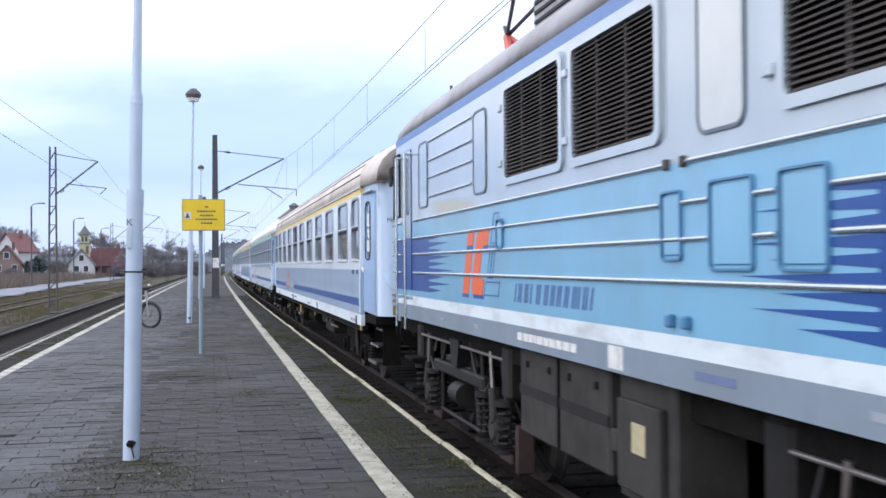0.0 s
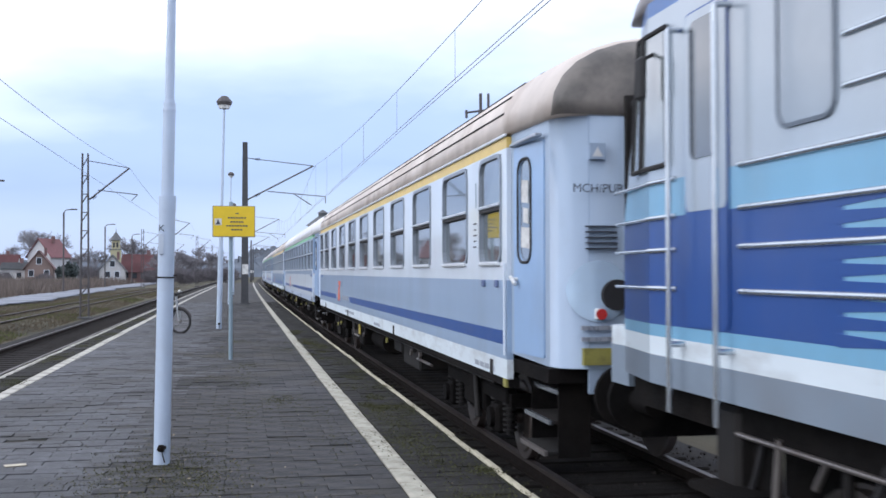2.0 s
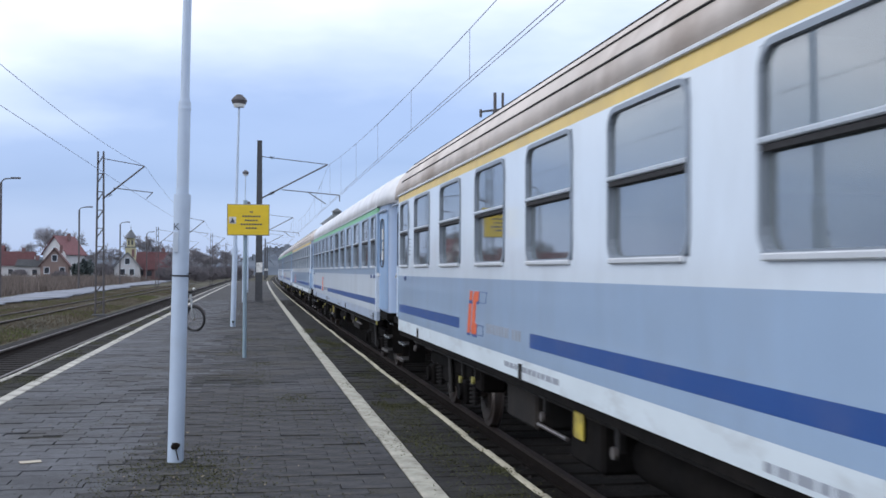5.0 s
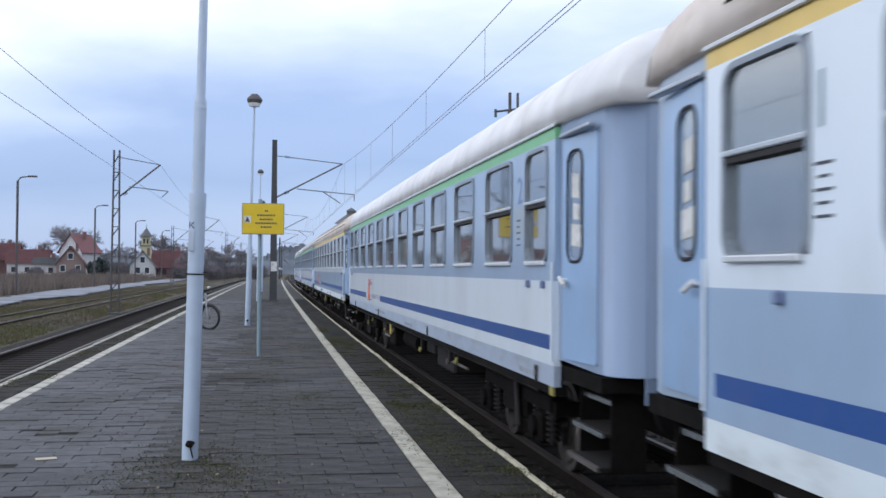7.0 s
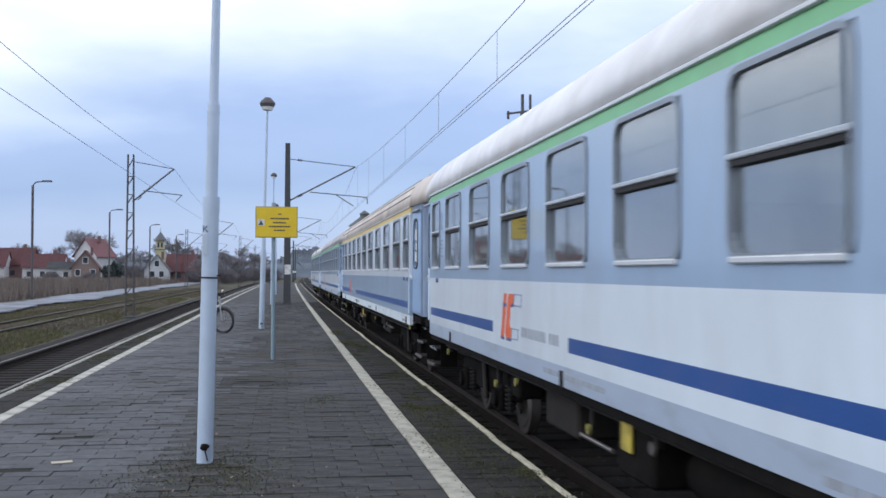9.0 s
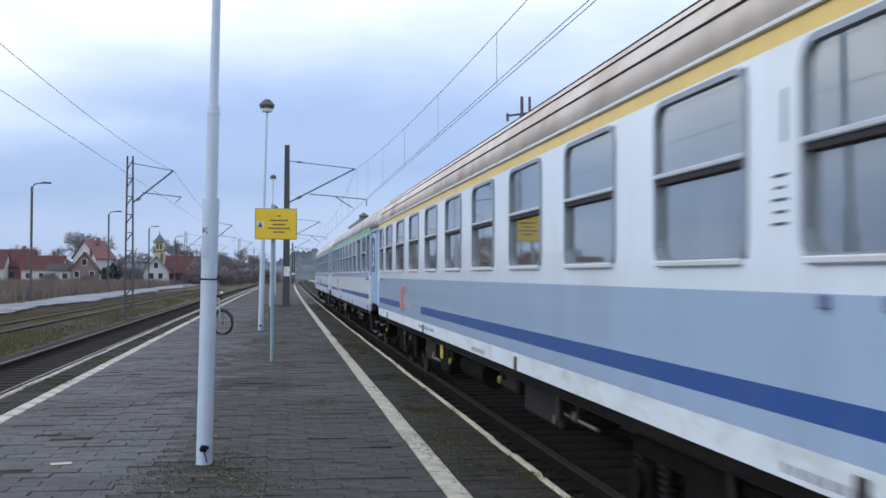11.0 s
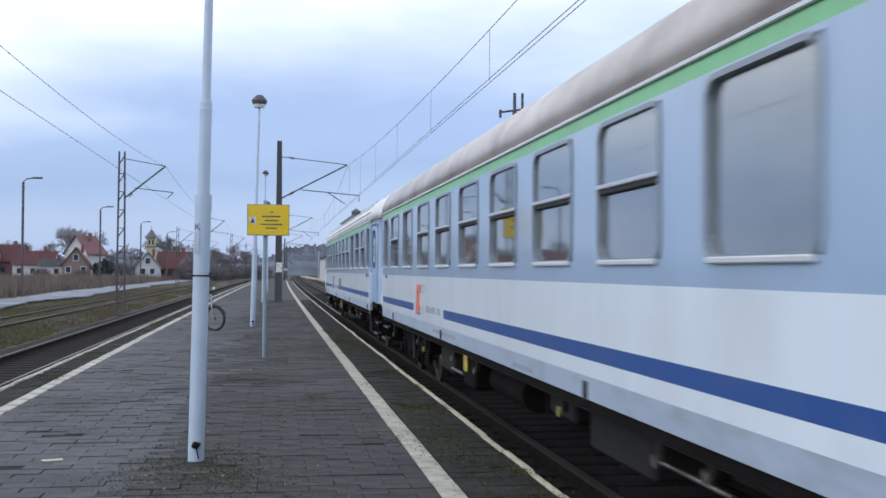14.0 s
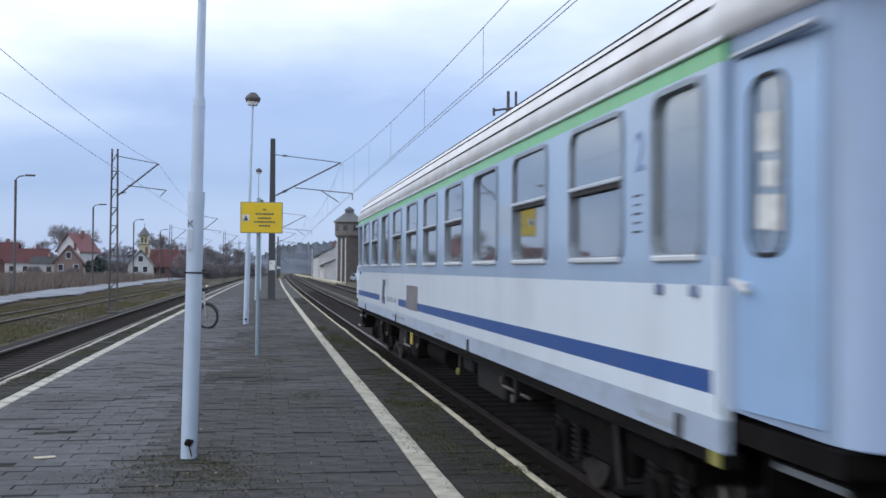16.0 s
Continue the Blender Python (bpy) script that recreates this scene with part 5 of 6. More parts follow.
    p = part("pantograph", rods([((-0.35, -2.5, 4.2), (0, -1.0, 5.0)), ((0.35, -2.5, 4.2), (0, -1.0, 5.0)), ((-0.5, -2.75, 4.18), (0.5, -2.75, 4.18))], 0.05), M_RED, loco, "red lower pantograph arm")
    part("upper_arm", rods([((0, -1.0, 5.0), (-0.3, -2.6, 5.42)), ((0, -1.0, 5.0), (0.3, -2.6, 5.42)), ((-0.8, -2.6, 5.44), (0.8, -2.6, 5.44)), ((0, -1.1, 4.92), (0, -0.9, 5.15))], 0.026), M_MARK, p, "dark upper arm with collector bar")
    for yc in (-3.4, -12.0):
        bogie(loco, yc, 3.05)
        running_gear(loco, yc)
    return loco


def end_marks(coach):
    """Marks on the leading end panel: lettering, grille, round opening, red lamp, yellow plate."""
    y = -(HALF + 1.02 + 0.245)
    y -= 0.075
    cu = bpy.data.curves.new("letters", "FONT")
    cu.body, cu.size, cu.extrude, cu.align_x = "MCH/PUR", 0.10, 0.001, "CENTER"
    tmp = new("letters_tmp", cu)
    me = bpy.data.meshes.new_from_object(tmp)
    bpy.data.objects.remove(tmp)
    me.materials.append(M_MARK)
    k = new("end_lettering", me)
    k.parent = coach
    k.matrix_basis = pose(-0.98, y + 0.022, 2.66, 90, 0, 0)
    for i in range(5):
        part("vent_slot", boxed(-1.08, -0.82, y + 0.022, y + 0.06, 2.20 + i * 0.045, 2.212 + i * 0.045), M_MARK, coach, "slot of a small vent")
    part("warning_plate", boxed(-1.05, -0.92, y + 0.02, y + 0.06, 2.93, 3.06), M_ENDP, coach, "small square plate with a triangle")
    part("warning_triangle", clean(plate_xz([(-1.03, 2.95), (-0.94, 2.95), (-0.985, 3.03)], y + 0.016, y + 0.03)), M_PALE, coach)
    def face(xx):
        pts = ((-1.41, 1.0), (-1.26, 1.14), (-1.17, 1.24), (-1.01, 1.29), (-0.62, 1.30), (0.0, 1.30))
        for (xa, ya), (xb, yb) in zip(pts, pts[1:]):
            if xa <= xx <= xb:
                return -(HALF + ya + (yb - ya) * (xx - xa) / (xb - xa)) - 0.012
        return -(HALF + 1.31)

    bm = bmesh.new()
    rings = [[bm.verts.new((xx, face(xx), 1.86 + r * math.sin(a))) for a in (2 * math.pi * i / 32 for i in range(32)) for xx in (-0.97 + r * math.cos(a),)] for r in (0.03, 0.08, 0.13, 0.18, 0.22, 0.25)]
    bm.faces.new(rings[0])
    for q, r in zip(rings, rings[1:]):
        for i in range(32):
            bm.faces.new((q[i], q[(i + 1) % 32], r[(i + 1) % 32], r[i])).smooth = True
    part("cable_disc", clean(bm), M_DISC, coach, "pale blue painted disc")
    part("socket", rod(bmesh.new(), (-0.83, y + 0.05, 1.83), (-0.83, y - 0.02, 1.83), 0.125, n=24), M_RUBBER, coach, "round black socket")
    lamp = part("tail_lamp", rod(bmesh.new(), (-0.965, y + 0.05, 1.675), (-0.965, y - 0.01, 1.675), 0.045, n=16), mat("red_lens", (0.55, 0.04, 0.03), 0.2), coach, "red tail lamp lens")
    part("lamp_shell", boxed(-1.01, -0.96, y - 0.005, y + 0.05, 1.63, 1.72, 0.01), M_PALE, lamp)
    for z, widths in ((1.545, (0.05, 0.03, 0.02, 0.09, 0.05)), (1.455, (0.05, 0.05, 0.02, 0.06, 0.08))):
        xx = -1.12
        for w in widths:
            part("end_small_text", boxed(xx, xx + w, y + 0.02, y + 0.06, z, z + 0.035), M_LETTER, coach, "small lettering shown as a bar")
            xx += w + 0.012
    part("yellow_plate", boxed(-1.11, -0.86, y + 0.012, y + 0.06, 1.265, 1.40), M_OLDYEL, coach, "small yellow plate")


def make_train():
    make_loco()
    first = make_coach(0, True, M_ROOF_BEIGE, True, first_class_windows(), "white and grey-blue first class coach, yellow stripe, ribbed beige roof", M_ENDP)
    end_marks(first)
    make_coach(1, False, M_ROOF_SILVER, False, second_class_windows(), "second class coach with a green stripe and smooth silvery roof", M_ENDD)
    make_coach(2, True, M_ROOF_BEIGE, True, first_class_windows(), "white and grey-blue first class coach with a yellow stripe, mid-train", M_ENDD)
    make_coach(3, False, M_ROOF_BROWN, False, second_class_windows((0, 2, 9, 11)), "second class coach with a green stripe and smooth brownish roof", M_ENDD)
    make_coach(4, False, M_ROOF_SILVER, True, second_class_windows((0, 3, 8, 11)), "last coach of the train, green stripe and ribbed pale roof", M_ENDD)


def motions():
    for ob, off in MOVING:
        walk(ob, [(t, on_track(head(t) + off)) for t in TIMES])
    steps = [i / 15 for i in range(241)]
    for w, y, r in WHEELS:
        z = w.location.z
        walk(w, [(t, pose(0, y, z, -math.degrees((head(t) - head(0)) / r))) for t in steps])


# ---- things on the platform ----
def lamp_post(x, y, lean, h=6.75, thick=1.0, label="pale blue steel lamp post with a bell-shaped lamp"):
    post = thing("lamp_post", label, "lamp post", pose(x, y, 0, 0, lean, 0), group="lamp posts on the platform")
    r = 0.08 * thick
    bm = bmesh.new()
    rod(bm, (0, 0, -0.3), (0, 0, 2.27), r, n=20)
    rod(bm, (0, 0, 2.27), (0, 0, 2.33), r, r * 0.78, n=20, caps=False)
    part("lower_shaft", bm, M_POST, post, "wide lower shaft")
    bm = bmesh.new()
    rod(bm, (0, 0, 2.30), (0, 0, 3.21), r * 0.76, n=18)
    rod(bm, (0, 0, 2.24), (0, 0, 2.38), r * 1.04, n=18)
    part("middle_shaft", bm, M_POST, post)
    bm = bmesh.new()
    rod(bm, (0, 0, 3.19), (0, 0, h), r * 0.58, r * 0.38, n=16)
    rod(bm, (0, 0, 3.14), (0, 0, 3.24), r * 0.82, r * 0.62, n=16)
    part("upper_shaft", bm, M_POST, post)
    bm = bmesh.new()
    q = thick ** 3
    rod(bm, (0, 0, h), (0, 0, h + 0.10 * q), 0.20 * q, 0.24 * q, n=20)
    rod(bm, (0, 0, h + 0.10 * q), (0, 0, h + 0.16 * q), 0.24 * q, 0.21 * q, n=20)
    rod(bm, (0, 0, h + 0.16 * q), (0, 0, h + 0.28 * q), 0.21 * q, 0.09 * q, n=20)
    lamp = part("lamp_head", bm, M_LATT, post, "dark lamp hood")
    bm = bmesh.new()
    rod(bm, (0, 0, h - 0.10 * q), (0, 0, h), 0.15 * q, 0.19 * q, n=20)
    part("diffuser", bm, mat("milky_plastic", (0.7, 0.72, 0.72), 0.3), lamp, "milky diffuser")
    bm = bmesh.new()
    box(bm, -0.03, 0.025, -r - 0.02, -r + 0.01, 0.12, 0.18, 0.008)
    rod(bm, (0.0, -r - 0.015, 0.14), (0.03, -r - 0.02, 0.03), 0.006, n=6)
    rod(bm, (-0.02, -r - 0.05, 0.15), (-0.02, -r, 0.15), 0.018, n=8)
    rod(bm, (0.03, -r - 0.045, 0.16), (0.03, -r, 0.16), 0.014, n=8)
    part("cable_door_bolt", bm, M_RUST, post, "rusty bolt of the cable door")
    return post


def near_post():
    post = lamp_post(-0.645, 9.85, 1.0, 6.75, 0.9)
    bm = bmesh.new()
    rod(bm, (0, 0, 1.646), (0, 0, 1.660), 0.076, n=20)
    rod(bm, (-0.085, -0.03, 1.655), (0.10, -0.03, 1.675), 0.005, n=6)
    part("strap", bm, M_RUST, post, "rusty wire strap")
    cu = bpy.data.curves.new("letter", "FONT")
    cu.body, cu.size, cu.extrude, cu.align_x = "K", 0.085, 0.001, "CENTER"
    tmp = new("letter_tmp", cu)
    me = bpy.data.meshes.new_from_object(tmp)
    bpy.data.objects.remove(tmp)
    me.materials.append(M_MARK)
    k = new("letter", me)
    k.parent = post
    k.matrix_basis = pose(-0.040, -0.0755, 2.06, 90, 0, 0)
    part("sticker", boxed(-0.062, -0.02, -0.0765, -0.05, 1.86, 2.04), mat("faded_sticker", (0.50, 0.57, 0.66), 0.6), post, "faded pale sticker")
    return post


def sign_board():
    s = thing("sign_board", "yellow warning board with dark text on a grey-blue steel post", "sign", pose(-0.11, 21.28, 0))
    part("post", rods([((0, 0, -0.3), (0, 0, 2.25))], 0.038, 14), M_SIGNPOST, s, "grey-blue tube post")
    part("upper_post", rods([((0.0, 0.02, 2.2), (0.0, 0.02, 3.02)), ((0.0, 0.02, 3.02), (0.0, 0.02, 3.07))], 0.04, 14), M_SIGNPOST, s)
    board = part("board", boxed(-0.35, 0.465, -0.07, -0.05, 2.38, 2.99, 0.004), mat("sign_rim", (0.25, 0.24, 0.18), 0.6), s, "grey rim")
    part("face", boxed(-0.335, 0.45, -0.076, -0.069, 2.395, 2.975), M_SIGN, board, "yellow painted face")
    part("pictogram", boxed(-0.31, -0.175, -0.080, -0.075, 2.61, 2.74), M_PALE, board, "white square with a dark triangle")
    bm = bmesh.new()
    a = [bm.verts.new((p[0], -0.083, p[1])) for p in ((-0.29, 2.625), (-0.195, 2.625), (-0.2425, 2.725))]
    b = [bm.verts.new((v.co.x, -0.079, v.co.z)) for v in a]
    bm.faces.new(a)
    for i in range(3):
        bm.faces.new((a[i], b[i], b[(i + 1) % 3], a[(i + 1) % 3]))
    part("triangle", clean(bm), M_MARK, board)
    for z, w in ((2.84, 0.07), (2.755, 0.36), (2.675, 0.26), (2.60, 0.42), (2.525, 0.22)):
        n = max(2, int(w / 0.05))
        bm = bmesh.new()
        for i in range(n):
            x0 = 0.12 - w / 2 + w * i / n
            box(bm, x0, x0 + w / n * 0.80, -0.080, -0.075, z - 0.014, z + 0.014)
        part("text_line", bm, M_MARK, board, "line of text shown as bars")
    return s


def tube_path(bm, pts, r, n=8):
    for a, b in zip(pts, pts[1:]):
        rod(bm, a, b, r, n=n)
    return bm


def bicycle():
    bike = thing("bicycle", "grey bicycle with black tyres standing on the platform", "bicycle", pose(-1.56, 30.8, 0, 0, 5, -64))
    for x in (0.0, -1.05):
        bm = bmesh.new()
        n = 36
        for i in range(n):
            a, b = 2 * math.pi * i / n, 2 * math.pi * (i + 1) / n
            rod(bm, (x + 0.33 * math.cos(a), 0, 0.345 + 0.33 * math.sin(a)), (x + 0.33 * math.cos(b), 0, 0.345 + 0.33 * math.sin(b)), 0.036, n=6, caps=False)
        w = part("wheel", bm, M_RUBBER, bike, "thin black tyre")
        bm = bmesh.new()
        for i in range(n):
            a, b = 2 * math.pi * i / n, 2 * math.pi * (i + 1) / n
            rod(bm, (x + 0.305 * math.cos(a), 0, 0.345 + 0.305 * math.sin(a)), (x + 0.305 * math.cos(b), 0, 0.345 + 0.305 * math.sin(b)), 0.012, n=5, caps=False)
        part("rim", bm, M_LATT, w)
        bm = bmesh.new()
        for i in range(18):
            a = 2 * math.pi * i / 18
            rod(bm, (x, 0.02 * (-1) ** i, 0.345), (x + 0.3 * math.cos(a), 0, 0.345 + 0.3 * math.sin(a)), 0.0025, n=4)
        rod(bm, (x, -0.05, 0.345), (x, 0.05, 0.345), 0.025, n=8)
        part("spokes", bm, M_STEEL, w)
        if x == 0.0:
            w.matrix_basis = pose(0, 0, 0, 0, 0, 34)
    bm = bmesh.new()
    tube_path(bm, [(-0.12, 0, 0.76), (-0.62, 0, 0.30), (-0.76, 0, 0.88)], 0.02)
    tube_path(bm, [(-0.14, 0, 0.86), (-0.74, 0, 0.80)], 0.02)
    for s in (-0.05, 0.05):
        tube_path(bm, [(-0.62, s, 0.30), (-1.05, s, 0.345), (-0.75, s * 0.5, 0.80)], 0.012)
    part("frame", bm, mat("bike_grey_paint", (0.10, 0.11, 0.13), 0.35, 0.4), bike, "grey tubular frame")
    bm = bmesh.new()
    for s in (-0.055, 0.055):
        tube_path(bm, [(0, s, 0.345), (-0.07, s, 0.68), (-0.10, 0, 0.74)], 0.022)
    tube_path(bm, [(-0.10, 0, 0.72), (-0.16, 0, 1.02)], 0.034)
    fork = part("fork", bm, mat("bike_silver_paint", (0.36, 0.38, 0.40), 0.35, 0.3), bike, "pale silver front fork")
    fork.matrix_basis = pose(0, 0, 0, 0, 0, 34)
    bm = bmesh.new()
    tube_path(bm, [(-0.16, 0, 1.0), (-0.13, 0, 1.10)], 0.022)
    tube_path(bm, [(-0.22, -0.31, 1.13), (-0.11, -0.12, 1.10), (-0.11, 0.12, 1.10), (-0.22, 0.31, 1.13)], 0.026)
    bar = part("handlebar", bm, M_RUBBER, bike, "dark handlebar")
    bar.matrix_basis = pose(0, 0, 0, 0, 0, 34)
    for s in (-1, 1):
        part("grip", rods([((-0.22, s * 0.31, 1.13), (-0.30, s * 0.37, 1.14))], 0.036), M_PALE if s > 0 else M_RUBBER, bar)
        part("brake_lever", rods([((-0.12, s * 0.16, 1.09), (-0.16, s * 0.28, 1.05))], 0.009), M_STEEL, bar)
    for x in (0.0, -1.05):
        bm = bmesh.new()
        for i in range(12):
            a, b = radians(20 + 11 * i), radians(31 + 11 * i)
            rod(bm, (x + 0.385 * math.cos(a), 0, 0.345 + 0.385 * math.sin(a)), (x + 0.385 * math.cos(b), 0, 0.345 + 0.385 * math.sin(b)), 0.022, n=6, caps=False)
        guard = part("mudguard", bm, M_LATT, bike, "dark curved mudguard")
        if x == 0.0:
            guard.matrix_basis = pose(0, 0, 0, 0, 0, 34)
    part("saddle", boxed(-0.92, -0.64, -0.06, 0.06, 0.88, 0.95, 0.02), M_RUBBER, bike)
    bm = bmesh.new()
    rod(bm, (-0.62, -0.07, 0.30), (-0.62, -0.055, 0.30), 0.09, n=18)
    tube_path(bm, [(-0.62, -0.08, 0.30), (-0.52, -0.09, 0.16)], 0.011)
    tube_path(bm, [(-0.62, 0.08, 0.30), (-0.72, 0.09, 0.44)], 0.011)
    part("crank", bm, M_STEEL, bike)
    part("kickstand", rods([((-0.9, -0.05, 0.33), (-0.86, -0.2, 0.02))], 0.01, 6), M_STEEL, bike)
    return bike


def catenary_mast(y, x, reach, top, concrete=True):
    """Mast with a stay, a raking strut, a steady arm and insulators."""
    o = bend(y)
    m = thing("catenary_mast", "dark concrete overhead-line mast with a steel bracket arm", "mast", pose(x + o, y, 0), group="masts of the overhead line")
    bm = bmesh.new()
    w0, w1 = 0.20, 0.13
    lo = [bm.verts.new((sx * w0, sy * w0, -0.4)) for sx, sy in ((-1, -1), (1, -1), (1, 1), (-1, 1))]
    hi = [bm.verts.new((sx * w1, sy * w1, top)) for sx, sy in ((-1, -1), (1, -1), (1, 1), (-1, 1))]
    for i in range(4):
        bm.faces.new((lo[i], lo[(i + 1) % 4], hi[(i + 1) % 4], hi[i]))
    bm.faces.new(hi)
    part("shaft", clean(bm), M_MAST, m, "dark square concrete shaft")
    tip = (reach, 0, 7.46)
    part("stay", rods([((0.1, 0, 7.82), tip)], 0.022, 8), M_LATT, m)
    part("strut", rods([((0.1, 0, 5.57), tip)], 0.04, 8), M_LATT, m)
    part("steady_arm", rods([((1.2, 0, 6.05), (reach + 0.65, 0, 5.80)), ((reach + 0.65, 0, 5.80), (reach + 0.65, 0, 5.45)), ((2.6, 0, 5.93), (reach - 0.1, 0, 5.32))], 0.025, 8), M_LATT, m)
    for i in range(5):
        part("insulator", rod(bmesh.new(), (0.55 + i * 0.05, 0, 7.78 - i * 0.005), (0.575 + i * 0.05, 0, 7.777 - i * 0.005), 0.07, n=10), M_RUST, m)
        part("insulator", rod(bmesh.new(), (0.55 + i * 0.05, 0, 5.80 + i * 0.024), (0.575 + i * 0.05, 0, 5.81 + i * 0.024), 0.08, n=10), M_RUST, m)
    part("notice", boxed(-0.14, 0.18, -0.205, -0.195, 1.60, 2.12), M_PALE, m, "white paper notice")
    part("foot", boxed(-0.3, 0.3, -0.3, 0.3, -0.1, 0.06, 0.02), M_MAST, m)
    return m


def lattice_mast(x, y, reach, top=7.55):
    o = bend(y)
    m = thing("lattice_mast", "dark steel lattice overhead-line mast standing in the grass", "mast", pose(x + o, y, -0.6), group="lattice masts beside the far track")
    h = top + 0.6
    for sx in (-1, 1):
        for sy in (-1, 1):
            part("leg", rods([((sx * 0.2, sy * 0.12, -0.2), (sx * 0.13, sy * 0.1, h))], 0.035, 6), M_LATT, m)
    z, k = 0.3, 0
    while z < h - 0.3:
        for sy in (-0.115, 0.115):
            part("brace", rods([((-0.19 + z * 0.008, sy, z), (0.19 - z * 0.008, sy, z + (0.0 if k % 2 else 0.45)))], 0.016, 5), M_LATT, m)
        z += 0.45
        k += 1
    tip = (reach, 0, 6.86 + 0.6)
    part("stay", rods([((0.1, 0, 7.2 + 0.6), tip)], 0.02, 6), M_LATT, m)
    part("strut", rods([((0.1, 0, 5.2 + 0.6), tip)], 0.04, 8), M_LATT, m)
    part("steady_arm", rods([((0.6, 0, 5.75 + 0.6), (reach + 0.4, 0, 5.55 + 0.6)), ((reach + 0.4, 0, 6.15), (reach + 0.1, 0, 5.85))], 0.022, 6), M_LATT, m)
    for i in range(4):
        part("insulator", rod(bmesh.new(), (0.35 + i * 0.05, 0, 5.95 + 0.03 * i), (0.37 + i * 0.05, 0, 5.96 + 0.03 * i), 0.07, n=8), M_RUST, m)
    part("foundation", boxed(-0.35, 0.35, -0.3, 0.3, -0.2, 0.12, 0.03), M_MAST, m)


def overhead_line(x, supports, mess_top, sag, z_contact, label, twin):
    """Carrying wire, contact wires and droppers between supports."""
    line = thing("overhead_line", label, "overhead wire", kind="structure")

    def mess(y):
        for a, b in zip(supports, supports[1:]):
            if a <= y <= b:
                u = (y - (a + b) / 2) / ((b - a) / 2)
                return mess_top - sag * (1 - u * u)
        return mess_top

    def wire(name, f, dx, r):
        bm = bmesh.new()
        pts = []
        y = supports[0]
        while y <= supports[-1] + 1e-6:
            pts.append((x + dx + bend(y), y, f(y)))
            y += 3.0
        for a, b in zip(pts, pts[1:]):
            rod(bm, a, b, r, n=5, caps=False)
        part(name, bm, M_WIRE, line)

    wire("carrying_wire", mess, 0, 0.008)
    for dx in ((-0.045, 0.045) if twin else (0,)):
        wire("contact_wire", lambda y: z_contact, dx, 0.0075)
    y = supports[0] + 4.5
    while twin and y < min(supports[-1], 130):
        part("dropper", rods([((x + bend(y), y, z_contact), (x + bend(y), y, mess(y)))], 0.006, 4), M_WIRE, line)
        y += 7.5


def street_lamp(x, y, h):
    s = thing("street_lamp", "tall grey street lamp with a short curved arm", "street lamp", pose(x, y, -0.6), group="street lamps along the road")
    part("pole", rods([((0, 0, 0), (0, 0, h))], 0.10, 8), M_LATT, s)
    bm = bmesh.new()
    tube_path(bm, [(0, 0, h), (0.25, 0, h + 0.28), (0.9, 0, h + 0.36)], 0.05, 6)
    part("arm", bm, M_LATT, s)
    part("lamp_head", boxed(0.75, 1.5, -0.14, 0.14, h + 0.30, h + 0.44, 0.03), M_LATT, s)


def insulator_pole():
    s = thing("line_pole", "slender dark pole with two upright insulator pins on top", "pole", pose(9.05, 39.5, -0.5))
    part("pole", rods([((0, 0, 0), (0, 0, 8.3))], 0.09, 10), M_LATT, s)
    part("pin", rods([((0, 0, 8.3), (0, 0, 8.95))], 0.06, 8), M_LATT, s)
    part("pin", rods([((0.3, 0, 8.35), (0.3, 0, 8.95))], 0.05, 8), M_LATT, s)
    part("cross_arm", rods([((-0.6, 0, 8.2), (0.4, 0, 8.35))], 0.04, 6), M_LATT, s)
    part("pin", rods([((-0.55, 0, 8.0), (-0.55, 0, 8.3))], 0.05, 8), M_LATT, s)


# ---- the far surroundings ----
M_PLASTER = mat("pale_plaster", (0.50, 0.51, 0.53), 0.9, vary=0.08, scale=1, stain=(0.38, 0.36, 0.34), stain_amount=0.5, stain_scale=0.4)
M_PLASTER2 = mat("ochre_plaster", (0.22, 0.165, 0.15), 0.9, vary=0.08, scale=1)
M_CREAM = mat("cream_plaster", (0.42, 0.40, 0.26), 0.9, vary=0.08, scale=1)
M_TILE = mat("red_roof_tile", (0.19, 0.085, 0.092), 0.8, vary=0.15, scale=2, stain=(0.13, 0.07, 0.075), stain_amount=0.6, stain_scale=0.5)
M_BRICK = mat("dark_red_brick", (0.16, 0.095, 0.095), 0.9, vary=0.15, scale=1)
M_SLATE = mat("dark_roofing", (0.11, 0.12, 0.13), 0.8, vary=0.15, scale=1)
M_DARKWIN = mat("dark_window", (0.03, 0.035, 0.045), 0.15, vary=0.1)
M_THICKET = mat("leafless_thicket", (0.135, 0.125, 0.135), 0.95, island=0.35)
M_BARK = mat("bare_twigs", (0.21, 0.205, 0.225), 0.95, vary=0.2, scale=2)
M_REED = mat("dry_reeds", (0.150, 0.125, 0.112), 0.95, vary=0.25, island=0.35, scale=0.3)
M_BUSH = mat("evergreen_bush", (0.055, 0.072, 0.072), 0.9, island=0.4)
M_SNOW = mat("old_snow", (0.18, 0.20, 0.245), 0.75, vary=0.3, scale=1.2, stain=(0.085, 0.082, 0.075), stain_amount=0.95, stain_scale=0.45, stretch=(1, 2.2, 1), patch=0.4, patch_scale=0.25)
# Blue-grey of distance haze is put into this base colour.
M_HAZY_HILL = mat("wooded_hill", (0.095, 0.115, 0.145), 1.0, vary=0.35, scale=0.06)
M_TUFT = mat("grass_blades", (0.085, 0.098, 0.030), 0.9, island=0.5)


def house(name, label, x, y, w, d, eave, ridge, turn, wall, roof, wins):
    """A gabled house: walls, two roof slopes, gable windows, chimney. Its gable faces the railway."""
    h = thing(name, label, "house", pose(x, y, -0.6, 0, 0, turn))
    bm = bmesh.new()
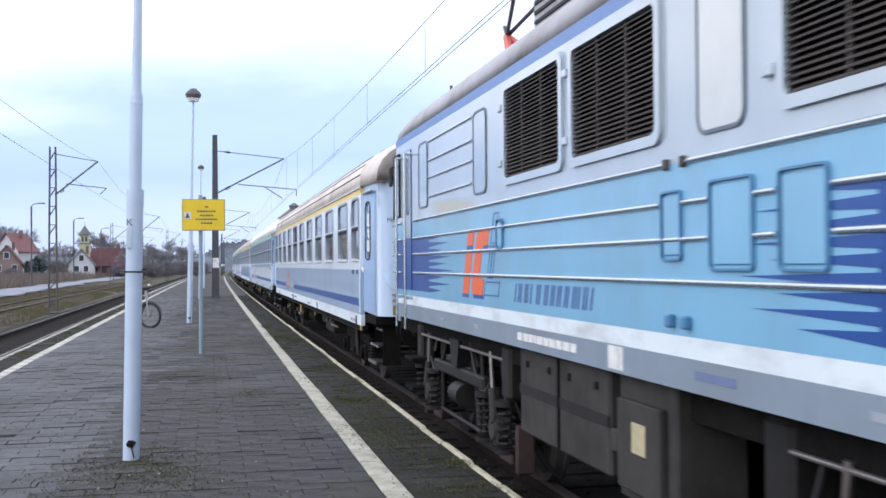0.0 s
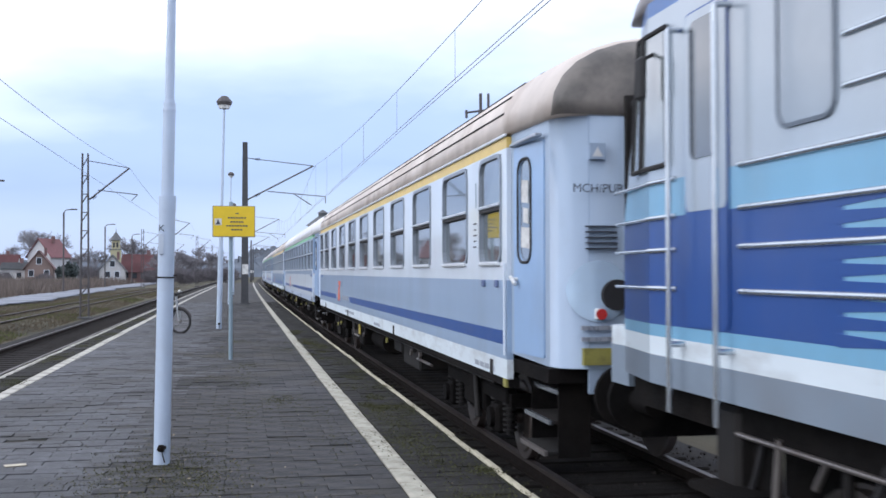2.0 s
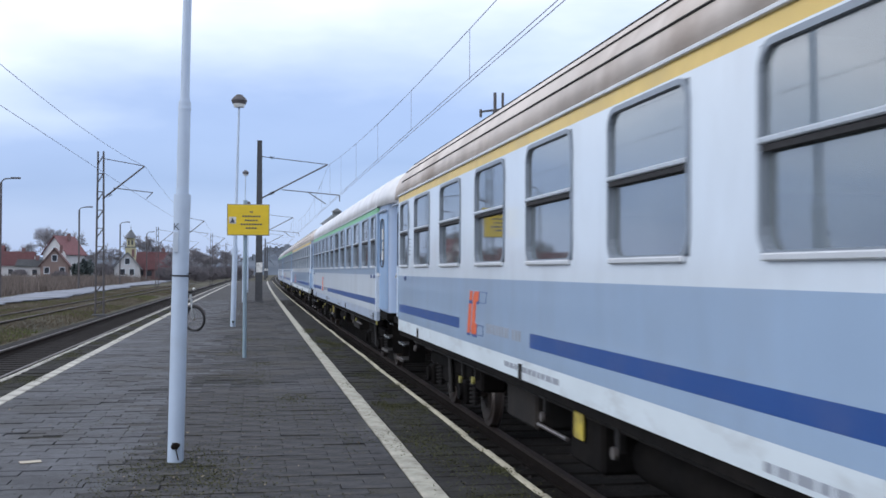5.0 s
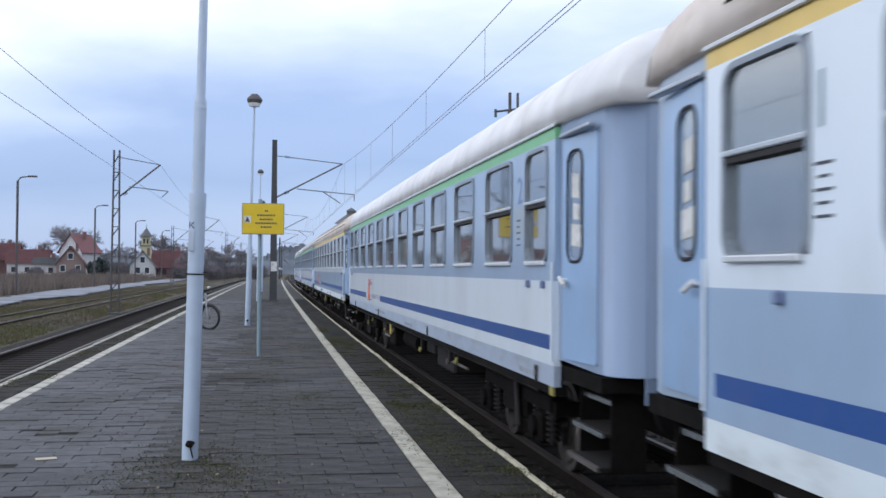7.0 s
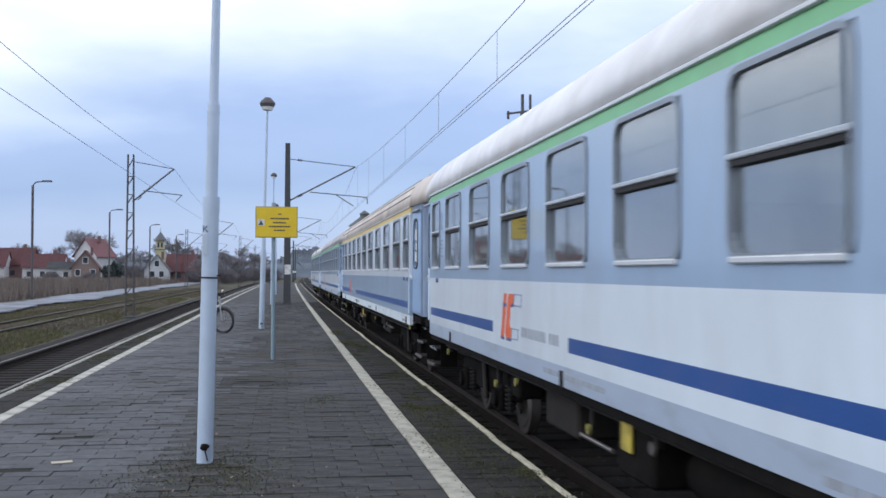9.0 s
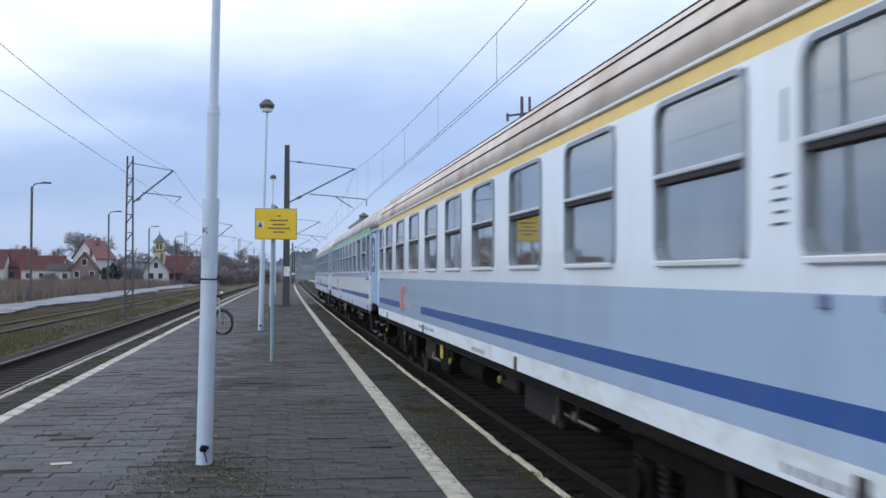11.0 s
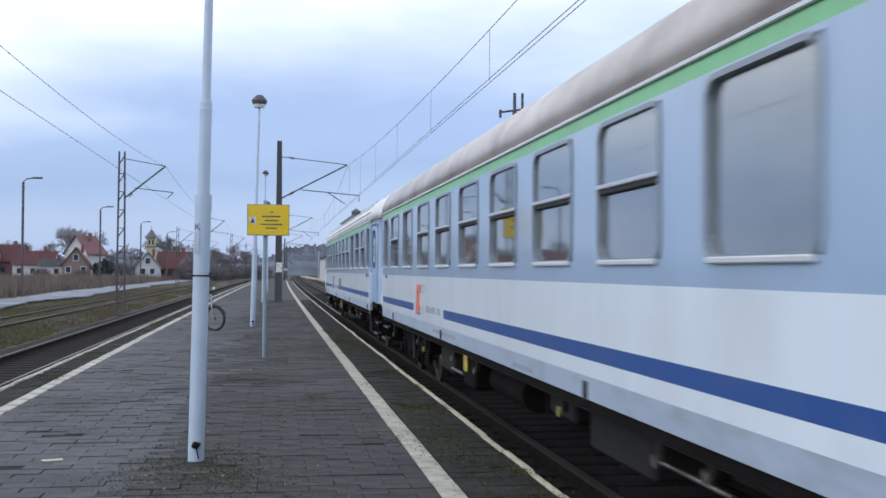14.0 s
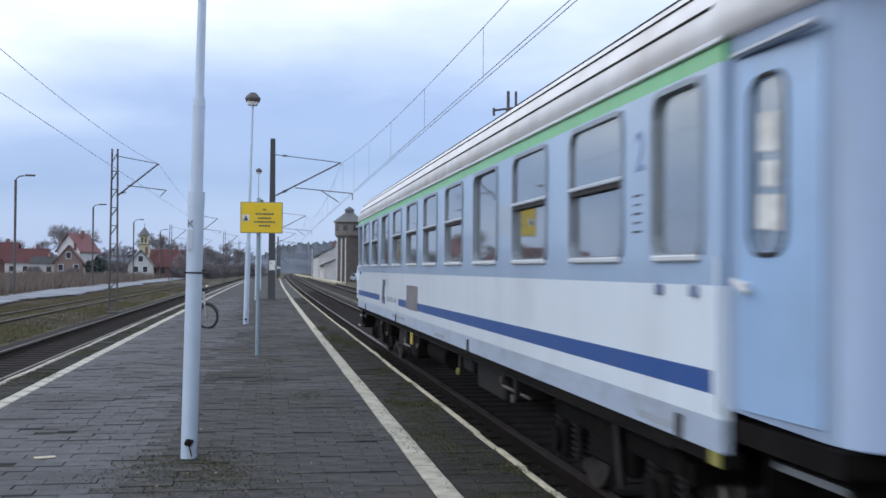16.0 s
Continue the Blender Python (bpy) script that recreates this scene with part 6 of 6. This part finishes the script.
    loop = [(-w / 2, 0), (w / 2, 0), (w / 2, eave), (0, ridge - 0.12), (-w / 2, eave)]
    a = [bm.verts.new((p[0], -d / 2, p[1])) for p in loop]
    b = [bm.verts.new((p[0], d / 2, p[1])) for p in loop]
    bm.faces.new(a)
    bm.faces.new(b[::-1])
    for i in range(5):
        bm.faces.new((a[i], b[i], b[(i + 1) % 5], a[(i + 1) % 5]))
    part("house_wall", clean(bm), wall, h)
    for s in (-1, 1):
        bm = bmesh.new()
        k = (ridge - eave) / (w / 2)
        e = 0.45
        pts = [(0, ridge), (s * (w / 2 + e), eave - k * e)]
        q = [bm.verts.new((p[0], yy, p[1] + dz)) for dz in (0, 0.18) for p in pts for yy in (-d / 2 - e, d / 2 + e)]
        for f_ in ((0, 1, 3, 2), (4, 6, 7, 5), (0, 4, 5, 1), (2, 3, 7, 6), (0, 2, 6, 4), (1, 5, 7, 3)):
            bm.faces.new([q[i] for i in f_])
        part("roof", clean(bm), roof, h)
    part("chimney", boxed(w * 0.15, w * 0.15 + 0.6, -0.3, 0.3, ridge - 1.0, ridge + 0.8), M_BRICK, h)
    for wx, wz in wins:
        wn_ = part("window", boxed(wx - 0.5, wx + 0.5, -d / 2 - 0.04, -d / 2 + 0.05, wz, wz + 1.3), M_DARKWIN, h)
        part("window_frame", clean(ring(bmesh.new(), [(p[0], p[1]) for p in ((-0.6, wz - 0.1), (0.6, wz - 0.1), (0.6, wz + 1.4), (-0.6, wz + 1.4))], [(p[0], p[1]) for p in ((-0.5, wz), (0.5, wz), (0.5, wz + 1.3), (-0.5, wz + 1.3))], 0.06, -0.02)), M_WHITE, wn_).matrix_basis = pose(wx, -d / 2, 0, 0, 0, -90)
    return h


def long_house(label, x, y, w, d, eave, ridge, wall, roof, windows):
    """A long low building with its ridge across the view."""
    h = thing("house", label, "house", pose(x, y, -0.6, 0, 0, 0))
    part("house_wall", boxed(-w / 2, w / 2, -d / 2, d / 2, 0, eave), wall, h)
    for s in (-1, 1):
        bm = bmesh.new()
        q = [bm.verts.new(p) for p in ((-w / 2 - 0.4, 0, ridge), (w / 2 + 0.4, 0, ridge), (w / 2 + 0.4, s * (d / 2 + 0.5), eave - 0.2), (-w / 2 - 0.4, s * (d / 2 + 0.5), eave - 0.2))]
        bm.faces.new(q)
        bmesh.ops.solidify(bm, geom=list(bm.faces), thickness=0.2)
        part("roof", clean(bm), roof, h)
    for sx in (-1, 1):
        bm = plate(bmesh.new(), [(-d / 2, eave - 0.1), (d / 2, eave - 0.1), (0, ridge - 0.1)], sx * w / 2 - 0.1, sx * w / 2 + 0.1)
        part("gable", clean(bm), wall, h)
    for i in range(windows):
        wx = -w / 2 + w * (i + 0.5) / windows
        part("window", boxed(wx - 0.5, wx + 0.5, -d / 2 - 0.05, -d / 2 + 0.05, eave * 0.35, eave * 0.35 + 1.2), M_DARKWIN, h)
    part("chimney", boxed(w * 0.2, w * 0.2 + 0.7, -0.4, 0.4, ridge - 0.8, ridge + 0.9), M_BRICK, h)
    return h


def church(x, y):
    c = thing("church_tower", "cream church tower with a dark pointed roof", "church", pose(x, y, -0.6))
    part("tower", boxed(-1.3, 1.3, -1.3, 1.3, 0, 8.4), M_CREAM, c)
    part("belfry", boxed(-1.0, 1.0, -1.0, 1.0, 8.4, 10.9), M_CREAM, c)
    part("cornice", boxed(-1.45, 1.45, -1.45, 1.45, 8.3, 8.55), M_SLATE, c)
    for s in (-0.45, 0.45):
        part("opening", boxed(s - 0.22, s + 0.22, -1.06, -0.95, 9.0, 10.3), M_DARKWIN, c)
    bm = bmesh.new()
    rod(bm, (0, 0, 10.9), (0, 0, 13.2), 1.75, 0.12, n=8)
    rod(bm, (0, 0, 13.2), (0, 0, 14.4), 0.1, 0.03, n=6)
    part("spire", bm, M_SLATE, c)


def water_tower(x, y):
    t = thing("water_tower", "old octagonal water tower with timber-clad tank and dark roof", "water tower", pose(x, y, -0.6))
    bm = bmesh.new()
    rod(bm, (0, 0, 0), (0, 0, 8.2), 2.15, 2.0, n=8)
    part("shaft", bm, mat("tower_stone", (0.085, 0.075, 0.072), 0.9, vary=0.2, scale=1.5), t, "dark brick shaft")
    bm = bmesh.new()
    rod(bm, (0, 0, 7.6), (0, 0, 8.2), 2.0, 2.55, n=8)
    rod(bm, (0, 0, 8.2), (0, 0, 10.6), 2.55, n=8)
    part("tank", bm, mat("weathered_cladding", (0.15, 0.14, 0.135), 0.9, vary=0.2, scale=2, stretch=(4, 4, 0.3)), t, "weathered cladding")
    bm = bmesh.new()
    rod(bm, (0, 0, 10.5), (0, 0, 12.1), 3.0, 0.9, n=8)
    rod(bm, (0, 0, 12.1), (0, 0, 12.7), 0.8, 0.8, n=8)
    rod(bm, (0, 0, 12.7), (0, 0, 13.3), 1.0, 0.1, n=8)
    part("roof", bm, M_SLATE, t, "dark stepped roof")
    for k in range(8):
        a = math.pi / 4 * k
        part("window", boxed(-0.35, 0.35, -0.06, 0.06, 9.0, 9.9), M_DARKWIN, t).matrix_basis = pose(2.38 * math.cos(a + math.pi / 8), 2.38 * math.sin(a + math.pi / 8), 0, 0, 0, math.degrees(a + math.pi / 8) + 90)
    for k in (4, 5):
        a = math.pi / 4 * k
        part("corner_strip", rods([((2.1 * math.cos(a), 2.1 * math.sin(a), 0), (2.05 * math.cos(a), 2.05 * math.sin(a), 7.6))], 0.14, 6), M_PLASTER, t)


def bare_tree(x, y, h, seed, label="bare winter tree with fine dark twigs"):
    rnd = random.Random(seed)
    tree = thing("tree", label, "tree", pose(x, y, -0.7), group="bare trees behind the houses")
    trunk, crown = bmesh.new(), bmesh.new()

    def grow(p, d, ln, r, depth):
        q = p + d * ln
        rod(trunk if depth < 2 else crown, p, q, max(r, 0.035), max(r * 0.68, 0.03), n=6 if depth < 2 else 3, caps=False)
        if depth >= 6:
            return
        for _ in range(3 if depth else 5):
            nd = (d + Vector((rnd.gauss(0, 0.5), rnd.gauss(0, 0.5), rnd.gauss(0.10, 0.28)))).normalized()
            grow(p + d * ln * rnd.uniform(0.6, 1.0), nd, ln * rnd.uniform(0.62, 0.82), r * 0.6, depth + 1)

    grow(Vector((0, 0, 0)), Vector((0, 0, 1)), h * 0.30, h * 0.022, 0)
    part("trunk", trunk, M_BARK, tree)
    cr = part("crown", crown, M_BARK, tree, "fine bare branches")
    return tree


def make_stuff(name, label, material, n, area, height, width, seed, clump=0.0, mask=None):
    """Many thin blades standing on the ground."""
    rnd = random.Random(seed)
    V, F = [], []
    (x0, x1), (y0, y1), z0 = area
    for _ in range(n):
        x, y = rnd.uniform(x0, x1), y0 + (y1 - y0) * rnd.random() ** 1.6
        if mask and not mask(x, y, rnd):
            continue
        dens = noise.noise((x * 0.22, y * 0.12, seed))
        if dens < clump:
            continue
        e = abs(x - bend(y) + 10.3)
        zg = z0 + (0.165 if e < 1.5 else max(0.0, 0.165 * (2.9 - e) / 1.4)) * (y > -20)
        h = height * rnd.uniform(0.4, 1.1) * (0.7 + 0.6 * dens)
        a, w = rnd.uniform(0, math.pi), width * rnd.uniform(0.6, 1.3)
        dx, dy = math.cos(a) * w, math.sin(a) * w
        lx, ly = rnd.gauss(0, 0.25) * h, rnd.gauss(0, 0.25) * h
        i = len(V)
        V += [(x - dx, y - dy, zg), (x + dx, y + dy, zg), (x + lx, y + ly, zg + h)]
        F.append((i, i + 1, i + 2))
    me = bpy.data.meshes.new(name)
    me.from_pydata(V, [], F)
    me.materials.append(material)
    return tagged(new(name, me), label, "vegetation", kind="stuff")


def bush(x, y, r, h, seed, material, label):
    rnd = random.Random(seed)
    b = thing("bush", label, "bush", pose(x, y, -0.7), group="bushes by the houses")
    V, F = [], []
    for _ in range(int(900)):
        d = Vector((rnd.gauss(0, 1), rnd.gauss(0, 1), rnd.gauss(0, 1))).normalized() * rnd.uniform(0.45, 1.0) ** 0.6
        k = 0.75 + 0.35 * noise.noise(d * 2.1 + Vector((seed, 0, 0)))
        c = Vector((d.x * r * k, d.y * r * k, max(0.05, h * 0.5 + d.z * h * 0.5 * k)))
        leafy = material is M_BUSH
        u = Vector((rnd.gauss(0, 1), rnd.gauss(0, 1), rnd.gauss(0, 1) if leafy else abs(rnd.gauss(0, 2)))).normalized() * r * (0.13 if leafy else 0.32)
        v = u.orthogonal().normalized() * r * (0.10 if leafy else 0.012)
        i = len(V)
        V += [c - u, c + v, c + u, c - v]
        F.append((i, i + 1, i + 2, i + 3))
    me = bpy.data.meshes.new("foliage")
    me.from_pydata(V, [], F)
    me.materials.append(material)
    f_ = new("foliage", me)
    f_.parent = b


def ridge(name, label, pts, y, depth, material, seed):
    """A low wooded rise with an uneven crest; pts are (x, height)."""
    bm = bmesh.new()
    rows = []
    rnd = random.Random(seed)
    xs = []
    for (xa, ha), (xb, hb) in zip(pts, pts[1:]):
        n = 26
        xs += [(xa + (xb - xa) * i / n, ha + (hb - ha) * i / n) for i in range(n)]
    for fy, fz in ((0, 0), (0.2, 0.6), (0.5, 1.0), (1.0, 0.9)):
        rows.append([bm.verts.new((x + rnd.uniform(-2, 2), y + depth * fy, -1 + (h + rnd.uniform(-0.5, 0.9) * h * 0.12) * fz)) for x, h in xs])
    for a, b in zip(rows, rows[1:]):
        for i in range(len(a) - 1):
            bm.faces.new((a[i], a[i + 1], b[i + 1], b[i]))
    tagged(part(name, clean(bm), material), label, "hill", kind="structure")


def snow_strip():
    """A frozen strip of old snow lying along the road beyond the tracks."""
    bm = bmesh.new()
    a, b = [], []
    n = 260
    for i in range(n + 1):
        y = 60 + 210 * i / n
        w = 2.0 + 1.2 * noise.noise((y * 0.07, 3.1, 0)) + 0.9 * noise.noise((y * 0.9, 1.2, 0))
        c = -17.2 + 0.8 * noise.noise((y * 0.05, 7.7, 0)) + 0.5 * noise.noise((y * 0.45, 5.0, 0))
        a.append(bm.verts.new((c - w, y, -0.50)))
        b.append(bm.verts.new((c + w, y, -0.50)))
    for i in range(n):
        bm.faces.new((a[i], b[i], b[i + 1], a[i + 1]))
    r = bmesh.ops.extrude_face_region(bm, geom=list(bm.faces))
    for v in r["geom"]:
        if isinstance(v, bmesh.types.BMVert):
            v.co.z += 0.06
    tagged(part("snow_strip", clean(bm), M_SNOW), "strip of old dirty snow along the road", "snow", kind="structure")


def parked_car(x, y, turn, paint, label):
    c = thing("parked_car", label, "car", pose(x, y, -0.45, 0, 0, turn))
    bm = bmesh.new()
    prof = [(-2.1, 0.25), (2.1, 0.25), (2.1, 0.75), (1.2, 0.85), (0.6, 1.4), (-1.2, 1.42), (-1.9, 0.95), (-2.1, 0.8)]
    a = [bm.verts.new((-0.82, p[0], p[1])) for p in prof]
    b = [bm.verts.new((0.82, p[0], p[1])) for p in prof]
    bm.faces.new(a)
    bm.faces.new(b[::-1])
    for i in range(len(prof)):
        bm.faces.new((a[i], b[i], b[(i + 1) % 8], a[(i + 1) % 8]))
    bmesh.ops.bevel(bm, geom=list(bm.edges), offset=0.07, segments=2, affect="EDGES")
    part("body", clean(bm), paint, c)
    for s in (-1, 1):
        part("side_glass", plate(bmesh.new(), [(-1.5, 0.92), (0.75, 0.92), (0.45, 1.32), (-1.1, 1.34)], *sorted((s * 0.815, s * 0.83))), M_DARKWIN, c)
        for yy in (-1.3, 1.3):
            bm = bmesh.new()
            rod(bm, (s * 0.66, yy, 0.31), (s * 0.84, yy, 0.31), 0.31, n=18)
            part("wheel", bm, M_RUBBER, c)
    part("windscreen", boxed(-0.7, 0.7, 0.85, 0.9, 0.9, 1.3), M_DARKWIN, c)


def litter_and_moss():
    rnd = random.Random(5)
    V, F = [], []
    spots = [(-0.64, 9.7, 0.6, 900), (-0.35, 9.1, 0.5, 600), (-0.9, 8.9, 0.5, 300), (1.8, 10.8, 0.4, 200), (1.9, 7.6, 0.4, 200), (0.7, 7.2, 0.5, 150), (0.2, 13.0, 0.9, 200), (-0.5, 17.0, 0.9, 250), (-1.4, 12.0, 0.7, 120), (2.0, 20.0, 0.3, 200), (2.0, 25.0, 0.3, 200), (1.75, 8.8, 0.25, 60), (1.9, 12.5, 0.3, 70), (2.0, 16.0, 0.4, 70), (0.4, 8.2, 0.4, 50), (-1.2, 8.4, 0.6, 60), (2.05, 9.8, 0.15, 60), (-3.5, 18.0, 0.25, 160), (-3.5, 22.0, 0.25, 160), (-3.5, 26.0, 0.25, 160), (0.9, 11.0, 0.5, 40)]
    spots += [(rnd.uniform(1.55, 2.1), 6.5 + 26 * rnd.random() ** 1.3, rnd.uniform(0.12, 0.3), rnd.randint(60, 220)) for _ in range(46)]
    spots += [(rnd.uniform(-0.6, 1.2), 7 + 20 * rnd.random(), rnd.uniform(0.2, 0.6), rnd.randint(60, 160)) for _ in range(22)]
    spots += [(rnd.uniform(-3.7, -3.3), 12 + 40 * rnd.random(), rnd.uniform(0.15, 0.35), rnd.randint(80, 220)) for _ in range(30)]
    for cx, cy, s, n in spots:
        for _ in range(int(n * 1.6)):
            x, y = rnd.gauss(cx, s * 0.5), rnd.gauss(cy, s * 1.1)
            h, a = rnd.uniform(0.008, 0.018), rnd.uniform(0, 6.28)
            i = len(V)
            V += [(x - 0.007 * math.cos(a), y - 0.007 * math.sin(a), 0.003), (x + 0.007 * math.cos(a), y + 0.007 * math.sin(a), 0.003), (x + rnd.gauss(0, 0.014), y + rnd.gauss(0, 0.014), h)]
            F.append((i, i + 1, i + 2))
    me = bpy.data.meshes.new("moss_and_weeds")
    me.from_pydata(V, [], F)
    me.materials.append(mat("olive_moss", (0.070, 0.072, 0.034), 0.95, island=0.5, spec=0.1))
    tagged(new("moss_and_weeds", me), "moss and small weeds in the paving joints", "weeds", kind="stuff")
    V, F = [], []
    for _ in range(240):
        x, y = rnd.uniform(-3.0, 2.1), 5 + 22 * rnd.random() ** 1.4
        if rnd.random() < 0.35:
            x, y = rnd.gauss(-0.4, 0.5), rnd.gauss(9.3, 0.8)
        s, a = rnd.uniform(0.006, 0.02), rnd.uniform(0, 6.28)
        u, v = Vector((math.cos(a) * s, math.sin(a) * s, 0.004)), Vector((-math.sin(a) * s * 0.5, math.cos(a) * s * 0.5, rnd.uniform(0, 0.01)))
        c = Vector((x, y, 0.014))
        i = len(V)
        V += [c - u, c + v, c + u, c - v]
        F.append((i, i + 1, i + 2, i + 3))
    me = bpy.data.meshes.new("dry_leaf_litter")
    me.from_pydata(V, [], F)
    me.materials.append(mat("dry_leaf", (0.20, 0.17, 0.125), 0.9, island=0.5))
    tagged(new("dry_leaf_litter", me), "scattered dry leaf scraps and grit on the paving", "litter", kind="stuff")
    leaf = part("paper_scrap", boxed(-0.09, 0.09, -0.05, 0.05, 0.004, 0.012, 0.002), mat("paper", (0.45, 0.41, 0.33), 0.9))
    leaf.location = (-1.9, 10.0, 0.0)
    leaf.rotation_euler = (0, 0, 0.3)
    tagged(leaf, "crumpled pale paper scrap on the paving", "litter")


def make_surroundings():
    def at(px_, d):
        return d * math.tan(math.atan((px_ - 784) / 1900) + radians(9.484))

    house("house", "white house with a bright red gabled roof and dormer", at(138, 275), 275, 6.2, 8, 6.4, 10.4, -24, M_PLASTER, M_TILE, ((-1.6, 2.0), (1.6, 2.0), (0, 6.3)))
    house("house", "ochre house with a brown gabled roof", at(123, 250), 250, 5.8, 7, 3.4, 7.0, 6, M_PLASTER2, M_BRICK, ((-1.6, 1.5), (1.6, 1.5), (0, 4.2)))
    house("house", "small white house with a green-grey gabled roof", at(250, 255), 255, 5.6, 7, 2.8, 6.2, 4, M_PLASTER, M_SLATE, ((-1.0, 1.2), (1.0, 1.2), (0, 3.6)))
    long_house("long low house with a dull red tiled roof", at(298, 262), 262, 7.6, 8, 2.6, 6.6, M_BRICK, M_TILE, 4)
    long_house("low white house with a dark red roof", at(50, 268), 268, 9.0, 7, 3.4, 6.6, M_PLASTER, M_TILE, 3)
    long_house("red brick house with a red tiled roof", at(-2, 285), 285, 9.0, 8, 4.2, 8.4, M_BRICK, M_TILE, 3)
    long_house("white low barn beside the houses", at(80, 252), 252, 5.0, 5, 3.2, 4.6, M_PLASTER, M_SLATE, 2)
    long_house("low house with a dull red roof", at(-70, 280), 280, 14.0, 8, 3.6, 7.4, M_PLASTER, M_TILE, 4)
    church(at(255, 300), 300)
    for px_, d, h, s in ((104, 300, 17.0, 1), (122, 310, 17.5, 2), (275, 310, 15.5, 3), (290, 315, 15.0, 4), (366, 230, 8.5, 5), (378, 245, 8.0, 6), (350, 260, 9.0, 8), (15, 330, 14, 9), (190, 330, 10, 10), (225, 320, 11, 11), (404, 300, 10, 12), (424, 330, 10, 13), (-60, 320, 14, 14), (330, 200, 7.5, 15), (394, 260, 7, 16), (436, 360, 10, 17)):
        bare_tree(at(px_, d), d, h, s)
    for i, (px_, d, r, h) in enumerate(((175, 240, 2.4, 5.2), (163, 246, 2.0, 4.5), (206, 250, 2.6, 4.4), (222, 262, 2.2, 3.4), (60, 235, 2.2, 2.6), (320, 225, 3.0, 3.2), (345, 215, 3.2, 4.2), (372, 205, 2.6, 3.2), (395, 230, 3.2, 3.4), (420, 270, 4.0, 3.6), (446, 300, 5.0, 3.6), (130, 230, 2.4, 2.2))):
        bush(at(px_, d), d, r, h, i, M_BUSH if i in (0, 1) else M_THICKET, "dark evergreen bush beside a house" if i in (0, 1) else "leafless brown thicket near the railway")
    make_stuff("dry_reeds", "belt of dry brown reeds and scrub", M_REED, 90000, ((-75, -20.5), (66, 235), -0.62), 1.9, 0.05, 21, -0.25)
    make_stuff("rough_grass", "rough winter grass between the tracks", M_TUFT, 70000, ((-15.5, -7.5), (16, 120), -0.60), 0.11, 0.022, 22, 0.02)
    make_stuff("dry_grass", "tawny dead grass beside the tracks", mat("tawny_grass", (0.102, 0.084, 0.058), 0.95, island=0.5), 110000, ((-16.5, -7.4), (16, 150), -0.60), 0.13, 0.022, 23, -0.40)
    snow_strip()
    ridge("wooded_hill", "distant wooded hill, blue-grey haze in its colour", [(-60, 8), (-10, 10), (18, 24), (60, 27), (120, 30), (260, 22), (420, 10)], 950, 120, M_HAZY_HILL, 1)
    ridge("far_woods", "distant belt of bare woods, haze in its colour", [(-620, 10), (-420, 12), (-250, 9), (-120, 9), (-40, 8), (30, 7), (160, 9), (330, 12)], 520, 40, M_HAZY_HILL, 2)
    water_tower(14.9, 190)
    st = long_house("pale plastered station building with a grey roof", 0, 0, 26, 9, 5.2, 7.6, M_PLASTER, M_SLATE, 8)
    st.matrix_basis = pose(16.2, 246, -0.6, 0, 0, 90)
    st2 = long_house("low pale annex of the station with a sloping roof", 0, 0, 14, 7, 3.0, 4.6, M_PLASTER, M_SLATE, 4)
    st2.matrix_basis = pose(15.0, 216, -0.6, 0, 0, 90)
    side = part("side_platform", boxed(9.9, 11.2, 150, 360, -0.62, -0.15, 0.03), M_COPING)
    tagged(side, "pale concrete edge of the opposite platform", "platform", kind="structure")
    parked_car(15.6, 180, 10, mat("pale_blue_car_paint", (0.40, 0.48, 0.58), 0.25, 0.2), "pale blue parked car by the station")
    parked_car(18.2, 186, -8, mat("white_car_paint", (0.65, 0.66, 0.68), 0.25, 0.1), "white parked car by the station")
    for y in (91, 131, 171, 214):
        street_lamp(-19.8, y, 9.3)
    for x, y in ((12.6, 168), (13.6, 205), (11.5, 260)):
        p = thing("platform_pole", "pale slender pole beside the opposite platform", "pole", pose(x, y, -0.6), group="poles on the opposite platform")
        part("pole", rods([((0, 0, 0), (0, 0, 7.2))], 0.09, 8), M_PLASTER, p)
        part("lamp_head", boxed(-0.1, 0.7, -0.12, 0.12, 7.1, 7.25, 0.03), M_LATT, p)


make_ground()
make_track(TRACK_X, -60, 420, True, "railway track with timber sleepers under the train")
make_track(-5.40, -60, 420, False, "railway track with rusty rails beside the platform")
make_track(-10.30, -20, 300, False, "disused rusty track in the winter grass", sleepers=False, bed_material=M_GRASS, lift=0.075)
make_track(8.35, 60, 420, False, "second track beyond the train", sleepers=False)
platform = make_platform()
make_train()
near_post()
lamp_post(-0.52, 33.07, 1.2)
lamp_post(-0.39, 58.35, 0.7, 6.85, 0.9)
lamp_post(-0.25, 84.0, 0.3, 6.8, 0.9)
sign_board()
bicycle()
for y in (-30.0, 58.4, 118.0, 178.0, 238.0, 300.0):
    catenary_mast(y, 0.29 if y < 200 else 0.8, 3.65, 8.67)
for x, y in ((-7.44, 55.0), (-7.44, 115.0), (-7.44, 175.0), (-7.44, 235.0), (-7.4, 300.0), (-13.4, 150.0), (-13.4, 205.0), (-13.2, 265.0)):
    lattice_mast(x, y, 2.1)
overhead_line(3.97, (-30, 58.4, 118, 178, 238, 298), 7.44, 1.25, 5.25, "overhead wires above the train's track", True)
overhead_line(-5.32, (-5, 55, 115, 175, 235, 295), 6.85, 0.76, 5.22, "overhead wires above the far track", False)
insulator_pole()
make_surroundings()
litter_and_moss()
make_pavers(platform)
motions()
